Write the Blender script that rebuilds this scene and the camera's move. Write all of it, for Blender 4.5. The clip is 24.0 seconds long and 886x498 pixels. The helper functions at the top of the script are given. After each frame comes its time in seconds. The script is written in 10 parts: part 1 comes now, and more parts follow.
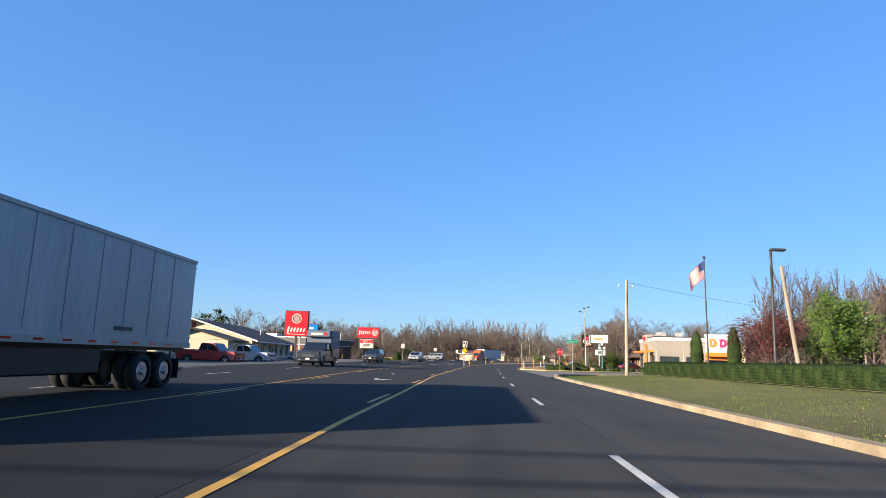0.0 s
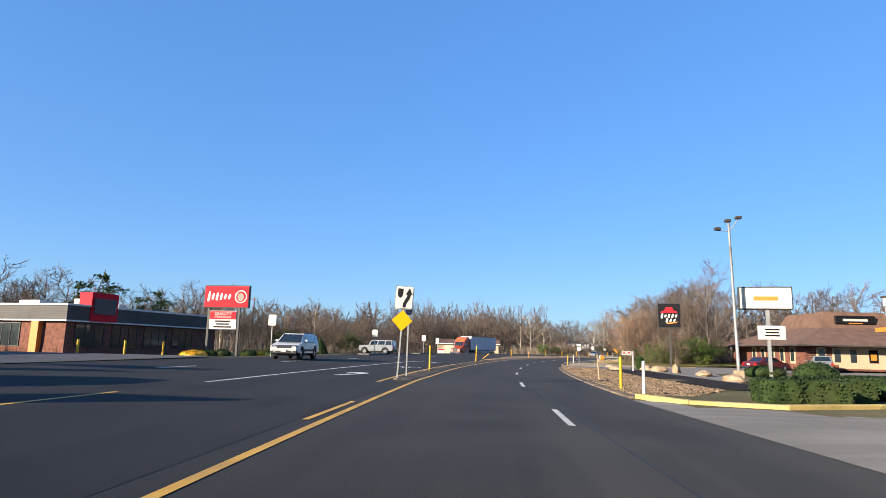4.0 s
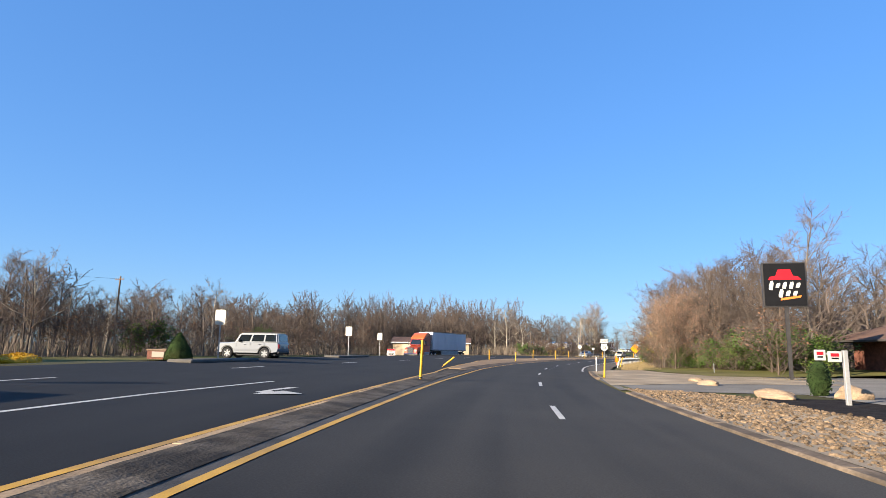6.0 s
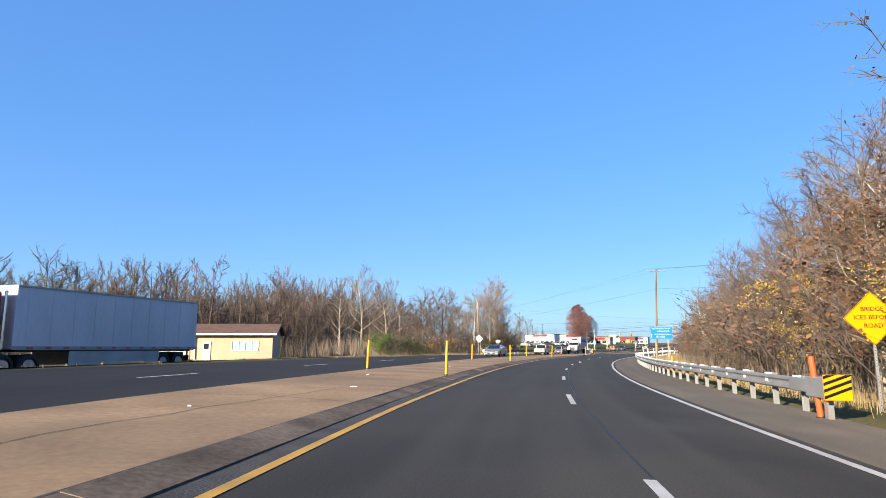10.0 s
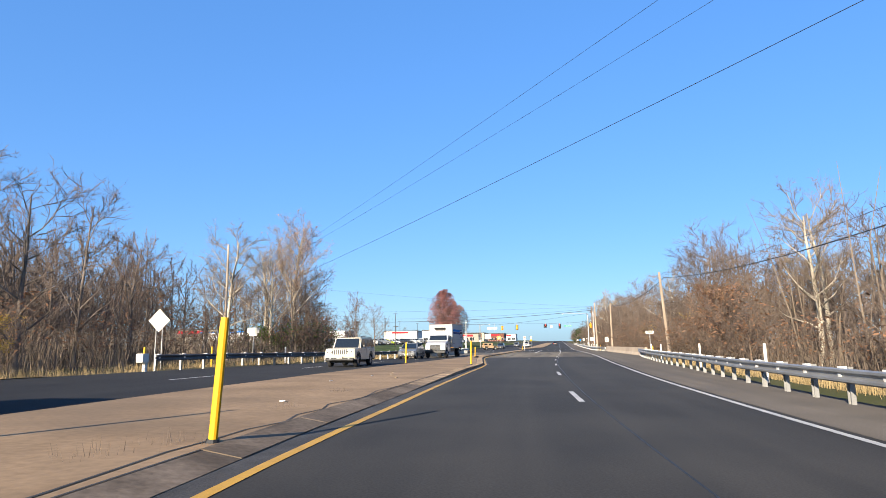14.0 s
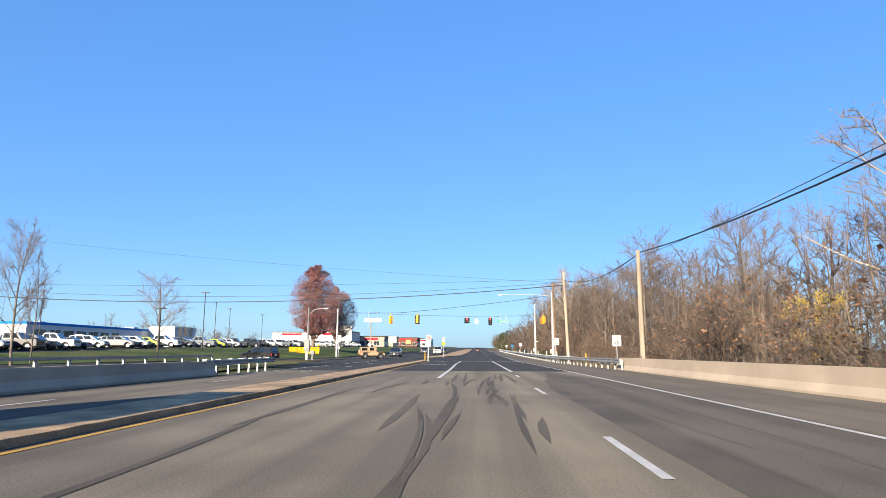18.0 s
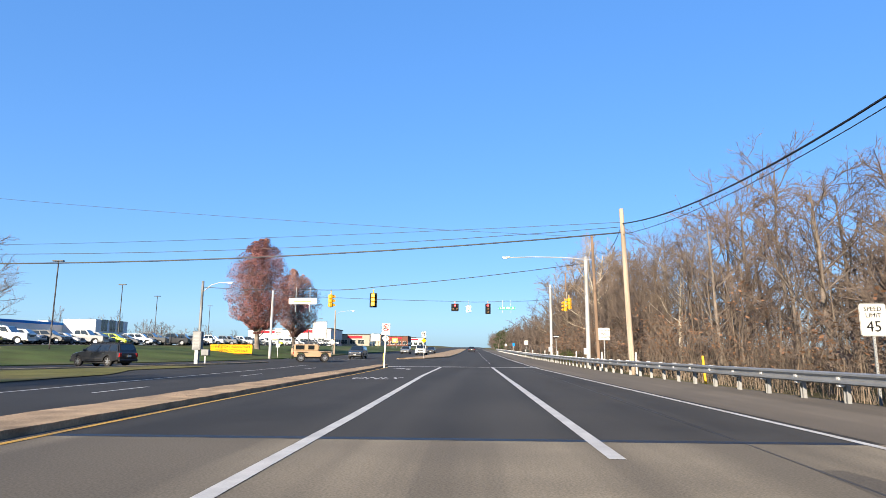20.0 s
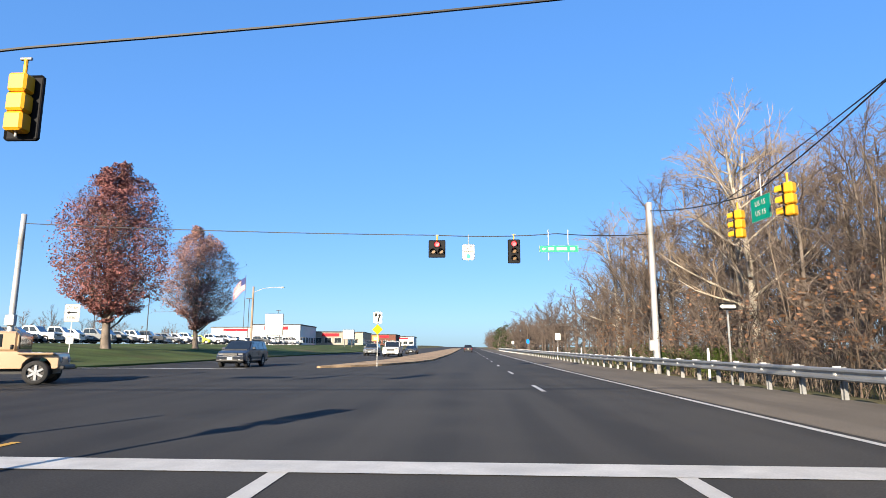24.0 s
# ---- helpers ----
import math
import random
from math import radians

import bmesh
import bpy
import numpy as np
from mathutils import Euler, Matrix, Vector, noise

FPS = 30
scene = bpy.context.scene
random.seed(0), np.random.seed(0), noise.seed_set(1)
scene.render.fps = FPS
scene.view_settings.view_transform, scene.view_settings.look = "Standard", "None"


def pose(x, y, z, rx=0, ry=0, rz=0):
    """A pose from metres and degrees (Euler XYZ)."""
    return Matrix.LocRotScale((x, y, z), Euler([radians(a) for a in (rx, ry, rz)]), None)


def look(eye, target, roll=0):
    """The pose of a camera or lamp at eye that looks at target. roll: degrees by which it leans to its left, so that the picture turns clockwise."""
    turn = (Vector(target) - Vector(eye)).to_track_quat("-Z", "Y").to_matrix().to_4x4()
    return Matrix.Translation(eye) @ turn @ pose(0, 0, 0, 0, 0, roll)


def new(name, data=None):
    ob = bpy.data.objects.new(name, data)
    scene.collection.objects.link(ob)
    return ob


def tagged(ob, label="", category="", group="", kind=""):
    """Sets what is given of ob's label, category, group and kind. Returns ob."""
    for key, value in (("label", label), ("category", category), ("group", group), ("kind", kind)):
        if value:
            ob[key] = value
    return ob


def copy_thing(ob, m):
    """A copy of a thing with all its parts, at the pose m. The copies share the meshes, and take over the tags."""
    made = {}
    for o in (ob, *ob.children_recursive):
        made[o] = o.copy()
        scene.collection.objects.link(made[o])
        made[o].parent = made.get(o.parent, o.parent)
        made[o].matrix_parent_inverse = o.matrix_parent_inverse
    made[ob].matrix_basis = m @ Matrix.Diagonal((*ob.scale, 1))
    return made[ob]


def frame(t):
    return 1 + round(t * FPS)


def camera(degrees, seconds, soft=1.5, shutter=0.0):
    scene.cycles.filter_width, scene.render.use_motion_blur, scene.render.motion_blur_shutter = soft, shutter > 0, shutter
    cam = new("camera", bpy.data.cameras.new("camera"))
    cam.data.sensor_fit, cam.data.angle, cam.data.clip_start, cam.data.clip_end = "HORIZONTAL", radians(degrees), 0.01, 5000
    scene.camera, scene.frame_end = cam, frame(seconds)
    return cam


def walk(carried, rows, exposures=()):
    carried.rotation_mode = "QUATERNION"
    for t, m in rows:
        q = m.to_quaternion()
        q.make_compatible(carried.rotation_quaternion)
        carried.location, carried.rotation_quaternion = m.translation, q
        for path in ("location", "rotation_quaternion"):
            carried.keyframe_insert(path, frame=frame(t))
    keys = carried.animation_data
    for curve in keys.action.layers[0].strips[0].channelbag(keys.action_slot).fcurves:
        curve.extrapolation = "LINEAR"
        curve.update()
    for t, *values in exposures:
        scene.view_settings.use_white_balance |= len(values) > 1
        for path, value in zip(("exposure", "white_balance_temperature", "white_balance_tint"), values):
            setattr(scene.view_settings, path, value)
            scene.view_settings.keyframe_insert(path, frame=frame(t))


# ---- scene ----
cam = camera(71.3, 24.0, 0.7)
PATH = [
    (0, (-1.291, 3.367, 1.218), (-1.178, 5.334, 1.564), 1.7),
    (0.5, (-0.36, 11.762, 1.222), (-0.231, 13.728, 1.566), 1.5),
    (1, (0.617, 20.113, 1.227), (0.76, 22.078, 1.57), 1.4),
    (1.5, (1.632, 28.424, 1.234), (1.788, 30.388, 1.576), 1.5),
    (2, (2.672, 36.705, 1.246), (2.84, 38.669, 1.587), 1.6),
    (2.5, (3.745, 44.972, 1.26), (3.926, 46.934, 1.599), 1.6),
    (4.5, (8.277, 78.209, 1.239), (8.432, 80.177, 1.557), 1.3),
    (5, (9.598, 86.599, 1.241), (9.782, 88.565, 1.562), 1.2),
    (5.5, (11.046, 95.025, 1.25), (11.263, 96.987, 1.57), 0.9),
    (6, (12.667, 103.482, 1.257), (12.924, 105.439, 1.581), 1.0),
    (6.5, (14.49, 111.954, 1.258), (14.785, 113.905, 1.579), 0.9),
    (7, (16.519, 120.418, 1.266), (16.857, 122.363, 1.583), 0.6),
    (7.5, (18.765, 128.836, 1.275), (19.143, 130.774, 1.592), 0.6),
    (8, (21.245, 137.156, 1.264), (21.665, 139.086, 1.581), 0.3),
    (8.5, (23.969, 145.349, 1.253), (24.434, 147.268, 1.569), 0.4),
    (9, (26.928, 153.408, 1.246), (27.441, 155.315, 1.565), 0.2),
    (9.5, (30.107, 161.347, 1.234), (30.67, 163.239, 1.552), 0.1),
    (10, (33.503, 169.169, 1.221), (34.121, 171.045, 1.539), -0.2),
    (10.5, (37.108, 176.899, 1.22), (37.775, 178.757, 1.539), -0.2),
    (12.5, (53.654, 207.211, 1.211), (54.521, 208.986, 1.523), -0.6),
    (13, (58.343, 214.716, 1.207), (59.256, 216.468, 1.517), -1.0),
    (13.5, (63.239, 222.173, 1.209), (64.198, 223.9, 1.519), -0.8),
    (14, (68.319, 229.54, 1.211), (69.324, 231.241, 1.522), -0.7),
    (14.5, (73.546, 236.776, 1.205), (74.596, 238.449, 1.518), -0.7),
    (15, (78.887, 243.844, 1.185), (79.975, 245.493, 1.502), -0.7),
    (15.5, (84.322, 250.731, 1.155), (85.441, 252.357, 1.472), -0.2),
    (16, (89.827, 257.449, 1.154), (90.973, 259.056, 1.477), 0.1),
    (16.5, (95.377, 264.003, 1.167), (96.547, 265.592, 1.489), 0.4),
    (17, (100.943, 270.385, 1.186), (102.132, 271.96, 1.513), 0.1),
    (17.5, (106.476, 276.612, 1.206), (107.68, 278.175, 1.534), 0.2),
    (19.5, (127.765, 300.222, 1.229), (128.988, 301.77, 1.557), 0.0),
    (20, (132.742, 305.908, 1.227), (133.963, 307.457, 1.554), 0.3),
    (20.5, (137.533, 311.484, 1.222), (138.753, 313.035, 1.549), 0.4),
    (21, (142.085, 316.886, 1.208), (143.308, 318.434, 1.535), 0.2),
    (21.5, (146.334, 321.994, 1.198), (147.563, 323.538, 1.525), 0.1),
    (22, (150.192, 326.645, 1.203), (151.428, 328.184, 1.529), 0.2),
    (22.5, (153.568, 330.674, 1.227), (154.808, 332.208, 1.555), 0.2),
    (23, (156.377, 333.971, 1.237), (157.618, 335.506, 1.565), 0.1),
    (23.5, (158.553, 336.489, 1.232), (159.791, 338.025, 1.56), 0.1),
    (24, (160.068, 338.223, 1.223), (161.305, 339.761, 1.55), 0.1),
]
walk(cam, [(t, look(eye, target, roll)) for t, eye, target, roll in PATH], [(0, 1.5, 6300, 8), (5, 1.5, 6300, 8), (9, 1.58, 6300, 8), (24, 1.58, 6300, 8)])

# ---- world, sun, exposure ----
SUN_EL, SUN_AZ = 17.0, 239.0           # degrees; azimuth clockwise from +y
world = bpy.data.worlds.new("world")
scene.world = world
world.use_nodes = True
wn = world.node_tree
sky = wn.nodes.new("ShaderNodeTexSky")
sky.sky_type, sky.sun_disc = "NISHITA", False
sky.sun_elevation, sky.sun_rotation = radians(SUN_EL), radians(SUN_AZ)
sky.air_density, sky.dust_density, sky.ozone_density, sky.altitude = 1.0, 1.0, 4.0, 100
bgn = wn.nodes["Background"]
bgn.inputs["Strength"].default_value = 0.145
gam, hsv = wn.nodes.new("ShaderNodeGamma"), wn.nodes.new("ShaderNodeHueSaturation")
gam.inputs["Gamma"].default_value, hsv.inputs["Saturation"].default_value = 0.42, 1.62
hsv.inputs["Hue"].default_value = 0.508
wn.links.new(sky.outputs[0], gam.inputs["Color"]), wn.links.new(gam.outputs[0], hsv.inputs["Color"]), wn.links.new(hsv.outputs[0], bgn.inputs["Color"])
tint = wn.nodes.new("ShaderNodeMix")
tint.data_type, tint.blend_type = "RGBA", "MULTIPLY"
tint.inputs["Factor"].default_value, tint.inputs["B"].default_value = 1.0, (0.725, 0.965, 1.30, 1)
wn.links.new(hsv.outputs[0], tint.inputs["A"]), wn.links.new(tint.outputs["Result"], bgn.inputs["Color"])
sun = new("sun", bpy.data.lights.new("sun", "SUN"))
sun.data.energy, sun.data.angle, sun.data.color = 5.0, radians(0.53), (1.0, 0.84, 0.65)
a, e = radians(SUN_AZ), radians(SUN_EL)
sun.matrix_world = look((0, 0, 60), (-math.sin(a) * math.cos(e), -math.cos(a) * math.cos(e), 60 - math.sin(e)))


# ---- materials ----
def material(name, color, rough=0.6, metal=0.0, var=0.18, scale=3.0, fine=60.0, bump=0.15, spec=0.4, dirt=None, dirt_amt=0.35, coat=0.0, alt=None, obrand=0.0, emit=0.0, space="Object", trans=0.0, stretch=None):
    """A surface with two scales of variation, a dirt tint in patches and a fine relief."""
    m = bpy.data.materials.new(name)
    m.use_nodes = True
    nt = m.node_tree
    N, L = nt.nodes, nt.links
    b = N["Principled BSDF"]
    b.inputs["Roughness"].default_value, b.inputs["Metallic"].default_value = rough, metal
    b.inputs["Specular IOR Level"].default_value = spec
    b.inputs["Coat Weight"].default_value = coat
    b.inputs["Coat Roughness"].default_value = 0.06
    if trans:
        b.inputs["Transmission Weight"].default_value = trans
    tc = N.new("ShaderNodeTexCoord")
    vec = tc.outputs[space]
    if stretch:
        mp = N.new("ShaderNodeMapping")
        mp.inputs["Scale"].default_value = stretch
        L.new(vec, mp.inputs[0])
        vec = mp.outputs[0]
    n1, n2 = N.new("ShaderNodeTexNoise"), N.new("ShaderNodeTexNoise")
    n1.inputs["Scale"].default_value, n1.inputs["Detail"].default_value = scale, 5
    n2.inputs["Scale"].default_value, n2.inputs["Detail"].default_value = fine, 3
    L.new(vec, n1.inputs["Vector"]), L.new(vec, n2.inputs["Vector"])
    c = Vector(color)
    mix = N.new("ShaderNodeMix")
    mix.data_type = "RGBA"
    mix.inputs["A"].default_value = (*(c * (1 - var)), 1)
    mix.inputs["B"].default_value = (*(Vector(alt) if alt else c * (1 + var)), 1)
    r1 = N.new("ShaderNodeMapRange")
    r1.inputs["From Min"].default_value, r1.inputs["From Max"].default_value = 0.33, 0.67
    L.new(n1.outputs["Fac"], r1.inputs["Value"]), L.new(r1.outputs[0], mix.inputs["Factor"])
    out = mix.outputs["Result"]
    g = N.new("ShaderNodeMix")
    g.data_type, g.blend_type = "RGBA", "OVERLAY"
    g.inputs["Factor"].default_value = min(1.0, var * 1.6)
    L.new(out, g.inputs["A"]), L.new(n2.outputs["Fac"], g.inputs["B"])
    out = g.outputs["Result"]
    if dirt:
        n3 = N.new("ShaderNodeTexNoise")
        n3.inputs["Scale"].default_value, n3.inputs["Detail"].default_value = scale * 0.37, 6
        L.new(vec, n3.inputs["Vector"])
        r3 = N.new("ShaderNodeMapRange")
        r3.inputs["From Min"].default_value, r3.inputs["From Max"].default_value, r3.inputs["To Max"].default_value = 0.48, 0.7, dirt_amt
        L.new(n3.outputs["Fac"], r3.inputs["Value"])
        d = N.new("ShaderNodeMix")
        d.data_type = "RGBA"
        d.inputs["B"].default_value = (*dirt, 1)
        L.new(r3.outputs[0], d.inputs["Factor"]), L.new(out, d.inputs["A"])
        out = d.outputs["Result"]
    if obrand:
        oi, hs = N.new("ShaderNodeObjectInfo"), N.new("ShaderNodeHueSaturation")
        rr = N.new("ShaderNodeMapRange")
        rr.inputs["To Min"].default_value, rr.inputs["To Max"].default_value = 1 - obrand, 1 + obrand
        L.new(oi.outputs["Random"], rr.inputs["Value"]), L.new(rr.outputs[0], hs.inputs["Value"]), L.new(out, hs.inputs["Color"])
        out = hs.outputs["Color"]
    L.new(out, b.inputs["Base Color"])
    if emit:
        b.inputs["Emission Color"].default_value = (*color, 1)
        b.inputs["Emission Strength"].default_value = emit
    if bump:
        bp = N.new("ShaderNodeBump")
        bp.inputs["Strength"].default_value, bp.inputs["Distance"].default_value = bump, 0.02
        L.new(n2.outputs["Fac"], bp.inputs["Height"]), L.new(bp.outputs[0], b.inputs["Normal"])
    return m


def asphalt(name, base, streak, wear, rough=0.85):
    """Rolled asphalt in road metres (UV: along, across): grain, wheel tracks, patches, thin sealed cracks."""
    m = bpy.data.materials.new(name)
    m.use_nodes = True
    nt = m.node_tree
    N, L = nt.nodes, nt.links
    b = N["Principled BSDF"]
    b.inputs["Roughness"].default_value, b.inputs["Specular IOR Level"].default_value = rough, 0.18
    b.inputs["Diffuse Roughness"].default_value = 1.0
    tc = N.new("ShaderNodeTexCoord")

    def noise_of(scale, detail, sx, sy, lo, hi):
        mp, n, r = N.new("ShaderNodeMapping"), N.new("ShaderNodeTexNoise"), N.new("ShaderNodeMapRange")
        mp.inputs["Scale"].default_value = (sx, sy, 1)
        n.inputs["Scale"].default_value, n.inputs["Detail"].default_value = scale, detail
        r.inputs["From Min"].default_value, r.inputs["From Max"].default_value = lo, hi
        L.new(tc.outputs["UV"], mp.inputs[0]), L.new(mp.outputs[0], n.inputs["Vector"]), L.new(n.outputs["Fac"], r.inputs["Value"])
        return r.outputs[0]

    def mixed(fac, a_, b_):
        x = N.new("ShaderNodeMix")
        x.data_type = "RGBA"
        for sock, v in (("A", a_), ("B", b_)):
            if isinstance(v, tuple):
                x.inputs[sock].default_value = (*v, 1)
            else:
                L.new(v, x.inputs[sock])
        L.new(fac, x.inputs["Factor"])
        return x.outputs["Result"]
    grain = noise_of(38, 2, 1, 1, 0.3, 0.7)
    long = noise_of(1.0, 4, 0.03, 1.1, 0.4, 0.62)
    blot = noise_of(0.35, 5, 1, 1, 0.42, 0.66)
    col = mixed(long, tuple(base), tuple(streak))
    blot2 = N.new("ShaderNodeMath")
    blot2.operation, blot2.inputs[1].default_value = "MULTIPLY", 0.55
    L.new(blot, blot2.inputs[0])
    col = mixed(blot2.outputs[0], col, tuple(wear))
    g = N.new("ShaderNodeMix")
    g.data_type, g.blend_type = "RGBA", "OVERLAY"
    g.inputs["Factor"].default_value = 0.28
    L.new(col, g.inputs["A"]), L.new(grain, g.inputs["B"])
    L.new(g.outputs["Result"], b.inputs["Base Color"])
    bp = N.new("ShaderNodeBump")
    bp.inputs["Strength"].default_value, bp.inputs["Distance"].default_value = 0.1, 0.01
    L.new(grain, bp.inputs["Height"]), L.new(bp.outputs[0], b.inputs["Normal"])
    return m


M = {}
M["road"] = asphalt("dark_asphalt", (0.0118, 0.012, 0.0126), (0.0172, 0.0172, 0.0176), (0.0215, 0.0213, 0.0213))
M["old"] = asphalt("worn_bridge_asphalt", (0.052, 0.047, 0.04), (0.08, 0.072, 0.06), (0.038, 0.035, 0.031))
M["shoulder"] = asphalt("shoulder_asphalt", (0.04, 0.0358, 0.0315), (0.056, 0.05, 0.044), (0.031, 0.0285, 0.026))
M["lot"] = asphalt("parking_asphalt", (0.062, 0.06, 0.06), (0.085, 0.083, 0.082), (0.046, 0.045, 0.046))
# a darker tone of the road asphalt, laid over the oncoming and turning lanes
M["fresh"] = asphalt("blacker_asphalt", (0.0085, 0.0087, 0.0092), (0.0125, 0.0125, 0.0128), (0.0165, 0.0163, 0.0162))
M["worn_lane"] = asphalt("worn_lane_asphalt", (0.026, 0.0245, 0.023), (0.038, 0.035, 0.031), (0.05, 0.045, 0.039))
M["white_paint"] = material("white_road_paint", (0.48, 0.455, 0.4), 0.6, var=0.12, scale=2, fine=45, bump=0.2, dirt=(0.272, 0.248, 0.208), dirt_amt=0.4)
M["yellow_paint"] = material("yellow_road_paint", (0.496, 0.272, 0.028), 0.6, var=0.14, scale=2, fine=45, bump=0.2, dirt=(0.16, 0.104, 0.04), dirt_amt=0.55)
M["concrete"] = material("kerb_concrete", (0.30, 0.232, 0.15), 0.92, var=0.25, scale=0.9, fine=20, bump=0.3, spec=0.15, dirt=(0.12, 0.098, 0.07), dirt_amt=0.6)
M["concrete_grey"] = material("grey_concrete", (0.108, 0.096, 0.08), 0.9, var=0.25, scale=0.8, fine=35, bump=0.4, dirt=(0.056, 0.052, 0.048), dirt_amt=0.6)
M["barrier"] = material("parapet_concrete", (0.424, 0.336, 0.24), 0.9, var=0.12, scale=0.5, fine=30, bump=0.25, dirt=(0.224, 0.176, 0.136), dirt_amt=0.4)
M["slab"] = material("tan_median_concrete", (0.275, 0.185, 0.105), 0.92, var=0.2, scale=0.45, fine=9, bump=0.12, spec=0.15, dirt=(0.15, 0.108, 0.07), dirt_amt=0.6)
M["gutter"] = material("dark_gutter", (0.036, 0.0344, 0.032), 0.9, var=0.4, scale=1.5, fine=30, bump=0.4, dirt=(0.104, 0.088, 0.072), dirt_amt=0.5)
M["grass"] = material("mown_grass", (0.078, 0.112, 0.024), 0.95, var=0.3, scale=0.35, fine=22, bump=0.5, spec=0.08, dirt=(0.15, 0.15, 0.045), dirt_amt=0.3)
M["kerb_tan"] = material("chipped_tan_kerb", (0.37, 0.26, 0.155), 0.92, var=0.28, scale=1.4, fine=24, bump=0.4, spec=0.1, dirt=(0.11, 0.085, 0.06), dirt_amt=0.65)
M["grass_bank"] = material("autumn_bank_grass", (0.062, 0.083, 0.024), 0.95, var=0.35, scale=0.25, fine=20, bump=0.6, spec=0.1, dirt=(0.12, 0.095, 0.045), dirt_amt=0.65)
M["ground"] = material("rough_verge", (0.108, 0.092, 0.044), 0.95, var=0.35, scale=0.12, fine=12, bump=0.8, spec=0.1, dirt=(0.068, 0.08, 0.024), dirt_amt=0.8)
M["dirt"] = material("bare_dirt", (0.32, 0.248, 0.164), 0.95, var=0.25, scale=0.5, fine=25, bump=0.5, spec=0.15, dirt=(0.192, 0.152, 0.104), dirt_amt=0.6)
M["mulch"] = material("dark_mulch", (0.0224, 0.0176, 0.0144), 0.95, var=0.5, scale=2, fine=30, bump=0.8, spec=0.1)
M["pebble"] = material("river_pebble", (0.155, 0.108, 0.066), 0.9, var=0.55, scale=3, fine=25, bump=0.3, spec=0.15)
M["galv"] = material("galvanised_steel", (0.288, 0.288, 0.28), 0.5, 0.55, var=0.12, scale=1.2, fine=30, bump=0.06, dirt=(0.24, 0.24, 0.24), dirt_amt=0.3)
M["steel_dull"] = material("dull_steel", (0.248, 0.252, 0.248), 0.6, 0.4, var=0.15, scale=2, fine=40, bump=0.08)
M["dark_steel"] = material("dark_painted_steel", (0.04, 0.036, 0.0336), 0.5, 0.2, var=0.2, bump=0.05)
M["black"] = material("black_plastic", (0.0096, 0.0096, 0.0104), 0.5, var=0.25, bump=0.05)
M["rubber"] = material("tyre_rubber", (0.0144, 0.0144, 0.0152), 0.85, var=0.25, scale=6, fine=60, bump=0.2)
M["rim"] = material("alloy_rim", (0.4, 0.408, 0.424), 0.3, 0.8, var=0.1, bump=0.03)
M["glass"] = material("dark_car_glass", (0.0096, 0.0128, 0.0152), 0.05, var=0.1, bump=0.0, spec=0.6, coat=0.6)
M["chrome"] = material("chrome", (0.56, 0.56, 0.568), 0.14, 1.0, var=0.05, bump=0.0)
M["lamp_clear"] = material("headlamp_lens", (0.36, 0.37, 0.38), 0.12, 0.3, var=0.1, bump=0.0, coat=0.6)
M["lamp_red"] = material("tail_lamp_lens", (0.32, 0.0096, 0.0096), 0.15, var=0.1, bump=0.0, coat=0.5)
M["lamp_amber"] = material("amber_lens", (0.6, 0.176, 0.016), 0.2, var=0.1, bump=0.0)
M["plate"] = material("number_plate", (0.496, 0.48, 0.416), 0.5, var=0.08, bump=0.0)
M["wood_pole"] = material("weathered_pole_wood", (0.264, 0.2064, 0.152), 0.9, var=0.25, scale=1.2, fine=20, bump=0.5, stretch=(4.8, 4.8, 0.28), obrand=0.18)
M["wood_dark"] = material("dark_pole_wood", (0.15, 0.1, 0.066), 0.9, var=0.25, scale=1.2, fine=20, bump=0.5, stretch=(4.8, 4.8, 0.28), obrand=0.15)
M["bark"] = material("grey_bark", (0.124, 0.1024, 0.084), 0.95, var=0.3, scale=1.2, fine=14, bump=0.6, spec=0.1, obrand=0.25)
M["bark_warm"] = material("brown_bark", (0.116, 0.0864, 0.064), 0.95, var=0.3, scale=1.2, fine=14, bump=0.6, spec=0.1, obrand=0.25)
M["bark_pale"] = material("pale_sycamore_bark", (0.336, 0.296, 0.232), 0.9, var=0.3, scale=0.9, fine=8, bump=0.4, spec=0.1, dirt=(0.136, 0.108, 0.08), dirt_amt=0.7)
M["twig"] = material("bare_twigs", (0.108, 0.084, 0.0688), 0.95, var=0.25, scale=0.6, fine=8, bump=0.0, spec=0.1, obrand=0.25)
M["twig_pale"] = material("pale_twigs", (0.172, 0.136, 0.1024), 0.95, var=0.25, scale=0.6, fine=8, bump=0.0, spec=0.1, obrand=0.2)
M["leaf_tan"] = material("pale_russet_leaves", (0.26, 0.155, 0.10), 0.85, var=0.4, scale=0.8, fine=9, bump=0.0, spec=0.15, dirt=(0.19, 0.105, 0.06), dirt_amt=0.6)
M["leaf_maroon"] = material("maroon_leaves", (0.085, 0.03, 0.026), 0.8, var=0.45, scale=0.8, fine=9, bump=0.0, spec=0.15, dirt=(0.12, 0.05, 0.035), dirt_amt=0.6)
M["leaf_rust"] = material("rust_leaves", (0.148, 0.08, 0.0464), 0.85, var=0.4, scale=0.8, fine=9, bump=0.0, spec=0.2, dirt=(0.176, 0.116, 0.064), dirt_amt=0.6)
M["leaf_gold"] = material("yellow_leaves", (0.336, 0.24, 0.048), 0.8, var=0.35, scale=0.8, fine=9, bump=0.0, spec=0.2, dirt=(0.16, 0.16, 0.04), dirt_amt=0.6)
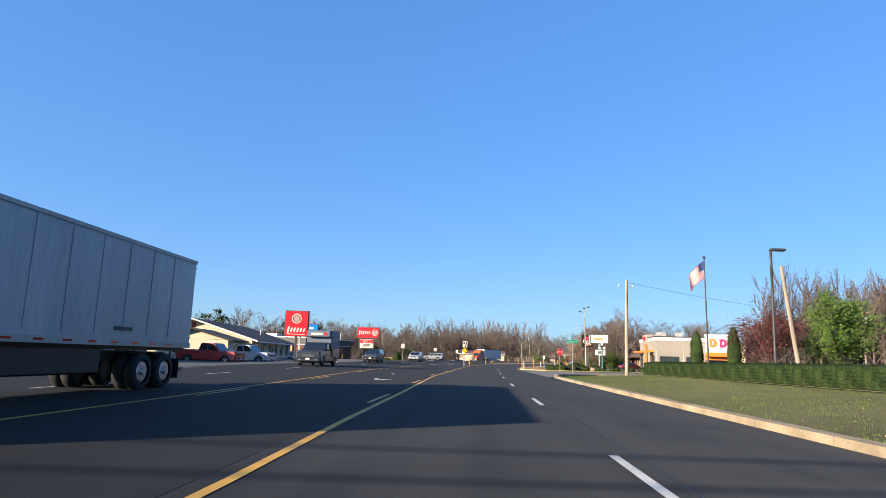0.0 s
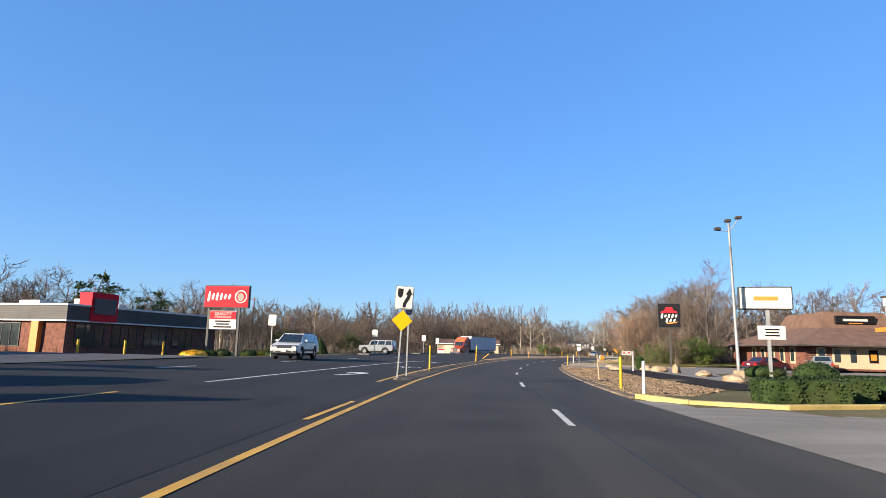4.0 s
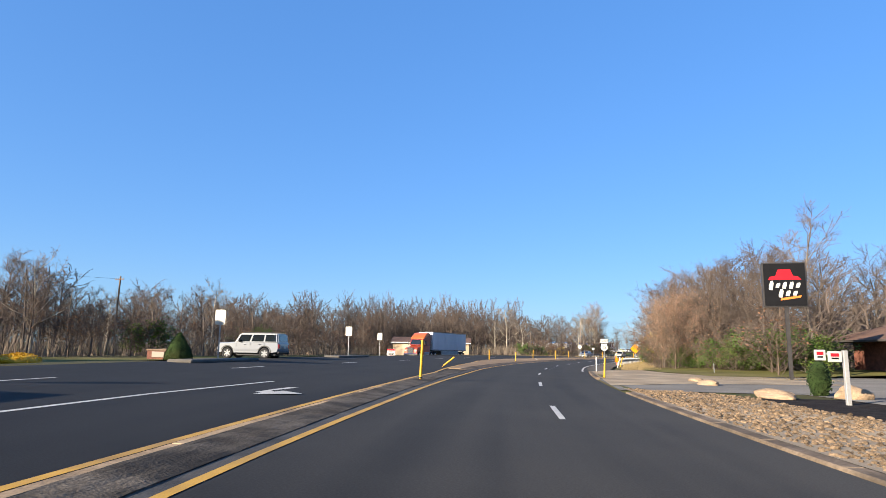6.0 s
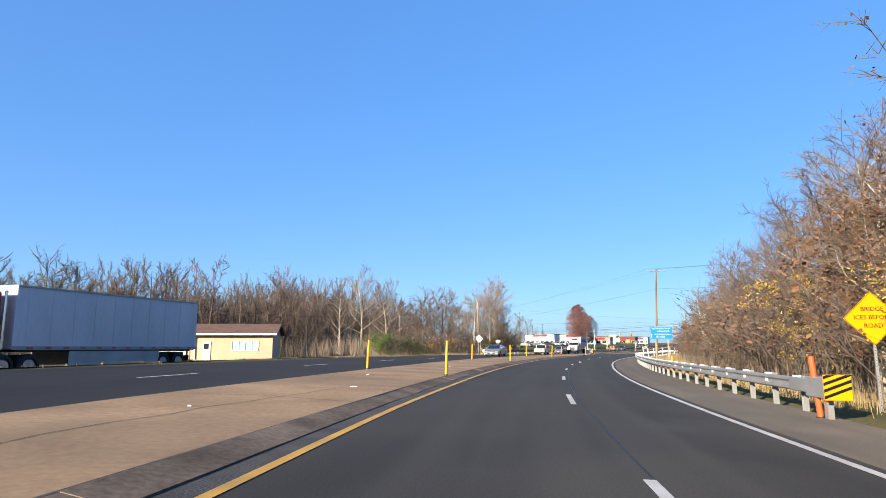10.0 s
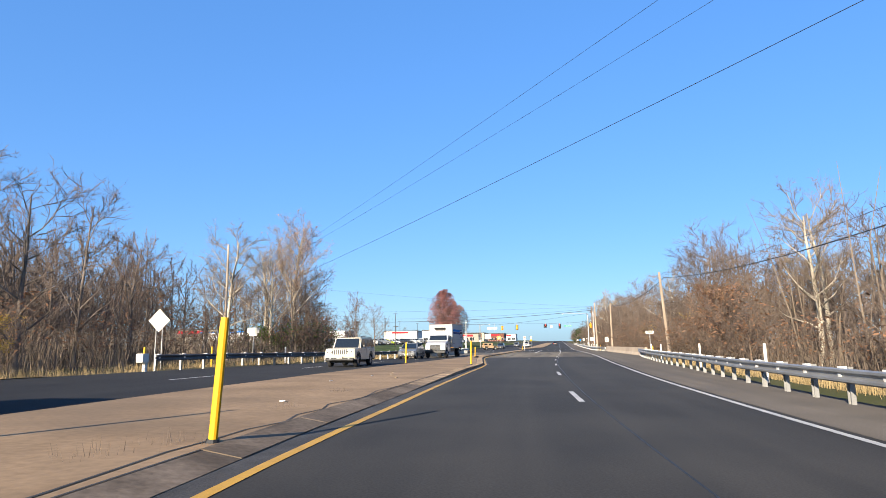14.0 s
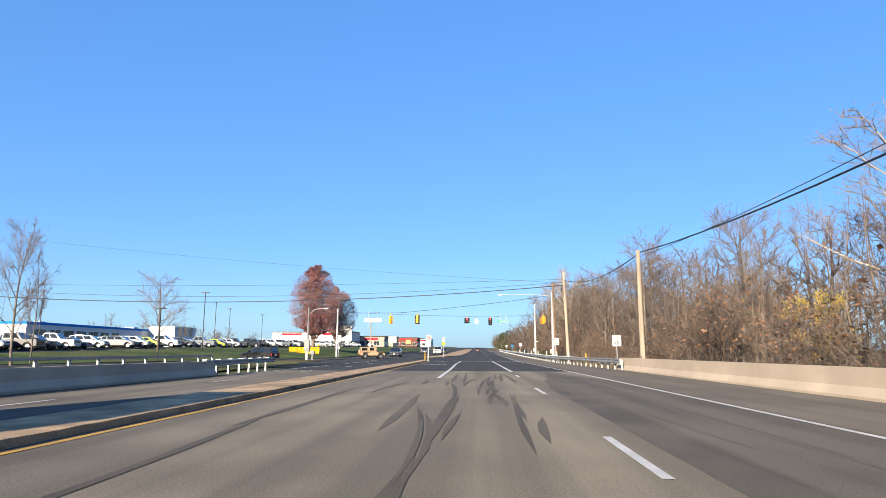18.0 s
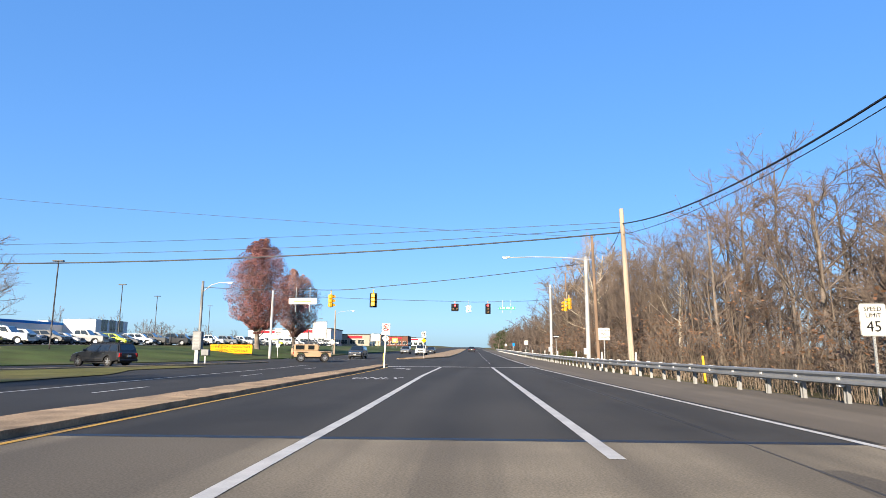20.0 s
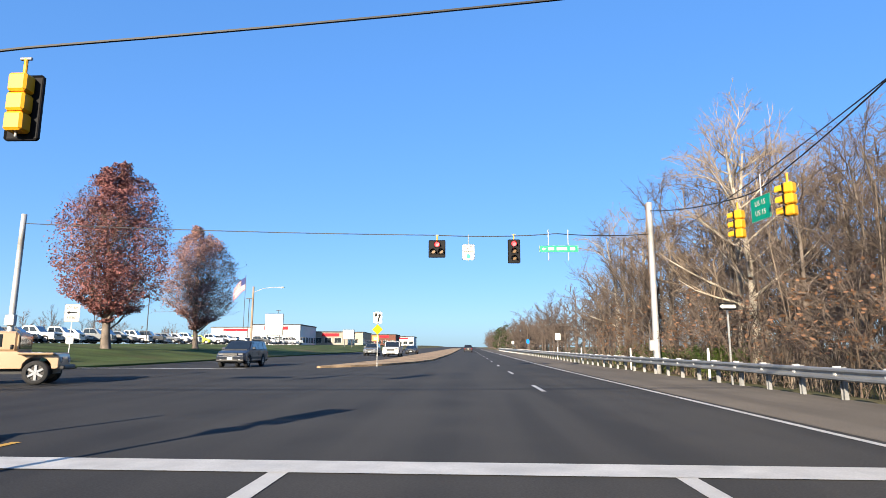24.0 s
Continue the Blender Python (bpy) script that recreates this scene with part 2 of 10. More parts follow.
M["leaf_green"] = material("dark_green_leaves", (0.026, 0.044, 0.012), 0.8, var=0.45, scale=0.9, fine=9, bump=0.0, spec=0.15, dirt=(0.06, 0.068, 0.018), dirt_amt=0.6)
M["leaf_bright"] = material("ivy_leaves", (0.06, 0.105, 0.016), 0.75, var=0.45, scale=0.9, fine=9, bump=0.0, spec=0.2, dirt=(0.15, 0.14, 0.03), dirt_amt=0.5)
M["straw"] = material("dry_grass", (0.24, 0.18, 0.092), 0.95, var=0.35, scale=0.7, fine=9, bump=0.0, spec=0.1, dirt=(0.2, 0.152, 0.08), dirt_amt=0.6)
M["hedge"] = material("clipped_hedge", (0.024, 0.04, 0.012), 0.95, var=0.5, scale=1.5, fine=25, bump=0.9, spec=0.1, dirt=(0.05, 0.04, 0.016), dirt_amt=0.5)
M["post_yellow"] = material("yellow_delineator", (0.528, 0.296, 0.0064), 0.5, var=0.08, scale=3, fine=40, bump=0.05, dirt=(0.36, 0.24, 0.04), dirt_amt=0.4)
M["post_white"] = material("white_delineator", (0.576, 0.56, 0.52), 0.5, var=0.08, scale=3, fine=40, bump=0.05, dirt=(0.32, 0.288, 0.24), dirt_amt=0.4)
M["post_orange"] = material("orange_marker", (0.576, 0.08, 0.02), 0.5, var=0.1, bump=0.05)
M["sign_white"] = material("white_sign_sheet", (0.416, 0.404, 0.368), 0.5, var=0.05, scale=2, fine=30, bump=0.02, dirt=(0.4, 0.376, 0.32), dirt_amt=0.4)
M["sign_back"] = material("bare_aluminium_sign_back", (0.376, 0.36, 0.32), 0.5, 0.35, var=0.08, scale=2, fine=30, bump=0.02)
M["sign_yellow"] = material("yellow_sign_sheet", (0.62, 0.26, 0.0), 0.6, var=0.05, scale=2, fine=30, bump=0.02, spec=0.1)
M["sign_black"] = material("black_sign_print", (0.008, 0.008, 0.009), 0.6, var=0.1, bump=0.0, spec=0.1)
M["sign_red"] = material("red_sign_sheet", (0.47, 0.012, 0.022), 0.6, var=0.06, scale=1, fine=30, bump=0.02, spec=0.12)
M["sign_blue"] = material("blue_sign_sheet", (0.004, 0.15, 0.46), 0.6, var=0.06, scale=1, fine=30, bump=0.02, spec=0.12)
M["sign_green"] = material("green_sign_sheet", (0, 0.216, 0.128), 0.45, var=0.06, scale=1, fine=30, bump=0.02)
M["sign_orange"] = material("orange_panel", (0.624, 0.176, 0.024), 0.5, var=0.06, bump=0.02)
M["sign_pink"] = material("magenta_panel", (0.496, 0.024, 0.128), 0.5, var=0.05, bump=0.0)
M["signal_yellow"] = material("signal_housing_yellow", (0.624, 0.288, 0.008), 0.45, var=0.06, bump=0.03)
M["red_lit"] = material("lit_red_signal", (1.0, 0.03, 0.03), 0.4, var=0.02, bump=0.0, emit=3.0)
M["green_dot"] = material("green_sign_dot", (0, 0.336, 0.176), 0.4, var=0.05, bump=0.0)
M["signal_dark"] = material("unlit_signal_lens", (0.128, 0.072, 0.024), 0.3, var=0.1, bump=0.0)
M["steel_pole"] = material("galvanised_pole", (0.368, 0.36, 0.344), 0.55, 0.35, var=0.12, scale=1, fine=25, bump=0.05)
M["wall_beige"] = material("beige_render", (0.448, 0.328, 0.212), 0.9, var=0.06, scale=0.5, fine=30, bump=0.15)
M["wall_cream"] = material("cream_siding", (0.496, 0.424, 0.296), 0.8, var=0.06, scale=0.5, fine=30, bump=0.1)
M["wall_tan"] = material("tan_wall_panel", (0.25, 0.218, 0.178), 0.85, var=0.06, scale=0.5, fine=30, bump=0.1)
M["wall_grey"] = material("grey_wall_panel", (0.08, 0.076, 0.072), 0.8, var=0.1, scale=0.8, fine=30, bump=0.1)
M["wall_store"] = material("grey_store_render", (0.19, 0.175, 0.16), 0.85, var=0.08, scale=0.6, fine=30, bump=0.1)
M["wall_white"] = material("white_wall_panel", (0.544, 0.536, 0.512), 0.8, var=0.05, scale=0.5, fine=30, bump=0.05)
M["brick"] = material("red_brick", (0.136, 0.052, 0.0336), 0.9, var=0.35, scale=3, fine=15, bump=0.4, obrand=0.2)
M["roof_brown"] = material("brown_shingle", (0.116, 0.0656, 0.044), 0.9, var=0.2, scale=1.2, fine=12, bump=0.5)
M["roof_dark"] = material("dark_shingle", (0.044, 0.0376, 0.0336), 0.9, var=0.25, scale=1.2, fine=12, bump=0.5)
M["win"] = material("window_glass", (0.024, 0.0304, 0.0336), 0.06, var=0.15, scale=0.8, fine=5, bump=0.0, spec=0.6)
M["win_teal"] = material("blinded_window", (0.304, 0.416, 0.424), 0.2, var=0.12, scale=1.5, fine=12, bump=0.0)
M["trim"] = material("white_trim", (0.56, 0.544, 0.504), 0.6, var=0.05, bump=0.03)
M["trailer"] = material("white_trailer_sheet", (0.48, 0.496, 0.528), 0.35, 0.15, var=0.07, scale=0.8, fine=15, bump=0.03, dirt=(0.32, 0.328, 0.344), dirt_amt=0.5, stretch=(0.8, 0.8, 0.2))
# white trailer sheet greyed for its shaded side, with dirt streaks
M["trailer_grey"] = material("shaded_trailer_sheet", (0.288, 0.304, 0.328), 0.38, 0.15, var=0.14, scale=0.8, fine=12, bump=0.03, dirt=(0.176, 0.184, 0.2), dirt_amt=0.6, stretch=(0.8, 0.8, 0.16))
M["cable"] = material("black_cable", (0.0096, 0.0096, 0.0104), 0.6, var=0.1, bump=0.0)
M["flag_red"] = material("red_flag_cloth", (0.384, 0.024, 0.036), 0.8, var=0.1, bump=0.1)
M["flag_white"] = material("white_flag_cloth", (0.528, 0.52, 0.504), 0.8, var=0.1, bump=0.1)
M["flag_blue"] = material("blue_flag_cloth", (0.024, 0.036, 0.128), 0.8, var=0.1, bump=0.1)
M["teal"] = material("teal_lamp_post", (0.08, 0.216, 0.184), 0.5, 0.1, var=0.1, bump=0.03)
M["globe"] = material("opal_globe", (0.624, 0.616, 0.576), 0.3, var=0.03, bump=0.0)


def paint(name, color, metal=0.1, rough=0.3):
    return material(name, color, rough, metal, var=0.05, scale=1.2, fine=20, bump=0.0, coat=0.45, dirt=tuple(0.75 * v + 0.02 for v in color), dirt_amt=0.35)


# ---- road alignment: stations and headings (degrees clockwise from +y) ----
STATIONS = [(-60, 6.69), (0, 6.69), (45, 7.1), (90, 9.6), (120, 14.4), (150, 20.35), (180, 26.19), (215, 31.58), (250, 36.82), (275, 39.6), (300, 41.9), (330, 41.0), (900, 41.0)]
SS = np.arange(-200.0, 1201.0)
_h = np.radians(np.interp(SS + 0.5, *zip(*STATIONS)))
AXY = np.r_[[[0, 0]], np.cumsum(np.c_[np.sin(_h), np.cos(_h)], axis=0)[:-1]]
AXY = AXY - AXY[200] + [-1.33, 3.36]
AHD = np.radians(np.interp(SS, *zip(*STATIONS)))
BANK = [(0, 0), (45, 0.018), (100, 0.027), (150, 0.036), (210, 0.036), (265, 0.014), (300, 0)]


def key(s, table):
    return float(np.interp(s, *zip(*table)))


def plan(s, d):
    """World x, y of a place s metres along the road and d metres right of the driving line."""
    x, y, h = np.interp(s, SS, AXY[:, 0]), np.interp(s, SS, AXY[:, 1]), np.interp(s, SS, AHD)
    return float(x + math.cos(h) * d), float(y - math.sin(h) * d)


def level(s, d):
    """Height of the paved level, with the banking of the bend."""
    e_ = -key(s, BANK) * min(max(d, -18.0), key(s, [(150, 6), (165, 11)]))
    if d < -17:
        e_ *= min(max((21.5 + d) / 4.5, 0), 1)
    return e_ + key(s, [(385, 0), (425, 0.22), (1200, 7.0)])


def verge(s, d):
    """Height of the ground beside the road."""
    z_ = level(s, d)
    if d > 6:
        z_ += key(d, [(6, 0), (14, 0.42), (30, 0.5), (60, 0.5)]) * min(max((56 - s) / 4, 0), 1)
        if s > 160:
            z_ -= key(d, [(9, 0), (14, 0.5), (30, 0.3), (60, 0)]) * min(max((s - 160) / 20, 0), 1)
    if d < -22 and s > 340:
        shift = key(s, [(340, 20), (345, 18), (374, 10.5), (393, 4.5), (408, 0)])
        z_ += key(-d - shift, [(22, 0), (27, 0.12), (34, 0.95), (48, 1.6), (200, 1.7)]) * min(max((s - 340) / 30, 0), 1)
    return z_


def place(s, d, z=0.0, turn=0.0, lean=0.0):
    """The pose of a thing on the ground: its own +y looks along the road, turned clockwise by turn degrees."""
    x, y = plan(s, d)
    return pose(x, y, (level(s, d) if -22 < d < 9 else verge(s, d)) + z, 0, lean, -math.degrees(float(np.interp(s, SS, AHD))) - turn)


# ---- mesh helpers ----
def link(name, me, mat, parent=None, label="", smooth=False):
    if mat is not None:
        me.materials.append(mat)
    if smooth:
        me.shade_smooth()
    ob = new(name, me)
    ob.parent = parent
    if label:
        tagged(ob, label)
    return ob


def part(name, bm, mat, parent=None, label="", smooth=False):
    me = bpy.data.meshes.new(name)
    bm.normal_update()
    bm.to_mesh(me)
    bm.free()
    return link(name, me, mat, parent, label, smooth)


def meshed(name, verts, faces, mat, parent=None, label="", smooth=False):
    me = bpy.data.meshes.new(name)
    me.from_pydata([tuple(v) for v in verts], [], faces)
    me.update()
    return link(name, me, mat, parent, label, smooth)


def thing(name, m, label, category, group="", kind=""):
    ob = new(name)
    ob.empty_display_size = 0.2
    ob.matrix_world = m
    return tagged(ob, label, category, group, kind)


def box(bm, sx, sy, sz, x=0, y=0, z=0, bevel=0.0, m=None, seg=1):
    """A box whose base centre stands at x, y, z."""
    got = bmesh.ops.create_cube(bm, size=1.0)["verts"]
    for v in got:
        v.co = Vector((v.co.x * sx, v.co.y * sy, (v.co.z + 0.5) * sz))
    if bevel:
        ed = list({e_ for v in got for e_ in v.link_edges})
        got = list({v for f in bmesh.ops.bevel(bm, geom=ed, offset=bevel, segments=seg, affect="EDGES", profile=0.6)["faces"] for v in f.verts} | set(v for v in got if v.is_valid))
    t = Matrix.Translation((x, y, z)) if m is None else m
    for v in got:
        v.co = t @ v.co
    return got


def tube(bm, p, q, r0, r1=None, seg=8, caps=True):
    """A tapered round bar from p to q."""
    p, q = Vector(p), Vector(q)
    r1 = r0 if r1 is None else r1
    m = (q - p).to_track_quat("Z", "Y").to_matrix().to_4x4()
    got = bmesh.ops.create_cone(bm, cap_ends=caps, segments=seg, radius1=r0, radius2=r1, depth=(q - p).length)["verts"]
    t = Matrix.Translation((p + q) / 2) @ m
    for v in got:
        v.co = t @ v.co
    return got


def bx(name, parent, mat, sx, sy, sz, x=0, y=0, z=0, bevel=0.0, label="", m=None):
    bm = bmesh.new()
    box(bm, sx, sy, sz, x, y, z, bevel, m)
    return part(name, bm, mat, parent, label)


def tb(name, parent, mat, p, q, r0, r1=None, seg=10, label=""):
    bm = bmesh.new()
    tube(bm, p, q, r0, r1, seg)
    return part(name, bm, mat, parent, label)


def prism(name, parent, mat, pts, depth, m, label="", bevel=0.0):
    """A flat outline (x, z), depth thick along y, placed by m."""
    bm = bmesh.new()
    f = bm.faces.new([bm.verts.new((x, 0, z)) for x, z in pts])
    ext = bmesh.ops.extrude_face_region(bm, geom=[f])["geom"]
    for v in ext:
        if isinstance(v, bmesh.types.BMVert):
            v.co.y += depth
    bmesh.ops.recalc_face_normals(bm, faces=bm.faces)
    if bevel:
        bmesh.ops.bevel(bm, geom=[e_ for e_ in bm.edges if abs(e_.verts[0].co.y - e_.verts[1].co.y) > depth * 0.5], offset=bevel, segments=3, affect="EDGES")
    bmesh.ops.transform(bm, matrix=m, verts=bm.verts)
    return part(name, bm, mat, parent, label)


def lettering(words, size, mat, parent, m, name="lettering", deep=0.004, spacing=1.0, shear=0.0):
    """Words in the built-in font as a mesh; they stand in the local x-z plane and face -y."""
    cu = bpy.data.curves.new("words", "FONT")
    cu.body, cu.size, cu.align_x, cu.align_y, cu.extrude, cu.resolution_u, cu.space_character, cu.shear = words, size, "CENTER", "CENTER", deep, 2, spacing, shear
    tmp = bpy.data.objects.new("words", cu)
    scene.collection.objects.link(tmp)
    me = bpy.data.meshes.new_from_object(tmp.evaluated_get(bpy.context.evaluated_depsgraph_get()))
    bpy.data.objects.remove(tmp)
    me.transform(m @ pose(0, 0, 0, 90))
    return link(name, me, mat, parent)


def ribbon(name, s0, s1, left, right, z, mat, parent=None, label="", step=3.0, height=level, skirt=0.0, cols=1):
    """A strip of paving from s0 to s1 between two offsets (numbers or tables), with road-metre UVs and side faces skirt deep."""
    n = max(2, int(abs(s1 - s0) / step) + 1)
    st = np.linspace(s0, s1, n)
    verts, faces, uvs = [], [], []
    for s in st:
        l_, r_ = (key(s, v) if isinstance(v, list) else v for v in (left, right))
        row = [l_ + (r_ - l_) * i / cols for i in range(cols + 1)]
        for d in row:
            verts.append((*plan(s, d), height(s, d) + z)), uvs.append((s, d))
        if skirt:
            for d in (row[0], row[-1]):
                verts.append((*plan(s, d), height(s, d) + z - skirt)), uvs.append((s, d + 0.3))
    w = cols + 1 + (2 if skirt else 0)
    for i in range(n - 1):
        a_, b_ = i * w, (i + 1) * w
        for j in range(cols):
            faces.append((a_ + j, a_ + j + 1, b_ + j + 1, b_ + j))
        if skirt:
            faces.append((a_ + cols + 1, a_, b_, b_ + cols + 1))
            faces.append((a_ + cols, a_ + cols + 2, b_ + cols + 2, b_ + cols))
    if skirt:
        faces.append((0, cols + 1, cols + 2, cols))
        e_ = (n - 1) * w
        faces.append((e_, e_ + cols, e_ + cols + 2, e_ + cols + 1))
    me = bpy.data.meshes.new(name)
    me.from_pydata(verts, [], faces)
    uv = me.uv_layers.new(name="road")
    for lp in me.loops:
        uv.data[lp.index].uv = uvs[lp.vertex_index]
    me.update()
    return link(name, me, mat, parent, label)

# ---- ground and road ----
LEFT = [(-200, -17), (60, -17), (110, -16), (136, -16.6), (170, -16.8), (190, -16.4), (205, -15.4), (235, -15.8), (255, -17), (268, -16.8), (300, -15), (315, -13.2), (340, -13.2), (365, -13.9), (395, -14.2), (402, -23), (1200, -23)]
RIGHT = [(-200, 5.9), (54, 5.9), (88, 4.35), (150, 4.3), (158, 6.2), (190, 6.5), (235, 6.6), (273, 8.9), (306, 10.5), (355, 10.2), (375, 9.2), (1200, 9.2)]
EDGE = [(150, 3.9), (163, 3.76), (180, 3.9), (196, 3.92), (230, 4.35), (249, 4.75), (262, 5.15), (275, 5.6), (290, 5.9), (310, 5.95), (350, 5.85), (376, 5.48), (391, 5.25), (1200, 5.6)]
YEL = [(-60, -2.2), (6, -2.3), (12, -2.42), (22, -2.5), (33, -2.7), (39, -2.78), (45, -2.7), (55, -2.5), (70, -2.5), (90, -2.62), (95, -2.52), (108, -2.55), (116, -2.46), (125, -2.43), (133, -2.4), (142, -2.6), (150, -2.62), (160, -2.55), (175, -2.36), (182, -2.42), (190, -2.38), (227, -2.46), (235, -2.44), (247, -2.38), (253, -2.25), (263, -2.17), (275, -2.2), (280, -2.45), (284, -2.95), (290, -3.65), (298, -4.7), (301, -5.0), (306, -5.5), (318, -5.6), (348, -5.69), (356, -5.82), (375, -5.78), (392, -6.05)]
DASH = [(-60, 1.95), (20, 1.85), (31, 1.72), (45, 1.74), (66, 1.9), (91, 1.34), (102, 1.28), (116, 1.37), (128, 1.38), (150, 1.05), (176, 1.3), (185, 1.1), (231, 1.28), (242, 1.32), (255, 1.58), (268, 1.79), (282, 1.95), (305, 1.85), (345, 2.1), (1200, 2.1)]


def ground_z(s, d):
    l_, r_ = key(s, LEFT), key(s, RIGHT)
    z_ = verge(s, d)
    if l_ - 0.5 < d < r_ + 0.5:
        return z_ - 0.12
    if 335 < s < 440 and -52 < d < 0:
        return z_ - 0.06
    return z_ + 0.02 + 0.05 * noise.noise((s * 0.13, d * 0.13, 3.0))


gs = sorted(set(np.r_[np.arange(-190, -20, 20), np.arange(-20, 480, 4), np.arange(480, 1190, 30)].tolist()))
gd = [-900, -500, -260, -160, -110, -80, -62, -52, -46, -40, -36, -33, -30, -28, -26, -24.5, -23.4, -22.6, -22, -21, -20, -19, -18, -17, -16, -15, -13, -9, 0, 4, 4.9, 5.5, 6.5, 7.2, 8, 9, 9.8, 10.8, 12, 14, 17, 21, 26, 32, 42, 60, 100, 170, 300]
gv, gf = [], []
for s in gs:
    for d in gd:
        gv.append((*plan(s, d), ground_z(s, d)))
w_ = len(gd)
for i in range(len(gs) - 1):
    for j in range(w_ - 1):
        gf.append((i * w_ + j, i * w_ + j + 1, (i + 1) * w_ + j + 1, (i + 1) * w_ + j))
k_ = len(gv)
gv += [(-4000, -4000, -0.6), (4000, -4000, -0.6), (4000, 4000, -0.6), (-4000, 4000, -0.6)]
gf.append((k_, k_ + 1, k_ + 2, k_ + 3))
tagged(meshed("ground", gv, gf, M["ground"]), "rough brown and green verge ground reaching the horizon", "ground", kind="structure")

road = tagged(ribbon("road", -190, 304, LEFT, RIGHT, 0.0, M["road"], step=2, cols=6), "fresh dark asphalt road with four lanes round a banked bend", "road", kind="structure")
tagged(ribbon("road_oncoming", -189, 304, [(q, v + 0.05) for q, v in LEFT], [(-190, -2.5), (6, -2.6), (39, -3.0), (88, -2.95), (92, -3.56), (133, -3.8), (141, -4.4), (155, -5.5), (166, -7.0), (204, -7.25), (235, -7.7), (252, -7.9), (288, -7.5), (306, -7.6)], 0.0025, M["fresh"], step=2, cols=4), "blacker asphalt of the oncoming and turning lanes", "road", kind="structure")
tagged(ribbon("road_bridge", 304, 349, LEFT, RIGHT, 0.0, M["old"], step=2, cols=6), "worn grey-brown asphalt bridge deck with skid marks", "road", kind="structure")
tagged(ribbon("road_bridge_lane", 304.2, 347, [(304, 2.35), (330, 2.45), (347, 4.1)], [(304, 6.2), (335, 6.0), (347, 4.4)], 0.003, M["worn_lane"], step=2, cols=2), "darker worn asphalt of the right lane on the bridge", "road", kind="structure")
tagged(ribbon("road_ahead", 349, 1180, LEFT, RIGHT, 0.0, M["road"], step=4, cols=6), "fresh dark asphalt road running straight to the horizon", "road", kind="structure")
tagged(ribbon("shoulder", 152, 302, [(152, 4.4)] + [(s, v + 0.22) for s, v in EDGE[1:]], [(s, v - 0.02) for s, v in RIGHT], 0.005, M["shoulder"], step=2), "brownish worn asphalt shoulder beside the edge line", "road shoulder", kind="structure")
tagged(ribbon("shoulder_ahead", 302, 700, [(s, v + 0.22) for s, v in EDGE], [(s, v - 0.02) for s, v in RIGHT], 0.005, M["shoulder"], step=3), "brownish worn asphalt shoulder beside the guardrail", "road shoulder", kind="structure")


def patch(name, pts, z, mat, label, category, height=verge, skirt=0.0, kind="structure", parent=None):
    """A flat area of ground by its corners (s, d)."""
    bm = bmesh.new()
    vs = [bm.verts.new((*plan(s, d), height(s, d) + z)) for s, d in pts]
    f = bm.faces.new(vs)
    f.normal_update()
    if f.normal.z < 0:
        f.normal_flip()
    if skirt:
        ext = bmesh.ops.extrude_face_region(bm, geom=[f])["geom"]
        for v in ext:
            if isinstance(v, bmesh.types.BMVert):
                v.co.z -= skirt
        bmesh.ops.recalc_face_normals(bm, faces=bm.faces)
    bmesh.ops.triangulate(bm, faces=[g for g in bm.faces if len(g.verts) > 4])
    uv = bm.loops.layers.uv.new("road")
    for g in bm.faces:
        for lp in g.loops:
            lp[uv].uv = (lp.vert.co.x, lp.vert.co.y)
    ob = part(name, bm, mat, parent)
    return tagged(ob, label, category, kind=kind) if kind else ob


def flat(s, d):
    return level(min(s, 300), d) if d < 6 else (level(s, 6) if s > 80 else 0.0)


M["grass_dry"] = material("dry_mown_grass", (0.125, 0.115, 0.035), 0.95, var=0.35, scale=0.3, fine=22, bump=0.6, spec=0.1, dirt=(0.2, 0.15, 0.075), dirt_amt=0.6)
# side streets, lots, lawns
patch("road_side_street", [(52, 5.6), (56, 8.6), (58.5, 12), (61, 18), (78, 60), (124, 60), (107, 43.2), (88.5, 17), (85, 8), (86, 4.3)], 0.006, M["lot"], "grey asphalt side street meeting the main road", "road", flat)
# the cross street leaves the junction at a sharp angle
CROSS_NEAR = [(330, -36), (345, -32.5), (374, -26), (381, -24.4), (393, -20.2), (398, -19), (403, -13.6)]
CROSS_FAR = [(330, -46.5), (345, -42), (374, -34.5), (393, -28.5), (401, -25.6), (408, -23.8), (420, -23.5)]
tagged(ribbon("road_cross_street", 330, 414, CROSS_FAR, [(s, v + 0.3) for s, v in CROSS_NEAR], 0.008, M["road"], step=2, cols=8, height=verge), "dark asphalt cross street at the signals", "road", kind="structure")
tagged(ribbon("road_mouth", 356, 403, [(s, v + 0.25) for s, v in CROSS_NEAR], -13.6, 0.006, M["road"], step=2, cols=6, height=verge), "dark asphalt mouth of the cross street", "road", kind="structure")
tagged(ribbon("kerb_cross_street", 330, 398, [(s, v - 0.25) for s, v in CROSS_NEAR], [(s, v + 0.3) for s, v in CROSS_NEAR], 0.13, M["concrete"], step=2, cols=2, height=verge, skirt=0.2), "pale concrete kerb along the cross street", "kerb", kind="structure")
patch("road_left_lots", [(-20, -17.6), (-20, -70), (118, -70), (118, -30), (110, -24), (104, -17)], 0.03, M["lot"], "grey asphalt forecourts along the road", "car park", flat)
patch("road_restaurant_lot", [(100, 12.5), (128, 11), (128, 60), (190, 60), (170, 22), (150, 14.2), (131, 9.8), (118, 16)], 0.045, M["lot"], "grey asphalt car park of the restaurant", "car park", lambda s, d: level(s, 6))
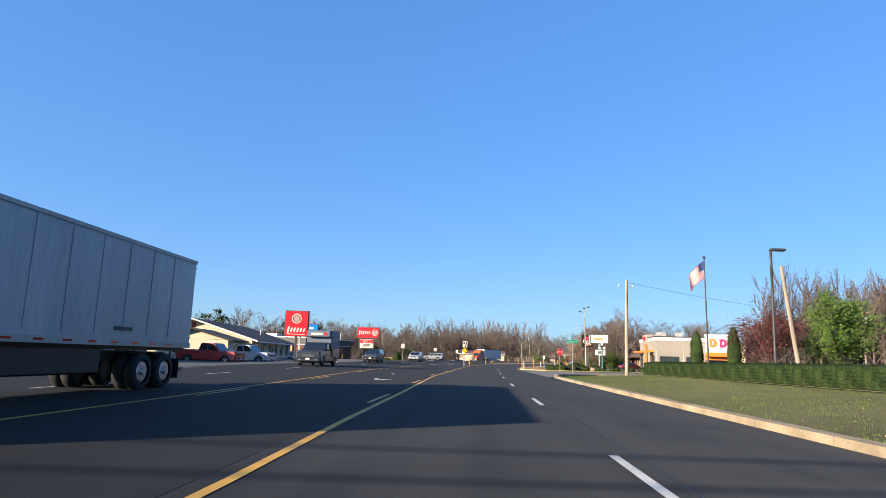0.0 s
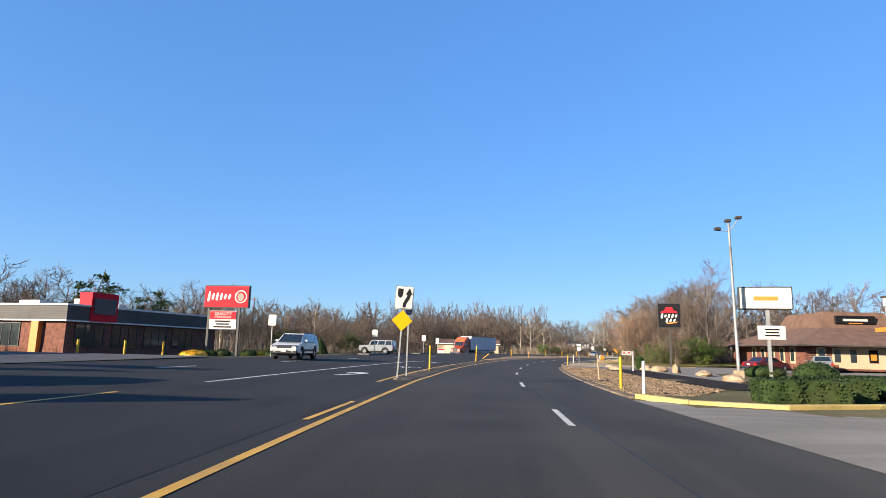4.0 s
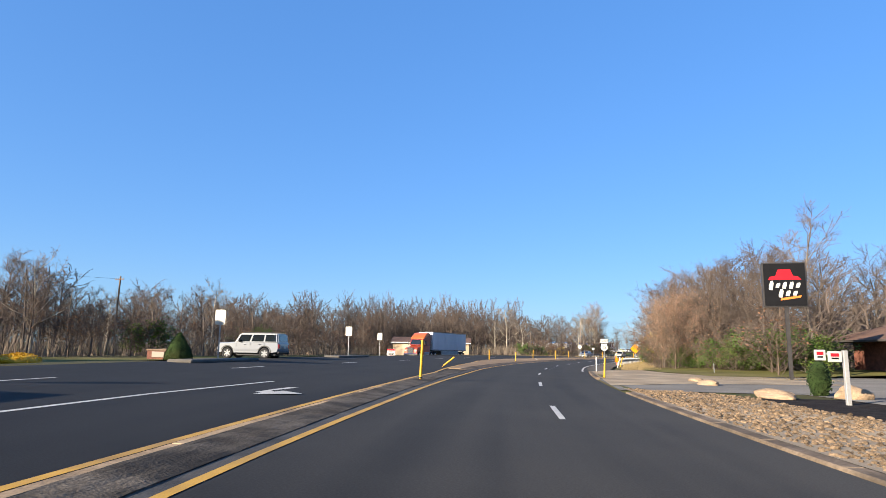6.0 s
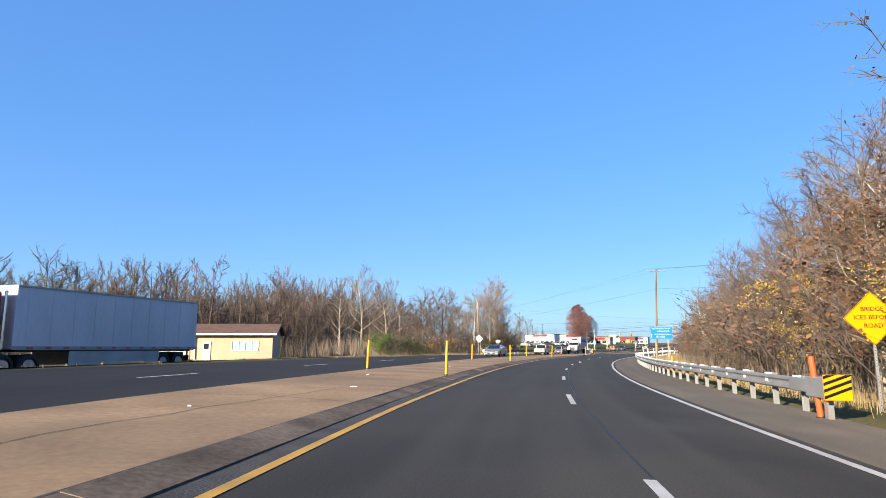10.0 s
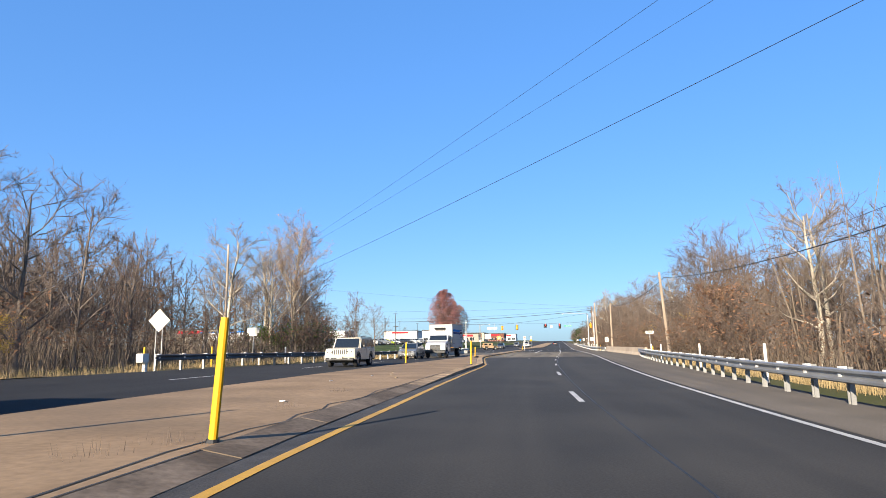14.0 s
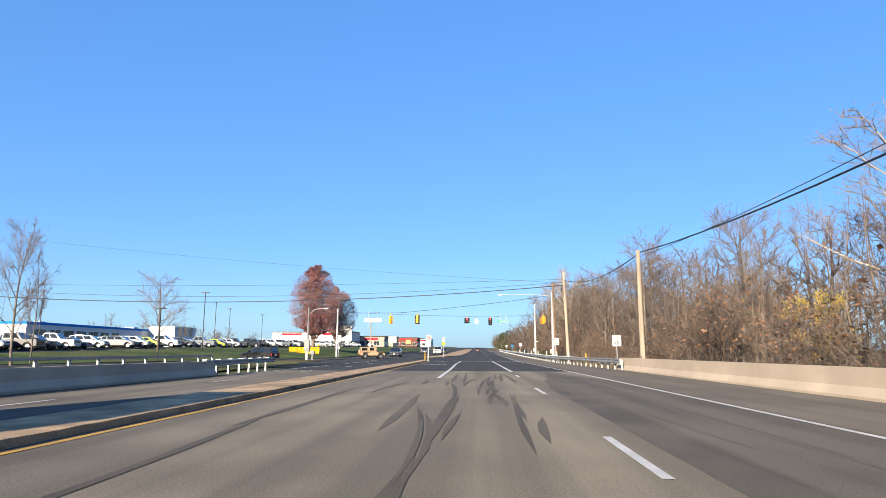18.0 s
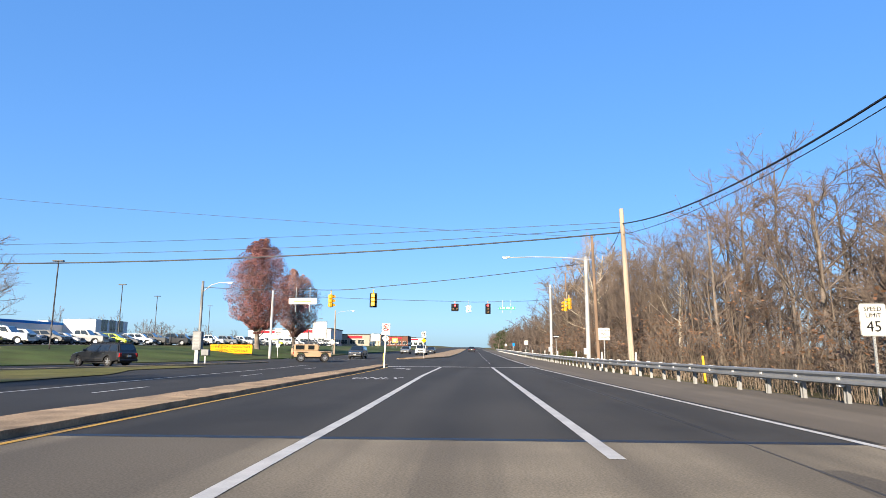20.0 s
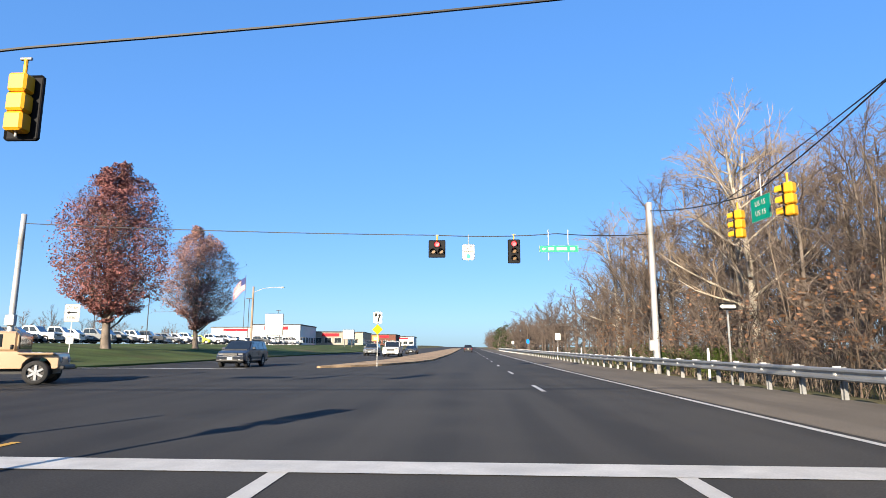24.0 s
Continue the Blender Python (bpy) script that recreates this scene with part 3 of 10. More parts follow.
patch("lawn_corner", [(-60, 6.35), (53, 6.35), (56.6, 9.2), (59, 13), (63, 24), (20, 24), (-60, 24)], 0.045, M["grass"], "short green lawn behind the kerb", "lawn")
tagged(ribbon("lawn_drive", 147, 170, [(147, 12.5), (153, 10.4), (159, 8.9), (170, 9.4)], [(147, 15), (152, 27), (170, 27)], 0.06, M["grass_dry"], step=2, cols=8, height=lambda s, d: level(s, 6) + 0.028 * max(0, d - 9) * key(s, [(147, 0), (156, 1)])), "sunlit mown grass bank beside the drive", "lawn", kind="structure")
tagged(ribbon("bed_hedge", 2, 54.6, [(2, 16.2), (54.6, 13.3)], [(2, 19.2), (54.6, 15.5)], 0.06, M["dirt"], step=3, cols=2, height=verge), "pale gravel strip under the clipped hedge", "planting bed", kind="structure")
patch("road_drive", [(126.5, 4.45), (140, 4.45), (140, 12), (126.5, 12)], 0.04, M["lot"], "grey asphalt drive to the restaurant", "driveway", lambda s, d: level(s, 6))
patch("drive_dirt", [(130, 4.5), (152, 4.5), (157, 6.2), (159, 8.8), (152, 10.6), (147, 15.5), (136, 17), (134, 9)], 0.055, M["dirt"], "bare gravelly entrance with tyre marks", "driveway", lambda s, d: level(s, 6))

tagged(ribbon("lawn_bank", 330, 640, [(330, -52), (345, -48), (374, -46), (640, -46)], CROSS_FAR, 0.07, M["grass_bank"], step=4, cols=16, height=verge, skirt=0.12), "mown green grass bank below the car lot", "lawn", kind="structure")
tagged(ribbon("lawn_strip", 342, 386.5, [(s, v + 0.32) for s, v in CROSS_NEAR], [(342, -15.2), (362, -16.7), (370, -17.2), (376.8, -20.0), (383, -19.0), (385.5, -18.8), (386.5, -21.5)], 0.05, M["grass_dry"], step=1.5, cols=6, height=verge), "patchy grass strip beside the road", "lawn", kind="structure")
tagged(ribbon("island_ahead", 420.6, 700, [(420, -9.4), (424, -8.9), (440, -7.6), (700, -7.2)], [(420.6, -9.1), (423, -7.3), (426, -5.8), (432, -4.3), (440, -3.25), (480, -2.7), (700, -2.7)], 0.13, M["kerb_tan"], step=1.0, cols=4, skirt=0.2), "pale concrete median with a curved nose beyond the junction", "traffic island", kind="structure")
tagged(ribbon("road_trade_lot", 178, 262, [(178, -32), (215, -34.5), (262, -24)], -16.9, 0.035, M["lot"], step=3, cols=8, height=level), "dusty asphalt yard beside the oncoming lanes", "car park", kind="structure")
tagged(ribbon("lawn_far_left", 118, 191, -42, [(118, -17.6), (175, -17.6), (183, -19.5), (191, -25.5)], 0.05, M["grass_dry"], step=3, cols=8, height=level), "yellowish mown grass beside the road", "lawn", kind="structure")
tagged(ribbon("road_dealer_lot", 330, 640, -150, -46, 0.05, M["lot"], step=6, cols=6, height=verge), "asphalt car sales lot above the bank", "car park", kind="structure")
tagged(ribbon("bed_mulch", 94, 124, [(94, 9.3), (124, 8.2)], [(94, 13.2), (124, 12.2)], 0.03, M["mulch"], step=3, cols=3), "dark mulch bed", "planting bed", kind="structure")


# ---- painted lines ----
def line(name, s0, s1, d, width, mat, label, parent=None, z=0.007):
    table = d if isinstance(d, list) else [(s0, d), (s1, d)]
    ob = ribbon(name, s0, s1, [(s, v - width / 2) for s, v in table], [(s, v + width / 2) for s, v in table], z, mat, parent, step=2)
    return ob if parent else tagged(ob, label, "road marking", kind="structure")


line("line_yellow", -60, 390.5, YEL, 0.13, M["yellow_paint"], "solid yellow centre line beside the driving lane")
YEL2 = [(-60, -6.8), (10, -7.55), (20, -7.65), (45, -8.3), (80, -7.8)]
line("line_yellow_far", -60, 80, YEL2, 0.12, M["yellow_paint"], "solid yellow line on the far side of the turning lane")
line("line_yellow_island", 88.4, 166, [(88, -3.72), (96, -3.8), (123, -3.84), (133, -3.98), (141, -4.68), (147, -5.08), (155, -5.75), (160, -6.3), (166, -7.15)], 0.13, M["yellow_paint"], "solid yellow line along the far side of the traffic island")
line("line_edge", 150, 1000, EDGE, 0.14, M["white_paint"], "solid white edge line beside the shoulder")
line("line_white_turn", 84, 120, [(84, -7.75), (101, -7.5), (114, -7.4), (120, -7.0)], 0.14, M["white_paint"], "solid white turning-lane line")
line("line_lane_left", 338, 388.7, [(338, -1.78), (352, -1.82), (372, -2.08), (389, -2.0)], 0.2, M["white_paint"], "thick solid white line beside the turning lane")
line("line_lane_right", 347.5, 388.6, [(347, 2.15), (389, 2.0)], 0.2, M["white_paint"], "thick solid white line beside the driving lane")
line("line_left_edge", 340, 392, [(340, -12.6), (358, -13.0), (376, -13.2), (392, -13.4)], 0.14, M["white_paint"], "solid white edge line of the oncoming lanes")
tagged(patch("line_stop", [(388.75, -6.2), (388.5, 5.5), (389.15, 5.5), (389.4, -6.2)], 0.012, M["white_paint"], "", "", level, kind=""), "broad white stop line at the signals", "road marking", kind="structure")
tagged(patch("line_entry", [(418, -13), (419, -24), (419.6, -24), (418.6, -13)], 0.016, M["white_paint"], "", "", level, kind=""), "white line across the side road", "road marking", kind="structure")
lane = tagged(new("lane_dashes"), "broken white lane line of separate painted dashes", "road marking", kind="structure")
DASH_AT = [(-4, -18.7), (0, 30.0), (3, 66.6), (7, 113.8), (9, 138.3), (11, 161.4), (12, 173.6), (17, 229.6), (18, 241.8), (20, 266.4), (23, 303.0), (60, 754.0)]
for i in range(-4, 60):
    s = key(i, DASH_AT)
    if not 345 < s < 391:
        line("dash", s, s + 3.05, key(s + 1.5, DASH), 0.13, M["white_paint"], "", lane, z=0.008)
far_lane = tagged(new("far_lane_dashes"), "broken white line between the oncoming lanes", "road marking", kind="structure")
FARD = [(-60, -11.5), (17, -11.9), (33, -12.7), (80, -12.4), (110, -12), (134, -11.2), (146, -10.5), (168, -11.1), (230, -11.5), (275, -11.7), (310, -10.6), (362, -10.4), (378, -10.9), (1000, -11)]
for s in np.arange(16.3 - 36.57, 392, 12.19):
    c = key(s + 1.5, FARD)
    line("dash", s, s + 3.05, c, 0.13, M["white_paint"], "", far_lane, z=0.008)
short = tagged(new("turn_lane_dashes"), "broken yellow line of the two-way turning lane", "road marking", kind="structure")
for s in np.arange(16.2, 84, 12.19):
    line("dash", s, s + 3.6, key(s, YEL) - 0.3, 0.11, M["yellow_paint"], "", short, z=0.008)
    if s < 74:
        line("dash", s, s + 3.6, key(s, YEL2) + 0.3, 0.11, M["yellow_paint"], "", short, z=0.008)


def arrow(s, d, turn, scale=1.0, flip=1):
    """A painted curved turn arrow."""
    t = [(-0.12, 0), (0.12, 0), (0.12, 1.1), (0.02, 1.6), (-0.35, 1.85), (-0.35, 2.2), (-1.15, 1.65), (-0.35, 1.05), (-0.35, 1.4), (-0.12, 1.15)]
    m = place(s, d, 0.0085, turn)
    bm = bmesh.new()
    f = bm.faces.new([bm.verts.new(m @ Vector((x * flip * scale, y * scale, 0))) for x, y in t])
    f.normal_update()
    if f.normal.z < 0:
        f.normal_flip()
    bmesh.ops.triangulate(bm, faces=bm.faces[:])
    tagged(part("arrow_marking", bm, M["white_paint"]), "white curved turn arrow painted on the asphalt", "road marking", kind="structure")


def road_word(words, s, d, turn, wide, tall):
    cu = bpy.data.curves.new("words", "FONT")
    cu.body, cu.size, cu.align_x, cu.align_y, cu.resolution_u = words, 1.0, "CENTER", "CENTER", 2
    tmp = bpy.data.objects.new("words", cu)
    scene.collection.objects.link(tmp)
    me = bpy.data.meshes.new_from_object(tmp.evaluated_get(bpy.context.evaluated_depsgraph_get()))
    bpy.data.objects.remove(tmp)
    me.transform(place(s, d, 0.0085, turn) @ Matrix.Diagonal((wide, tall, 1, 1)))
    tagged(link("word_marking", me, M["white_paint"]), "white word painted on the turning lane", "road marking", kind="structure")


arrow(91.3, -5.9, 20, 1.5)
arrow(31.8, -5.1, 175, 0.9)
arrow(39.2, -5.35, 355, 0.9)
arrow(118, -5.6, 190, 1.2)
road_word("ONLY", 103.6, -5.5, 185, 0.9, 2.6)
road_word("ONLY", 368.5, -3.9, 0, 0.86, 2.6)
arrow(382.4, -3.95, 0, 1.15)

# ---- traffic islands ----
M["kerb_worn"] = material("worn_kerb_concrete", (0.165, 0.125, 0.088), 0.95, var=0.35, scale=0.9, fine=12, bump=0.2, spec=0.1, dirt=(0.06, 0.05, 0.04), dirt_amt=0.7)
ISL_R = [(89.3, -3.15), (90.5, -2.85), (95, -2.75), (106, -2.8), (125, -2.76), (141, -3.05), (150, -3.1), (160, -3.0), (176, -2.75), (190, -2.75), (232, -2.82), (248, -2.74), (256, -2.6), (265, -2.54), (276, -2.52), (280, -2.62), (284, -3.12), (290, -3.82), (298, -4.86), (301, -5.2), (306, -5.75), (318, -5.85), (350, -6.0), (375, -6.1), (390, -6.3), (391, -6.7)]
ISL_L = [(89.3, -3.3), (90.5, -3.52), (96, -3.58), (123, -3.64), (133, -3.76), (141, -4.4), (147, -4.8), (155, -5.45), (160, -6.0), (166, -6.95), (181, -7.3), (204, -7.2), (235, -7.7), (252, -7.85), (275, -7.72), (288, -7.4), (306, -7.6), (318, -7.5), (350, -7.45), (390, -7.3), (391, -6.8)]
def kerb_z(s, d):
    """A low mountable kerb sloping to the gutter, higher and squarer near the bridge."""
    f = (d - key(s, ISL_R)) / -0.46
    tall = key(s, [(255, 0.0), (268, 1.0)])
    low = 0.012 + 0.078 * min(max(f, 0), 1)
    high = 0.105 - 0.015 * min(max(f, 0), 1)
    return level(s, d) + low + (high - low) * tall


def tip_z(s, d):
    """The narrow island: a proud kerb on its far side, a gritty top falling to the near side."""
    l_, r_ = key(s, ISL_L), key(s, ISL_R)
    f = (d - l_) / (r_ - l_)
    lump = 0.02 * noise.noise((s * 1.3, d * 4.0, 1.0)) + 0.012 * noise.noise((s * 5.0, d * 9.0, 4.0))
    return level(s, d) + (0.05 - 0.035 * max(0.0, (f - 0.25) / 0.75) ** 1.5 + 0.6 * lump) * key(s, [(89.3, 0.25), (91, 1)])


M["grit"] = material("gritty_worn_concrete", (0.10, 0.083, 0.064), 0.95, var=0.45, scale=1.6, fine=26, bump=0.6, spec=0.08, dirt=(0.028, 0.025, 0.022), dirt_amt=0.85)
island = tagged(ribbon("island", 138.5, 306, [(s, v + 0.04) for s, v in ISL_L], [(s, v - 0.44) for s, v in ISL_R], 0.085, M["slab"], step=2, skirt=0.15, cols=4), "tan stained concrete median slab with cracks", "traffic island", kind="structure")
tagged(ribbon("island_tip", 89.3, 138.5, [(s, v + 0.13) for s, v in ISL_L], ISL_R, 0.0, M["grit"], step=0.4, skirt=0.16, cols=7, height=tip_z), "narrow gritty concrete island with a broken nose", "traffic island", kind="structure")
tagged(ribbon("island_tail", 306, 391, ISL_L, ISL_R, 0.12, M["kerb_tan"], step=0.5, skirt=0.2, cols=6, height=lambda s, d: level(s, d) - key(s, [(306, 0.05), (309, 0)]) + 0.016 * noise.noise((s * 2.1, d * 6.0, 8.0)) + 0.015 * noise.noise((s * 0.9, d * 3.0, 5.0))), "narrow tan concrete median along the bridge", "traffic island", kind="structure")
kerbs = tagged(new("island_kerb"), "row of worn concrete kerb stones along the median", "kerb", kind="structure")
rk = random.Random(61)
s = 138.5
while s < 305.5:
    ribbon("kerb_stone", s, min(s + 2.988, 305.8), [(q, v - 0.46) for q, v in ISL_R], ISL_R, rk.uniform(-0.008, 0.01), M["kerb_worn"] if s < 258 else M["kerb_tan"], kerbs, step=1.0, skirt=0.16, cols=4, height=kerb_z)
    s += 3.0
s = 90.2
while s < 132:
    ribbon("kerb_stone", s, min(s + 2.97, 133), ISL_L, [(q, v + 0.14) for q, v in ISL_L], 0.048 + rk.uniform(-0.008, 0.008), M["kerb_worn"] if rk.random() < 0.5 else M["kerb_tan"], kerbs, step=1.0, skirt=0.18)
    s += 3.0
line("gutter", 141, 306, [(s, v + 0.17) for s, v in ISL_R], 0.36, M["gutter"], "dark gritty gutter beside the median", z=0.004)
line("gutter_ahead", 306, 390, [(s, v + 0.09) for s, v in ISL_R], 0.14, M["gutter"], "dark gritty gutter beside the narrow median", z=0.004)
line("gutter_island", 90, 141, [(s, v + 0.12) for s, v in ISL_R], 0.26, M["gutter"], "dark gritty gutter beside the island", z=0.004)


def joint(pts, z, width=0.035):
    """A thin dark crack as a raised sealed line, following (s, d) points."""
    for (s0, d0), (s1, d1) in zip(pts, pts[1:]):
        line("crack", s0, s1, [(s0, d0), (s1, d1)], width, M["gutter"], "", cracks, z)


cracks = tagged(new("island_cracks"), "dark weedy cracks and joints in the median slab", "cracks", kind="structure")
for sj in np.arange(164, 300, 18.2):
    r_, l_ = key(sj, ISL_R) - 0.4, key(sj, ISL_L) + 0.1
    patch("crack", [(sj, l_), (sj + 0.4, (l_ + r_) / 2), (sj - 0.1, r_), (sj - 0.08, r_), (sj + 0.42, (l_ + r_) / 2), (sj + 0.02, l_)], 0.091, M["gutter"], "", "", level, kind="", parent=cracks)
rj = random.Random(19)
joint([(q, key(q, [(222, -4.7), (229, -4.5), (236, -4.0), (244, -3.5), (252, -3.2), (258, -3.1)]) + rj.gauss(0, 0.07)) for q in np.arange(222, 258, 0.9)], 0.091, 0.04)
joint([(q, key(q, [(168, -5.0), (178, -5.3), (186, -4.6)]) + rj.gauss(0, 0.06)) for q in np.arange(168, 186, 1.1)], 0.091, 0.018)
joint([(s, key(s, ISL_R) - 0.47 - 0.03 * math.sin(s * 0.37)) for s in range(142, 300, 6)], 0.0925, 0.034)

# ---- kerbs on the right ----
kerb_r = tagged(new("kerb_lawn"), "sunlit tan concrete kerb stones along the lawn", "kerb", kind="structure")
s = -40.0
while s < 50:
    ribbon("kerb_stone", s, s + 2.97, 5.95, 6.3, 0.14 + 0.008 * random.random(), M["concrete"], kerb_r, step=1.5, skirt=0.2)
    s += 3.0


def kerb_path(pts, w, h, mat, parent):
    """Kerb stones along corners (s, d), w wide to the right of travel."""
    for (s0, d0), (s1, d1) in zip(pts, pts[1:]):
        a_, b_ = Vector(plan(s0, d0)), Vector(plan(s1, d1))
        u = (b_ - a_).normalized()
        n = Vector((u.y, -u.x)) * w
        g = u * 0.012
        bm = bmesh.new()
        z0, z1 = flat(s0, d0) - 0.05, flat(s1, d1) - 0.05
        c = [a_ + g, b_ - g, b_ - g + n, a_ + g + n]
        zz = [z0, z1, z1, z0]
        lo = [bm.verts.new((p.x, p.y, z)) for p, z in zip(c, zz)]
        hi = [bm.verts.new((p.x, p.y, z + h + 0.05)) for p, z in zip(c, zz)]
        bm.faces.new(hi)
        for i in range(4):
            bm.faces.new((lo[i], lo[(i + 1) % 4], hi[(i + 1) % 4], hi[i]))
        bmesh.ops.recalc_face_normals(bm, faces=bm.faces)
        bmesh.ops.bevel(bm, geom=[e_ for e_ in bm.edges if min(v.co.z for v in e_.verts) > max(z0, z1) + h * 0.5], offset=0.025, segments=1, affect="EDGES")
        part("kerb_stone", bm, mat, parent)


corner = [(50, 5.95), (51.6, 6.05), (53, 6.4), (54.4, 7.2), (55.6, 8.4), (57, 10.2), (58.2, 12.4), (59.6, 15), (61, 18), (63.4, 24), (67, 34), (71, 44)]
kerb_path(corner, 0.34, 0.14, M["concrete"], kerb_r)
kerb_y = tagged(new("kerb_yellow"), "kerb with faded yellow paint round the restaurant corner", "kerb", kind="structure")
M["kerb_yellow"] = material("faded_yellow_kerb", (0.4, 0.288, 0.088), 0.85, var=0.2, scale=0.9, fine=25, bump=0.3, dirt=(0.336, 0.272, 0.192), dirt_amt=0.8)
kerb_path([(112, 47), (107, 42.5), (101, 34), (96, 26.5), (91.5, 20), (88, 15.5), (85.6, 11), (84.4, 8), (85, 5.6), (87, 4.6)], 0.34, 0.14, M["kerb_yellow"], kerb_y)
kerb_g = tagged(new("kerb_gravel"), "weathered tan kerb stones beside the pebble bed", "kerb", kind="structure")
kerb_path([(87.2, 4.5)] + [(s, 4.36) for s in np.arange(89.5, 127, 2.5)], 0.3, 0.045, M["kerb_worn"], kerb_g)
kerb_path([(s, 4.34) for s in np.arange(137, 152, 2.5)], 0.26, 0.08, M["kerb_worn"], kerb_g)

# ---- skid marks, seams and sealed cracks on the asphalt ----
M["skid"] = asphalt("rubbered_asphalt", (0.024, 0.022, 0.02), (0.036, 0.033, 0.03), (0.05, 0.045, 0.039))
M["seal"] = material("black_crack_seal", (0.0128, 0.0128, 0.0136), 0.55, var=0.2, bump=0.1)
marks = tagged(new("skid_marks"), "dark rubber skid marks on the worn bridge deck", "skid marks", kind="structure")
rk = random.Random(12)
for i in range(46):
    s0, c = rk.uniform(304.5, 338), rk.choice((-3.6, -2.4, -0.9, -0.7, 0.6, 0.9, 3.1, 4.5)) + rk.gauss(0, 0.3)
    ln = min(rk.uniform(3, 13), 347 - s0)
    bend, wide = rk.gauss(0, 0.35), rk.uniform(0.05, 0.11)
    mid = [(s0 + ln * q, c + bend * q * q) for q in (0, 0.2, 0.4, 0.6, 0.8, 1)]
    half = [wide * q for q in (0.1, 1, 0.8, 1, 0.7, 0.05)]
    ribbon("skid_mark", s0, s0 + ln, [(q, v - h) for (q, v), h in zip(mid, half)], [(q, v + h) for (q, v), h in zip(mid, half)], 0.0045 + 0.0001 * i, M["skid"], marks, step=1.0)
seams = tagged(new("road_seams"), "thin black sealed seams and cracks in the asphalt", "cracks", kind="structure")
for s0, s1, pts in ((150, 300, [(150, 1.42), (190, 1.3), (232, 1.55), (268, 2.05), (300, 2.1)]), (340, 349, [(340, 3.2), (344, 4.0), (349, 4.2)]), (349, 386, [(349, 4.2), (370, 4.4), (386, 4.3)]), (-40, 88, [(-40, 2.25), (20, 2.15), (45, 1.98), (66, 2.2), (88, 1.7)])):
    line("seam", s0, s1, pts, 0.022, M["seal"], "", seams, 0.0036)
for sj in (303.9, 348.9):
    line("bridge_joint", sj, sj + 0.22, [(sj, -3.4 if sj < 310 else 0.0), (sj + 0.3, -3.4 if sj < 310 else 0.0)], 14.5 if sj < 310 else 11.8, M["seal"], "", seams, 0.0034)


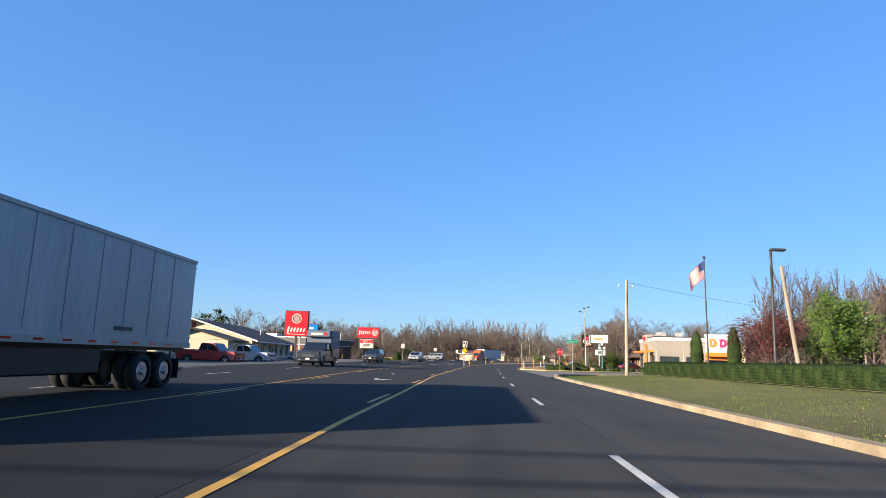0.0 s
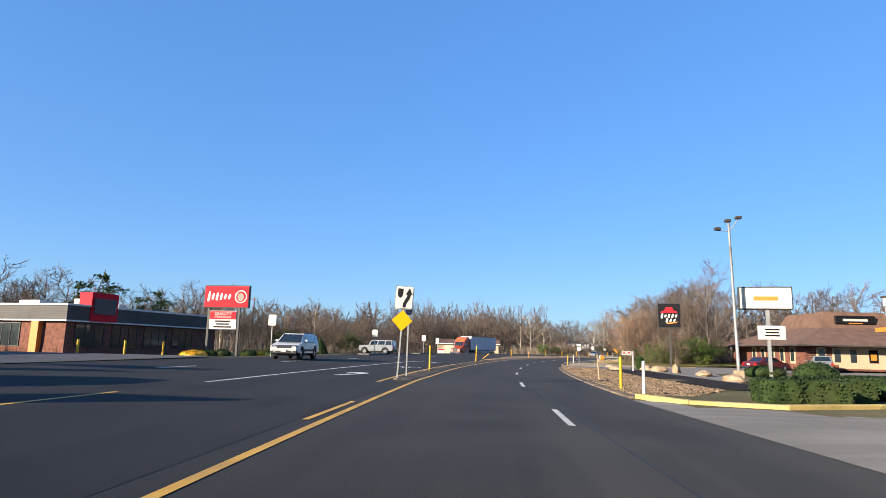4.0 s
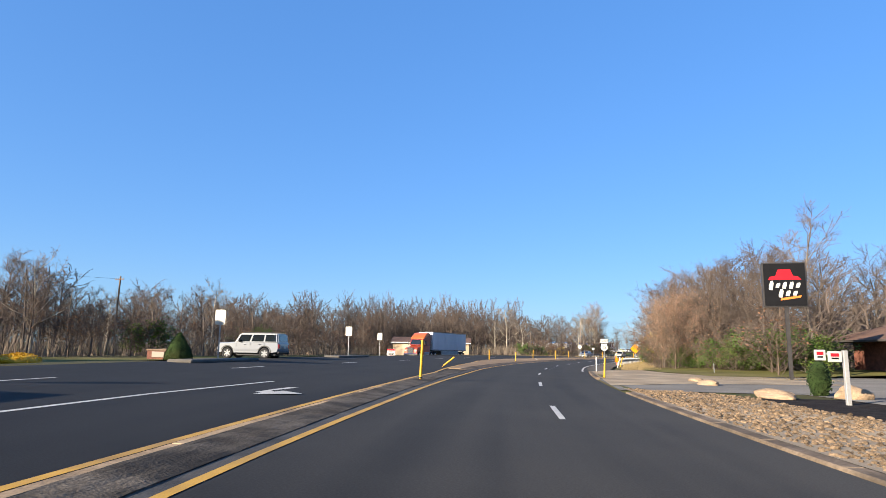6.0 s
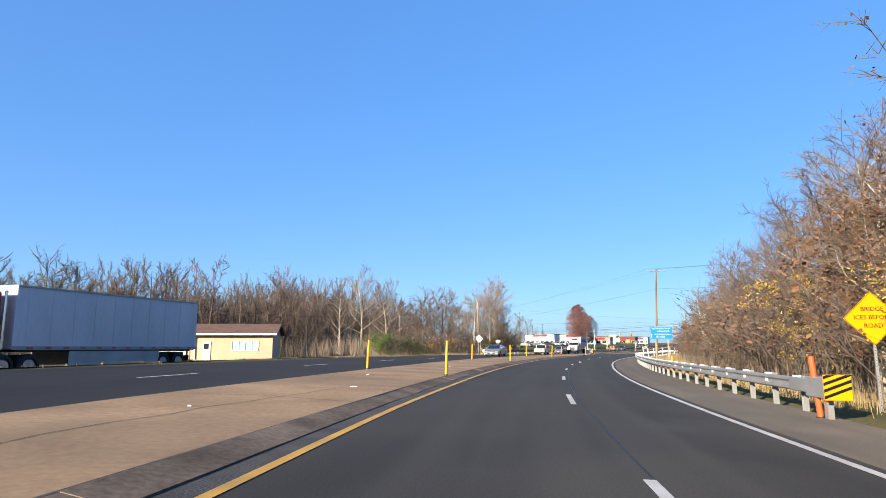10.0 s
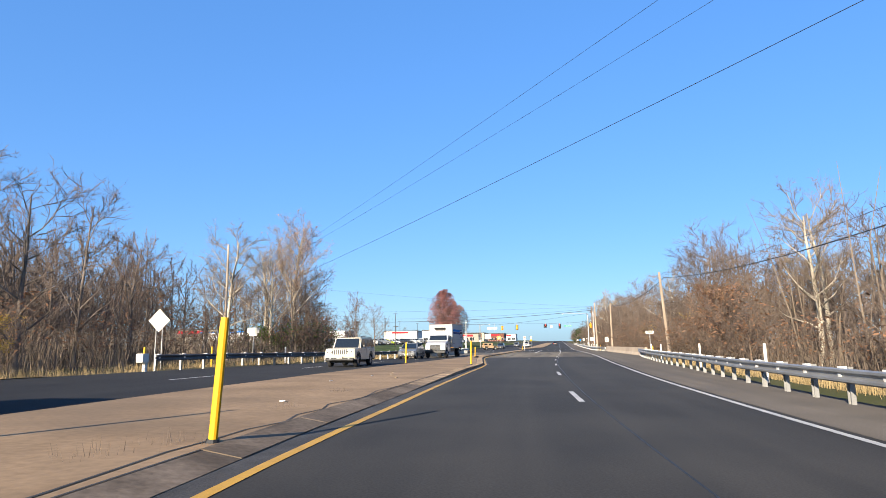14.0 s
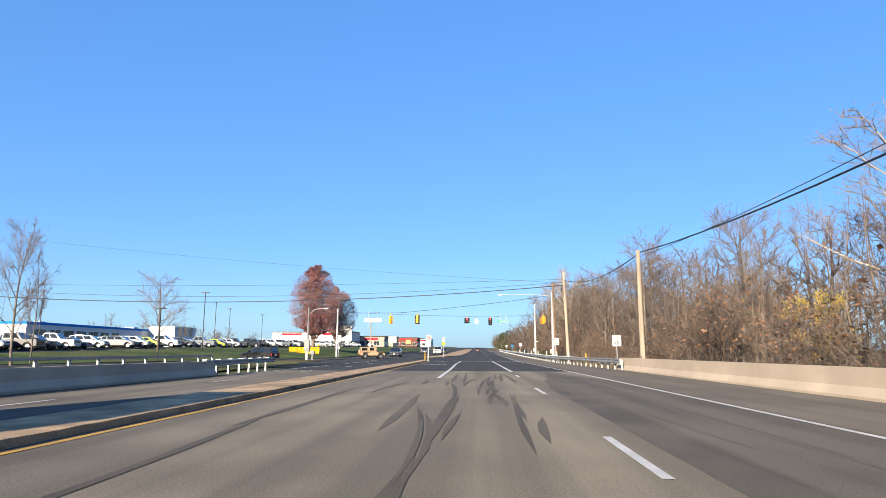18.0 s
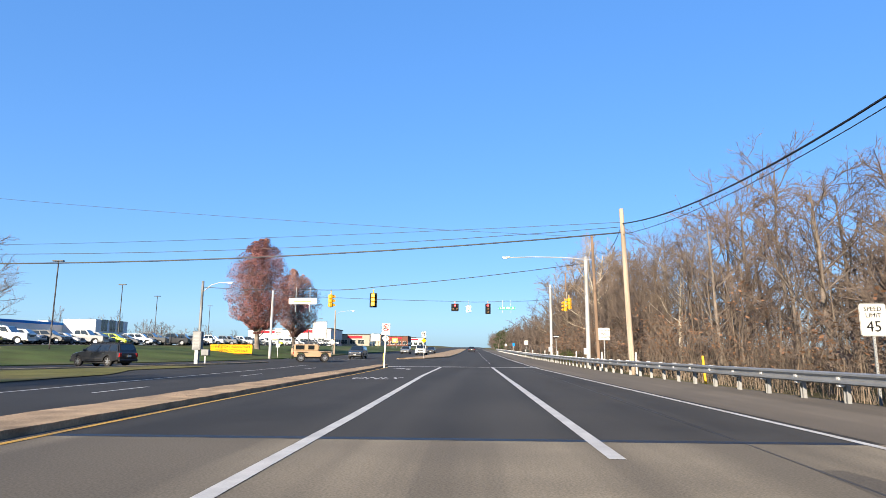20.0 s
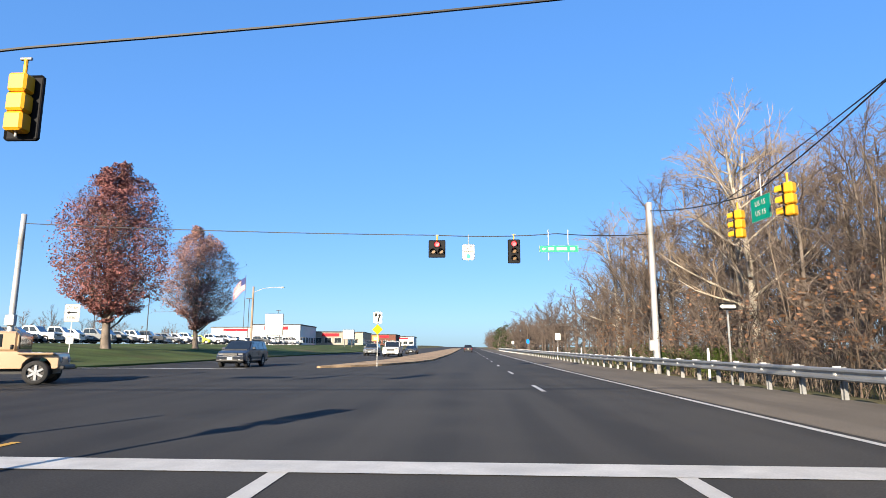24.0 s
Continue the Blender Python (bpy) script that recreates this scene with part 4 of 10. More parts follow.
# ---- trees ----
def tree_mesh(seed, height, spread, base=0.22, limbs=8, twigs=5, sub=4, leaves=0, leaf=0.14, first=0.25, droop=0.0, columnar=0.0, sides=6, twig_r=0.016, jit=0.12):
    """Trunk and limbs, twigs and leaves of one bare or leafy tree as three lists of vertices and faces."""
    rng = random.Random(seed)
    wood, fine, leafy = ([], []), ([], []), ([], [])

    def ring(out, pts, radii, n):
        vs, fs = out
        start = len(vs)
        for i, (p, r) in enumerate(zip(pts, radii)):
            d = (pts[min(i + 1, len(pts) - 1)] - pts[max(i - 1, 0)]).normalized()
            u = d.orthogonal().normalized()
            v = d.cross(u)
            for k in range(n):
                an = 2 * math.pi * k / n
                vs.append(p + (u * math.cos(an) + v * math.sin(an)) * r)
        for i in range(len(pts) - 1):
            for k in range(n):
                a_, b_ = start + i * n + k, start + i * n + (k + 1) % n
                fs.append((a_, b_, b_ + n, a_ + n))

    def path(p, d, length, steps, wob, lift):
        pts = [p]
        for _ in range(steps):
            d = (d + Vector((rng.gauss(0, wob), rng.gauss(0, wob), rng.gauss(0, wob) + lift))).normalized()
            p = p + d * (length / steps)
            pts.append(p)
        return pts

    def spike(p, q, r):
        vs, fs = fine
        d = (q - p)
        u = d.orthogonal().normalized() * r
        v = d.cross(u).normalized() * r
        k = len(vs)
        vs.extend((p + u, p - u * 0.5 + v * 0.87, p - u * 0.5 - v * 0.87, q))
        fs.extend(((k, k + 1, k + 3), (k + 1, k + 2, k + 3), (k + 2, k, k + 3)))

    def leaf_at(p):
        vs, fs = leafy
        u = Vector((rng.gauss(0, 1), rng.gauss(0, 1), rng.gauss(0, 0.6))).normalized() * leaf * rng.uniform(0.6, 1.3)
        v = u.orthogonal().normalized() * leaf * rng.uniform(0.4, 0.8)
        k = len(vs)
        vs.extend((p - u, p + v, p + u, p - v))
        fs.append((k, k + 1, k + 2, k + 3))

    tips = []
    trunk = path(Vector((0, 0, -0.3)), Vector((rng.gauss(0, 0.05), rng.gauss(0, 0.05), 1)), height * 0.86, 7, 0.07, 0.12)
    ring(wood, trunk, [base * (1.25 if i == 0 else 1) * (1 - 0.8 * i / 7) for i in range(8)], sides)
    for i in range(limbs):
        f = first + (1 - first) * (i + rng.random() * 0.8) / limbs * 0.95
        x = f * 7
        k = min(int(x), 6)
        p = trunk[k].lerp(trunk[k + 1], x - k)
        an = i * 2.4 + rng.random()
        out = spread * (1.05 - 0.55 * f) * rng.uniform(0.75, 1.15)
        rise = (0.75 + columnar) * rng.uniform(0.7, 1.2) - droop
        d = Vector((math.cos(an), math.sin(an), rise)).normalized()
        lim = path(p, d, out * 1.25, 4, 0.16, 0.09 - droop * 0.2)
        r = base * 0.42 * (1.1 - 0.6 * f)
        ring(wood, lim, [r, r * 0.75, r * 0.55, r * 0.36, r * 0.2], 4)
        for j in range(twigs):
            g = (0.25 + 0.75 * (j + rng.random() * 0.7) / twigs) * 4
            kk = min(int(g), 3)
            q = lim[kk].lerp(lim[kk + 1], min(g - kk, 1))
            d2 = (lim[kk + 1] - lim[kk]).normalized() + Vector((rng.gauss(0, 0.65), rng.gauss(0, 0.65), rng.gauss(0.2, 0.4) - droop))
            tw = path(q, d2.normalized(), out * rng.uniform(0.35, 0.7), 2, 0.2, 0.08 - droop * 0.3)
            ring(fine, tw, [twig_r * 1.5, twig_r * 1.1, twig_r * 0.55], 3)
            for s_ in range(sub):
                h = 0.3 + 0.7 * (s_ + rng.random()) / sub
                pp = tw[0].lerp(tw[1], h * 2) if h < 0.5 else tw[1].lerp(tw[2], h * 2 - 1)
                d3 = (d2.normalized() + Vector((rng.gauss(0, 0.75), rng.gauss(0, 0.75), rng.gauss(0.25, 0.45) - droop))).normalized()
                e_ = pp + d3 * out * rng.uniform(0.16, 0.38)
                spike(pp, e_, twig_r * 0.85)
                tips.append((pp, e_))
                for _ in range(3):
                    o = pp.lerp(e_, rng.uniform(0.3, 0.9))
                    d4 = (d3 + Vector((rng.gauss(0, 0.7), rng.gauss(0, 0.7), rng.gauss(0.15, 0.5) - droop))).normalized()
                    t_ = o + d4 * out * rng.uniform(0.1, 0.22)
                    spike(o, t_, twig_r * 0.65)
                    tips.append((o, t_))
    for _ in range(leaves):
        o, t_ = tips[rng.randrange(len(tips))]
        leaf_at(o.lerp(t_, rng.uniform(0.2, 1.1)) + Vector((rng.gauss(0, jit), rng.gauss(0, jit), rng.gauss(0, jit))))
    return wood, fine, leafy


def tree(name, label, category, bark, twig, leafm=None, **kw):
    wood, fine, leafy = tree_mesh(**kw)
    ob = thing(name, pose(0, 0, -500), label, category)
    meshed("trunk", *wood, M[bark], ob, smooth=True)
    meshed("crown", *fine, M[twig], ob)
    if leafm:
        meshed("leaves", *leafy, M[leafm], ob)
    return ob


PROTO = {
    "bare1": tree("tree", "tall bare deciduous tree with fine grey-brown twigs", "tree", "bark", "twig", seed=11, height=12.5, spread=4.2, base=0.19, limbs=15, twigs=7, sub=6, first=0.14),
    "bare2": tree("tree", "slender leafless tree with steep branches in the wood", "tree", "bark", "twig", seed=12, height=13, spread=3.6, base=0.16, limbs=15, twigs=7, sub=6, first=0.18, columnar=0.4),
    "bare3": tree("tree", "bare tree with many reddish-brown twigs", "tree", "bark_warm", "twig", seed=13, height=11, spread=3.8, base=0.18, limbs=15, twigs=7, sub=6, first=0.08),
    "pale": tree("tree", "sycamore with pale bark and bare light twigs", "tree", "bark_pale", "twig_pale", seed=14, height=14, spread=4.4, base=0.24, limbs=15, twigs=7, sub=6, first=0.3),
    "rust": tree("tree", "oak holding dry rust-brown leaves", "tree", "bark_warm", "twig", "leaf_rust", seed=15, height=9.5, spread=3.6, base=0.16, limbs=12, twigs=5, sub=4, leaves=3200, leaf=0.09, first=0.12),
    "sparse": tree("tree", "nearly bare tree still holding a few brown leaves", "tree", "bark", "twig", "leaf_rust", seed=16, height=12, spread=3.8, base=0.19, limbs=15, twigs=7, sub=6, leaves=700, leaf=0.07, first=0.2),
    "gold": tree("tree", "small tree with thin yellow autumn leaves", "tree", "bark", "twig", "leaf_gold", seed=17, height=7, spread=2.8, base=0.1, limbs=11, twigs=5, sub=4, leaves=1900, leaf=0.08, first=0.1),
    "tan": tree("tree", "rounded many-stemmed tree holding pale russet leaves", "tree", "bark_warm", "twig_pale", "leaf_tan", seed=26, height=7.5, spread=3.9, base=0.11, limbs=20, twigs=8, sub=6, leaves=5200, leaf=0.062, first=0.02, twig_r=0.012, jit=0.2),
    "shrub": tree("shrub", "dense bare roadside shrub of many brown stems", "shrub", "bark_warm", "twig", "leaf_rust", seed=18, height=4.2, spread=2.6, base=0.06, limbs=14, twigs=5, sub=4, leaves=160, leaf=0.1, first=0.03, twig_r=0.011),
    "ivy": tree("shrub", "leafy green shrub at the edge of the wood", "shrub", "bark", "twig", "leaf_bright", seed=19, height=3.0, spread=2.4, base=0.06, limbs=16, twigs=6, sub=4, leaves=4200, leaf=0.085, first=0.03),
    "evergreen": tree("tree", "dark green pine with ragged boughs", "tree", "bark", "twig", "leaf_green", seed=20, height=12, spread=2.6, base=0.2, limbs=16, twigs=6, sub=4, leaves=2600, leaf=0.16, first=0.12, droop=0.5),
}
used = set()


def plant(kind, s, d, scale=1.0, wide=1.0, turn=0.0):
    x, y = plan(s, d)
    m = pose(x, y, ground_z(s, d) - 0.03, 0, 0, turn) @ Matrix.Diagonal((scale * wide, scale * wide, scale, 1))
    ob = PROTO[kind]
    if kind not in used:
        used.add(kind)
        ob.matrix_basis = m
        return ob
    c = copy_thing(PROTO[kind], pose(0, 0, 0))
    c.matrix_basis = m
    return c


rt = random.Random(5)
# wood along the right-hand side
WOODR = [(150, 19), (165, 15.5), (186, 11.5), (230, 12.5), (300, 14.5), (360, 14), (420, 13.5), (700, 16)]
for row, (gap, off) in enumerate(((4.6, 0.8), (6.4, 5))):
    s = 158.0 + row * 1.7
    while s < 450:
        k = rt.choices(["bare1", "bare2", "bare3", "pale", "rust", "sparse", "gold"], [4, 4, 3, 1.4, 0.7 if s < 300 else 0.1, 2 if s < 300 else 0.4, 0.4 if row else 0.9])[0]
        sc = (rt.uniform(0.62, 0.95) if row == 0 else rt.uniform(0.9, 1.2)) * key(s, [(240, 1), (256, 0.78), (295, 0.78), (318, 0.95), (345, 0.86), (372, 1.0), (390, 1.1), (450, 1.15)])
        plant(k, s + rt.uniform(-1, 1), key(s, WOODR) + off + rt.uniform(-0.8, 2.2) + (2.5 if 226 < s < 246 and row == 0 else 0), sc, rt.uniform(0.85, 1.15), rt.uniform(0, 360))
        s += gap * rt.uniform(0.7, 1.3)
s = 150.0
while s < 440:
    plant(rt.choices(["shrub", "ivy", "gold"], [6, 1 if s < 175 else 0.12, 0.4])[0], s, key(s, WOODR) + (2.2 if 226 < s < 250 else -1.2) + rt.uniform(-0.6, 1.2), rt.uniform(0.55, 1.1), rt.uniform(0.9, 1.4), rt.uniform(0, 360))
    s += rt.uniform(2.2, 4.2)
# the russet clump where the wood begins
for s, d, k, sc in ((164, 12.0, "tan", 0.85), (167.5, 12.6, "tan", 0.95), (170, 11.2, "shrub", 1.3), (171.5, 13.6, "tan", 1.05), (185, 13.8, "tan", 1.1), (193, 14.6, "tan", 1.05), (168, 15.5, "bare3", 1.05), (173, 11.5, "sparse", 0.9), (176, 10.6, "shrub", 1.25), (180, 11.2, "gold", 0.7), (184, 11.6, "sparse", 1.0), (190, 12.8, "bare1", 0.85), (192, 12, "rust", 0.8), (196, 13, "bare2", 0.9), (187, 15, "bare1", 1.0), (201, 13.5, "bare3", 0.95), (188.5, 10.4, "gold", 0.6), (198, 10.8, "gold", 0.75), (174, 15, "bare1", 1.0), (181, 14.2, "bare2", 0.95), (284, 12.6, "rust", 0.62), (287.5, 13.8, "rust", 0.68), (175, 20, "bare1", 1.12), (180, 22, "bare2", 1.15), (186, 21, "bare1", 1.15), (171, 23, "bare1", 1.05), (191, 23, "bare2", 1.2), (167, 19, "bare3", 0.95), (188, 17, "bare1", 1.15), (194, 18, "bare2", 1.15), (183, 18.5, "bare1", 1.1), (283, 13.6, "shrub", 1.2), (416.5, 15.4, "pale", 1.12), (421, 16.6, "pale", 1.2), (427, 18, "bare1", 1.3), (431, 15.5, "bare2", 1.2), (423, 20, "bare2", 1.25), (418, 19, "bare3", 1.3), (438, 14, "bare1", 1.1), (445, 15, "pale", 1.1), (411, 17.5, "bare2", 0.95), (415, 20, "bare1", 1.05), (405, 18, "bare1", 0.9), (304, 16.8, "bare1", 0.95), (307, 18.5, "bare2", 1.12), (299, 17.2, "bare3", 0.95), (293, 17, "bare3", 0.95)):
    plant(k, s, d, sc, 1.0, rt.uniform(0, 360))
for s, d, sc in ((156, 19, 0.8), (160, 17.2, 0.85), (163, 15.4, 0.75), (166, 13.5, 0.6), (161, 20, 0.95), (157, 16.5, 0.7), (161.5, 18.6, 0.85), (158, 18, 0.9), (158.5, 20.5, 0.95), (164.5, 17.5, 0.85), (154.5, 20.5, 0.85), (167, 16, 0.7), (413, 12.6, 0.4), (417, 13.4, 0.45), (421, 12.8, 0.4), (426, 13, 0.45), (433, 13.5, 0.5)):
    plant("ivy", s, d, sc, 1.35, rt.uniform(0, 360))
# trees behind the right-hand buildings
for i in range(18):
    s, d = rt.uniform(95, 215), rt.uniform(52, 110)
    if s > 140 or d > 78:
        plant(rt.choice(["bare1", "bare2", "bare3", "sparse", "pale"]), s, d, rt.uniform(0.9, 1.25), 1.0, rt.uniform(0, 360))
for s, d, k in ((168, 26, "bare1"), (172, 31, "bare2"), (178, 28, "bare1"), (184, 34, "bare2"), (170, 40, "bare3"), (180, 44, "bare1"), (190, 40, "bare2")):
    plant(k, s, d, rt.uniform(1.0, 1.15), 1.1, rt.uniform(0, 360))
# wood on the left of the bend
for i in range(64):
    s = rt.uniform(150, 325)
    near = 44 if s < 205 else (54 if s < 246 else (30 if s < 262 else 28))
    d = -(near + rt.random() ** 1.3 * 22)
    plant(rt.choices(["bare1", "bare2", "bare3", "pale", "sparse", "evergreen"], [4, 3, 3, 2.2, 1.6, 0.12])[0], s, d, rt.uniform(0.85, 1.2) * (0.66 if s < 215 else (0.78 if s < 262 else 0.95)), rt.uniform(0.9, 1.15), rt.uniform(0, 360))
for s, d, k, sc in ((262, -26, "bare1", 0.85), (265, -26.5, "bare2", 0.9), (268, -25, "bare1", 0.9), (296, -29.5, "pale", 1.0), (302, -28, "pale", 0.9), (299, -25.5, "shrub", 1.0), (305, -24.6, "shrub", 1.1), (282, -29, "sparse", 0.9), (274, -27, "bare2", 0.95), (263, -21.6, "gold", 0.42), (265, -22.4, "shrub", 0.8), (257, -22.6, "gold", 0.3), (251, -23, "shrub", 0.7), (260, -23, "rust", 0.35), (243, -24, "ivy", 0.8), (322, -34.5, "sparse", 0.62), (327, -33.5, "bare2", 0.62), (331, -35, "sparse", 0.72), (325, -37, "bare3", 0.7), (338, -36, "bare2", 0.62), (345, -34, "sparse", 0.6), (350, -37, "bare3", 0.6), (393.8, -44.4, "bare1", 0.95), (318.5, -29, "shrub", 1.2), (312, -29.5, "shrub", 1.3), (315, -27.5, "shrub", 1.1), (310, -30.5, "bare1", 0.8), (320, -32, "bare3", 0.8)):
    plant(k, s, d, sc, 1.0, rt.uniform(0, 360))
plant("sparse", 357, -37.1, 1.08, 0.55, 20), plant("bare2", 361, -38.5, 0.8, 0.5, 70)
s = 150.0
while s < 318:
    near = 42 if s < 208 else (54 if s < 246 else (22.5 if s < 258 else 26.5))
    plant(rt.choices(["shrub", "gold", "ivy"], [8, 0.2, 0.7])[0], s, -near - rt.uniform(0, 3), rt.uniform(0.6, 1.1), 1.3, rt.uniform(0, 360))
    s += rt.uniform(2.5, 4.5)
# trees behind the left-hand forecourts
for i in range(18):
    s, d = rt.uniform(95, 165), -rt.uniform(62, 125)
    plant(rt.choices(["bare1", "bare3", "sparse", "bare2", "evergreen", "rust"], [4, 3, 2, 2, 0.8, 0.5])[0], s, d, rt.uniform(0.8, 1.15), 1.0, rt.uniform(0, 360))
plant("evergreen", 640, 12.5, 1.05), plant("evergreen", 652, 14, 1.2), plant("evergreen", 628, 15, 0.9)
plant("evergreen", 128, -48, 0.95), plant("evergreen", 133, -45, 0.8), plant("evergreen", 112, -56, 1.0)


def far_wood(name, label, spots, tall=1.0):
    """Far woodland joined into one mesh of bare trees."""
    vs, fs = [], []
    rng = random.Random(9)
    forms = [tree_mesh(seed=40 + i, height=11, spread=3.8, base=0.2, limbs=11, twigs=5, sub=3, first=0.08, sides=3, twig_r=0.035) for i in range(4)]
    for s, d in spots:
        wood, fine, _ = forms[rng.randrange(4)]
        x, y = plan(s, d)
        m = pose(x, y, verge(s, d), 0, 0, rng.uniform(0, 360)) @ Matrix.Diagonal((1.1, 1.1, tall * rng.uniform(0.7, 1.15) * (key(s, [(240, 1), (262, 0.78), (295, 0.8), (320, 0.95), (345, 0.85), (385, 1)]) if d > 0 else key(s, [(200, 0.92), (225, 1.28)])), 1))
        for v_, f_ in (wood, fine):
            k = len(vs)
            vs.extend(m @ p for p in v_)
            fs.extend(tuple(i + k for i in f) for f in f_)
    tagged(meshed(name, vs, fs, M["twig"]), label, "woodland", kind="stuff")


rf = random.Random(3)
far_wood("far_woods_right", "far brown bare woodland along the straight road", [(rf.uniform(445, 900), 16 + rf.random() ** 2 * 26) for _ in range(200)])
far_wood("deep_woods", "deeper rows of bare trees inside the roadside wood", [(rf.uniform(160, 450), 19 + rf.random() * 24) for _ in range(190)])
far_wood("far_woods_left", "far brown bare woodland behind the fields", [(rf.uniform(120, 330), -rf.uniform(56, 110)) for _ in range(330)] + [(rf.uniform(560, 1000), -rf.uniform(140, 260)) for _ in range(50)] + [(rf.uniform(235, 330), -rf.uniform(48, 80)) for _ in range(70)])
far_wood("tall_woods_left", "tall bare woodland rising far behind the bend", [(rf.uniform(285, 350), -rf.uniform(74, 125)) for _ in range(90)], 1.55)
far_wood("tall_woods_right", "tall bare woodland on the outside of the bend", [(rf.uniform(185, 300), rf.uniform(34, 66)) for _ in range(70)], 1.25)
far_wood("hill_woods", "bare woodland on the rise behind the restaurants", [(rf.uniform(60, 215), rf.uniform(66, 120)) for _ in range(60)] + [(q, (q - 20) * rf.uniform(0.46, 0.66)) for q in np.linspace(122, 215, 170)], 1.75)


def egg_leaves(seed, n, z0, z1, radius, leaf, fill, widest=0.42):
    """Leaves of a dense crown inside an egg from z0 to z1, clumped by noise so that gaps and a ragged outline stay."""
    rng = random.Random(seed)
    vs, fs = [], []
    while len(fs) < n:
        h = rng.random() ** 1.08 * 0.985
        w = radius * (math.sin(math.pi * min(1, h / widest / 2)) if h < widest else math.cos(math.pi / 2 * (h - widest) / (1 - widest)) ** 1.25) ** 0.62
        an, r = rng.random() * 2 * math.pi, w * rng.random() ** fill
        p = Vector((math.cos(an) * r, math.sin(an) * r, z0 + (z1 - z0) * h))
        clump = noise.noise(p * 0.75 + Vector((seed, 0, 0))) + 0.5 * noise.noise(p * 2.1 + Vector((0, seed, 0)))
        if clump < -0.08 + (0.5 * (h - 0.9) / 0.1 if h > 0.9 else 0) + 0.7 * (r / max(w, 0.1) - 0.72):
            continue
        p += Vector((p.x, p.y, 0)).normalized() * (0.9 * noise.noise(p * 0.45) + rng.gauss(0, 0.16)) + Vector((0, 0, 0.8 * noise.noise(p * 0.4 + Vector((5, 0, 0)))))
        u = Vector((rng.gauss(0, 1), rng.gauss(0, 1), rng.gauss(-0.2, 0.7))).normalized() * leaf * rng.uniform(0.6, 1.3)
        v = u.orthogonal().normalized() * leaf * rng.uniform(0.4, 0.75)
        k = len(vs)
        vs += [p - u, p + v, p + u, p - v]
        fs.append((k, k + 1, k + 2, k + 3))
    return vs, fs


M["leaf_maple"] = material("russet_maple_leaves", (0.185, 0.078, 0.068), 0.8, var=0.5, scale=0.5, fine=6, bump=0.0, spec=0.15, dirt=(0.24, 0.125, 0.10), dirt_amt=0.7)
M["leaf_plum"] = material("brown_plum_leaves", (0.27, 0.15, 0.125), 0.8, var=0.4, scale=0.6, fine=7, bump=0.0, spec=0.15, dirt=(0.28, 0.165, 0.12), dirt_amt=0.6)
# the two broad trees on the car lot
big = tree("tree", "broad maple with a dense russet-red egg-shaped crown on the grass bank", "tree", "bark", "twig", seed=31, height=17.2, spread=5.4, base=0.42, limbs=30, twigs=9, sub=5, first=0.13, columnar=0.5)
meshed("leaves", *egg_leaves(31, 34000, 2.6, 19.0, 5.6, 0.13, 0.5), M["leaf_maple"], big)
x, y = plan(441.5, -35.0)
big.matrix_basis = pose(x, y, ground_z(441.5, -35.0) - 0.05)
big2 = tree("tree", "smaller rounded maple with a thinning brown-plum crown", "tree", "bark", "twig", seed=32, height=13.4, spread=5.0, base=0.34, limbs=26, twigs=9, sub=6, first=0.16, columnar=0.35)
meshed("leaves", *egg_leaves(32, 24000, 2.4, 15.6, 5.0, 0.12, 0.5, 0.5), M["leaf_plum"], big2)
x, y = plan(459, -33.9)
big2.matrix_basis = pose(x, y, ground_z(459, -33.9) - 0.05)
# the tall sycamore by the bridge
syc = tree("tree", "tall sycamore with white upper limbs and a few pink-brown leaves", "tree", "bark_pale", "twig_pale", "leaf_tan", seed=34, height=18.6, spread=5.6, base=0.3, limbs=24, twigs=8, sub=6, leaves=2600, leaf=0.11, first=0.3, columnar=0.35, jit=0.15)
x, y = plan(315.5, -32)
syc.matrix_basis = pose(x, y, ground_z(315.5, -32) - 0.05, 0, 0, 40)


# ---- grasses and brush ----
def tufts(name, label, spots, mat, h0, h1, n, width=0.02, category="grass"):
    rng = random.Random(len(spots))
    vs, fs = [], []
    for s, d in spots:
        x, y = plan(s, d)
        z = ground_z(s, d) - 0.02
        for _ in range(n):
            ox, oy = rng.gauss(0, 0.16), rng.gauss(0, 0.16)
            h = rng.uniform(h0, h1)
            an = rng.random() * 6.28
            lx, ly = math.cos(an) * h * rng.uniform(0.1, 0.45), math.sin(an) * h * rng.uniform(0.1, 0.45)
            wx, wy = -math.sin(an) * width, math.cos(an) * width
            k = len(vs)
            vs.extend(((x + ox - wx, y + oy - wy, z), (x + ox + wx, y + oy + wy, z), (x + ox + lx, y + oy + ly, z + h)))
            fs.append((k, k + 1, k + 2))
    tagged(meshed(name, vs, fs, M[mat]), label, category, kind="stuff")


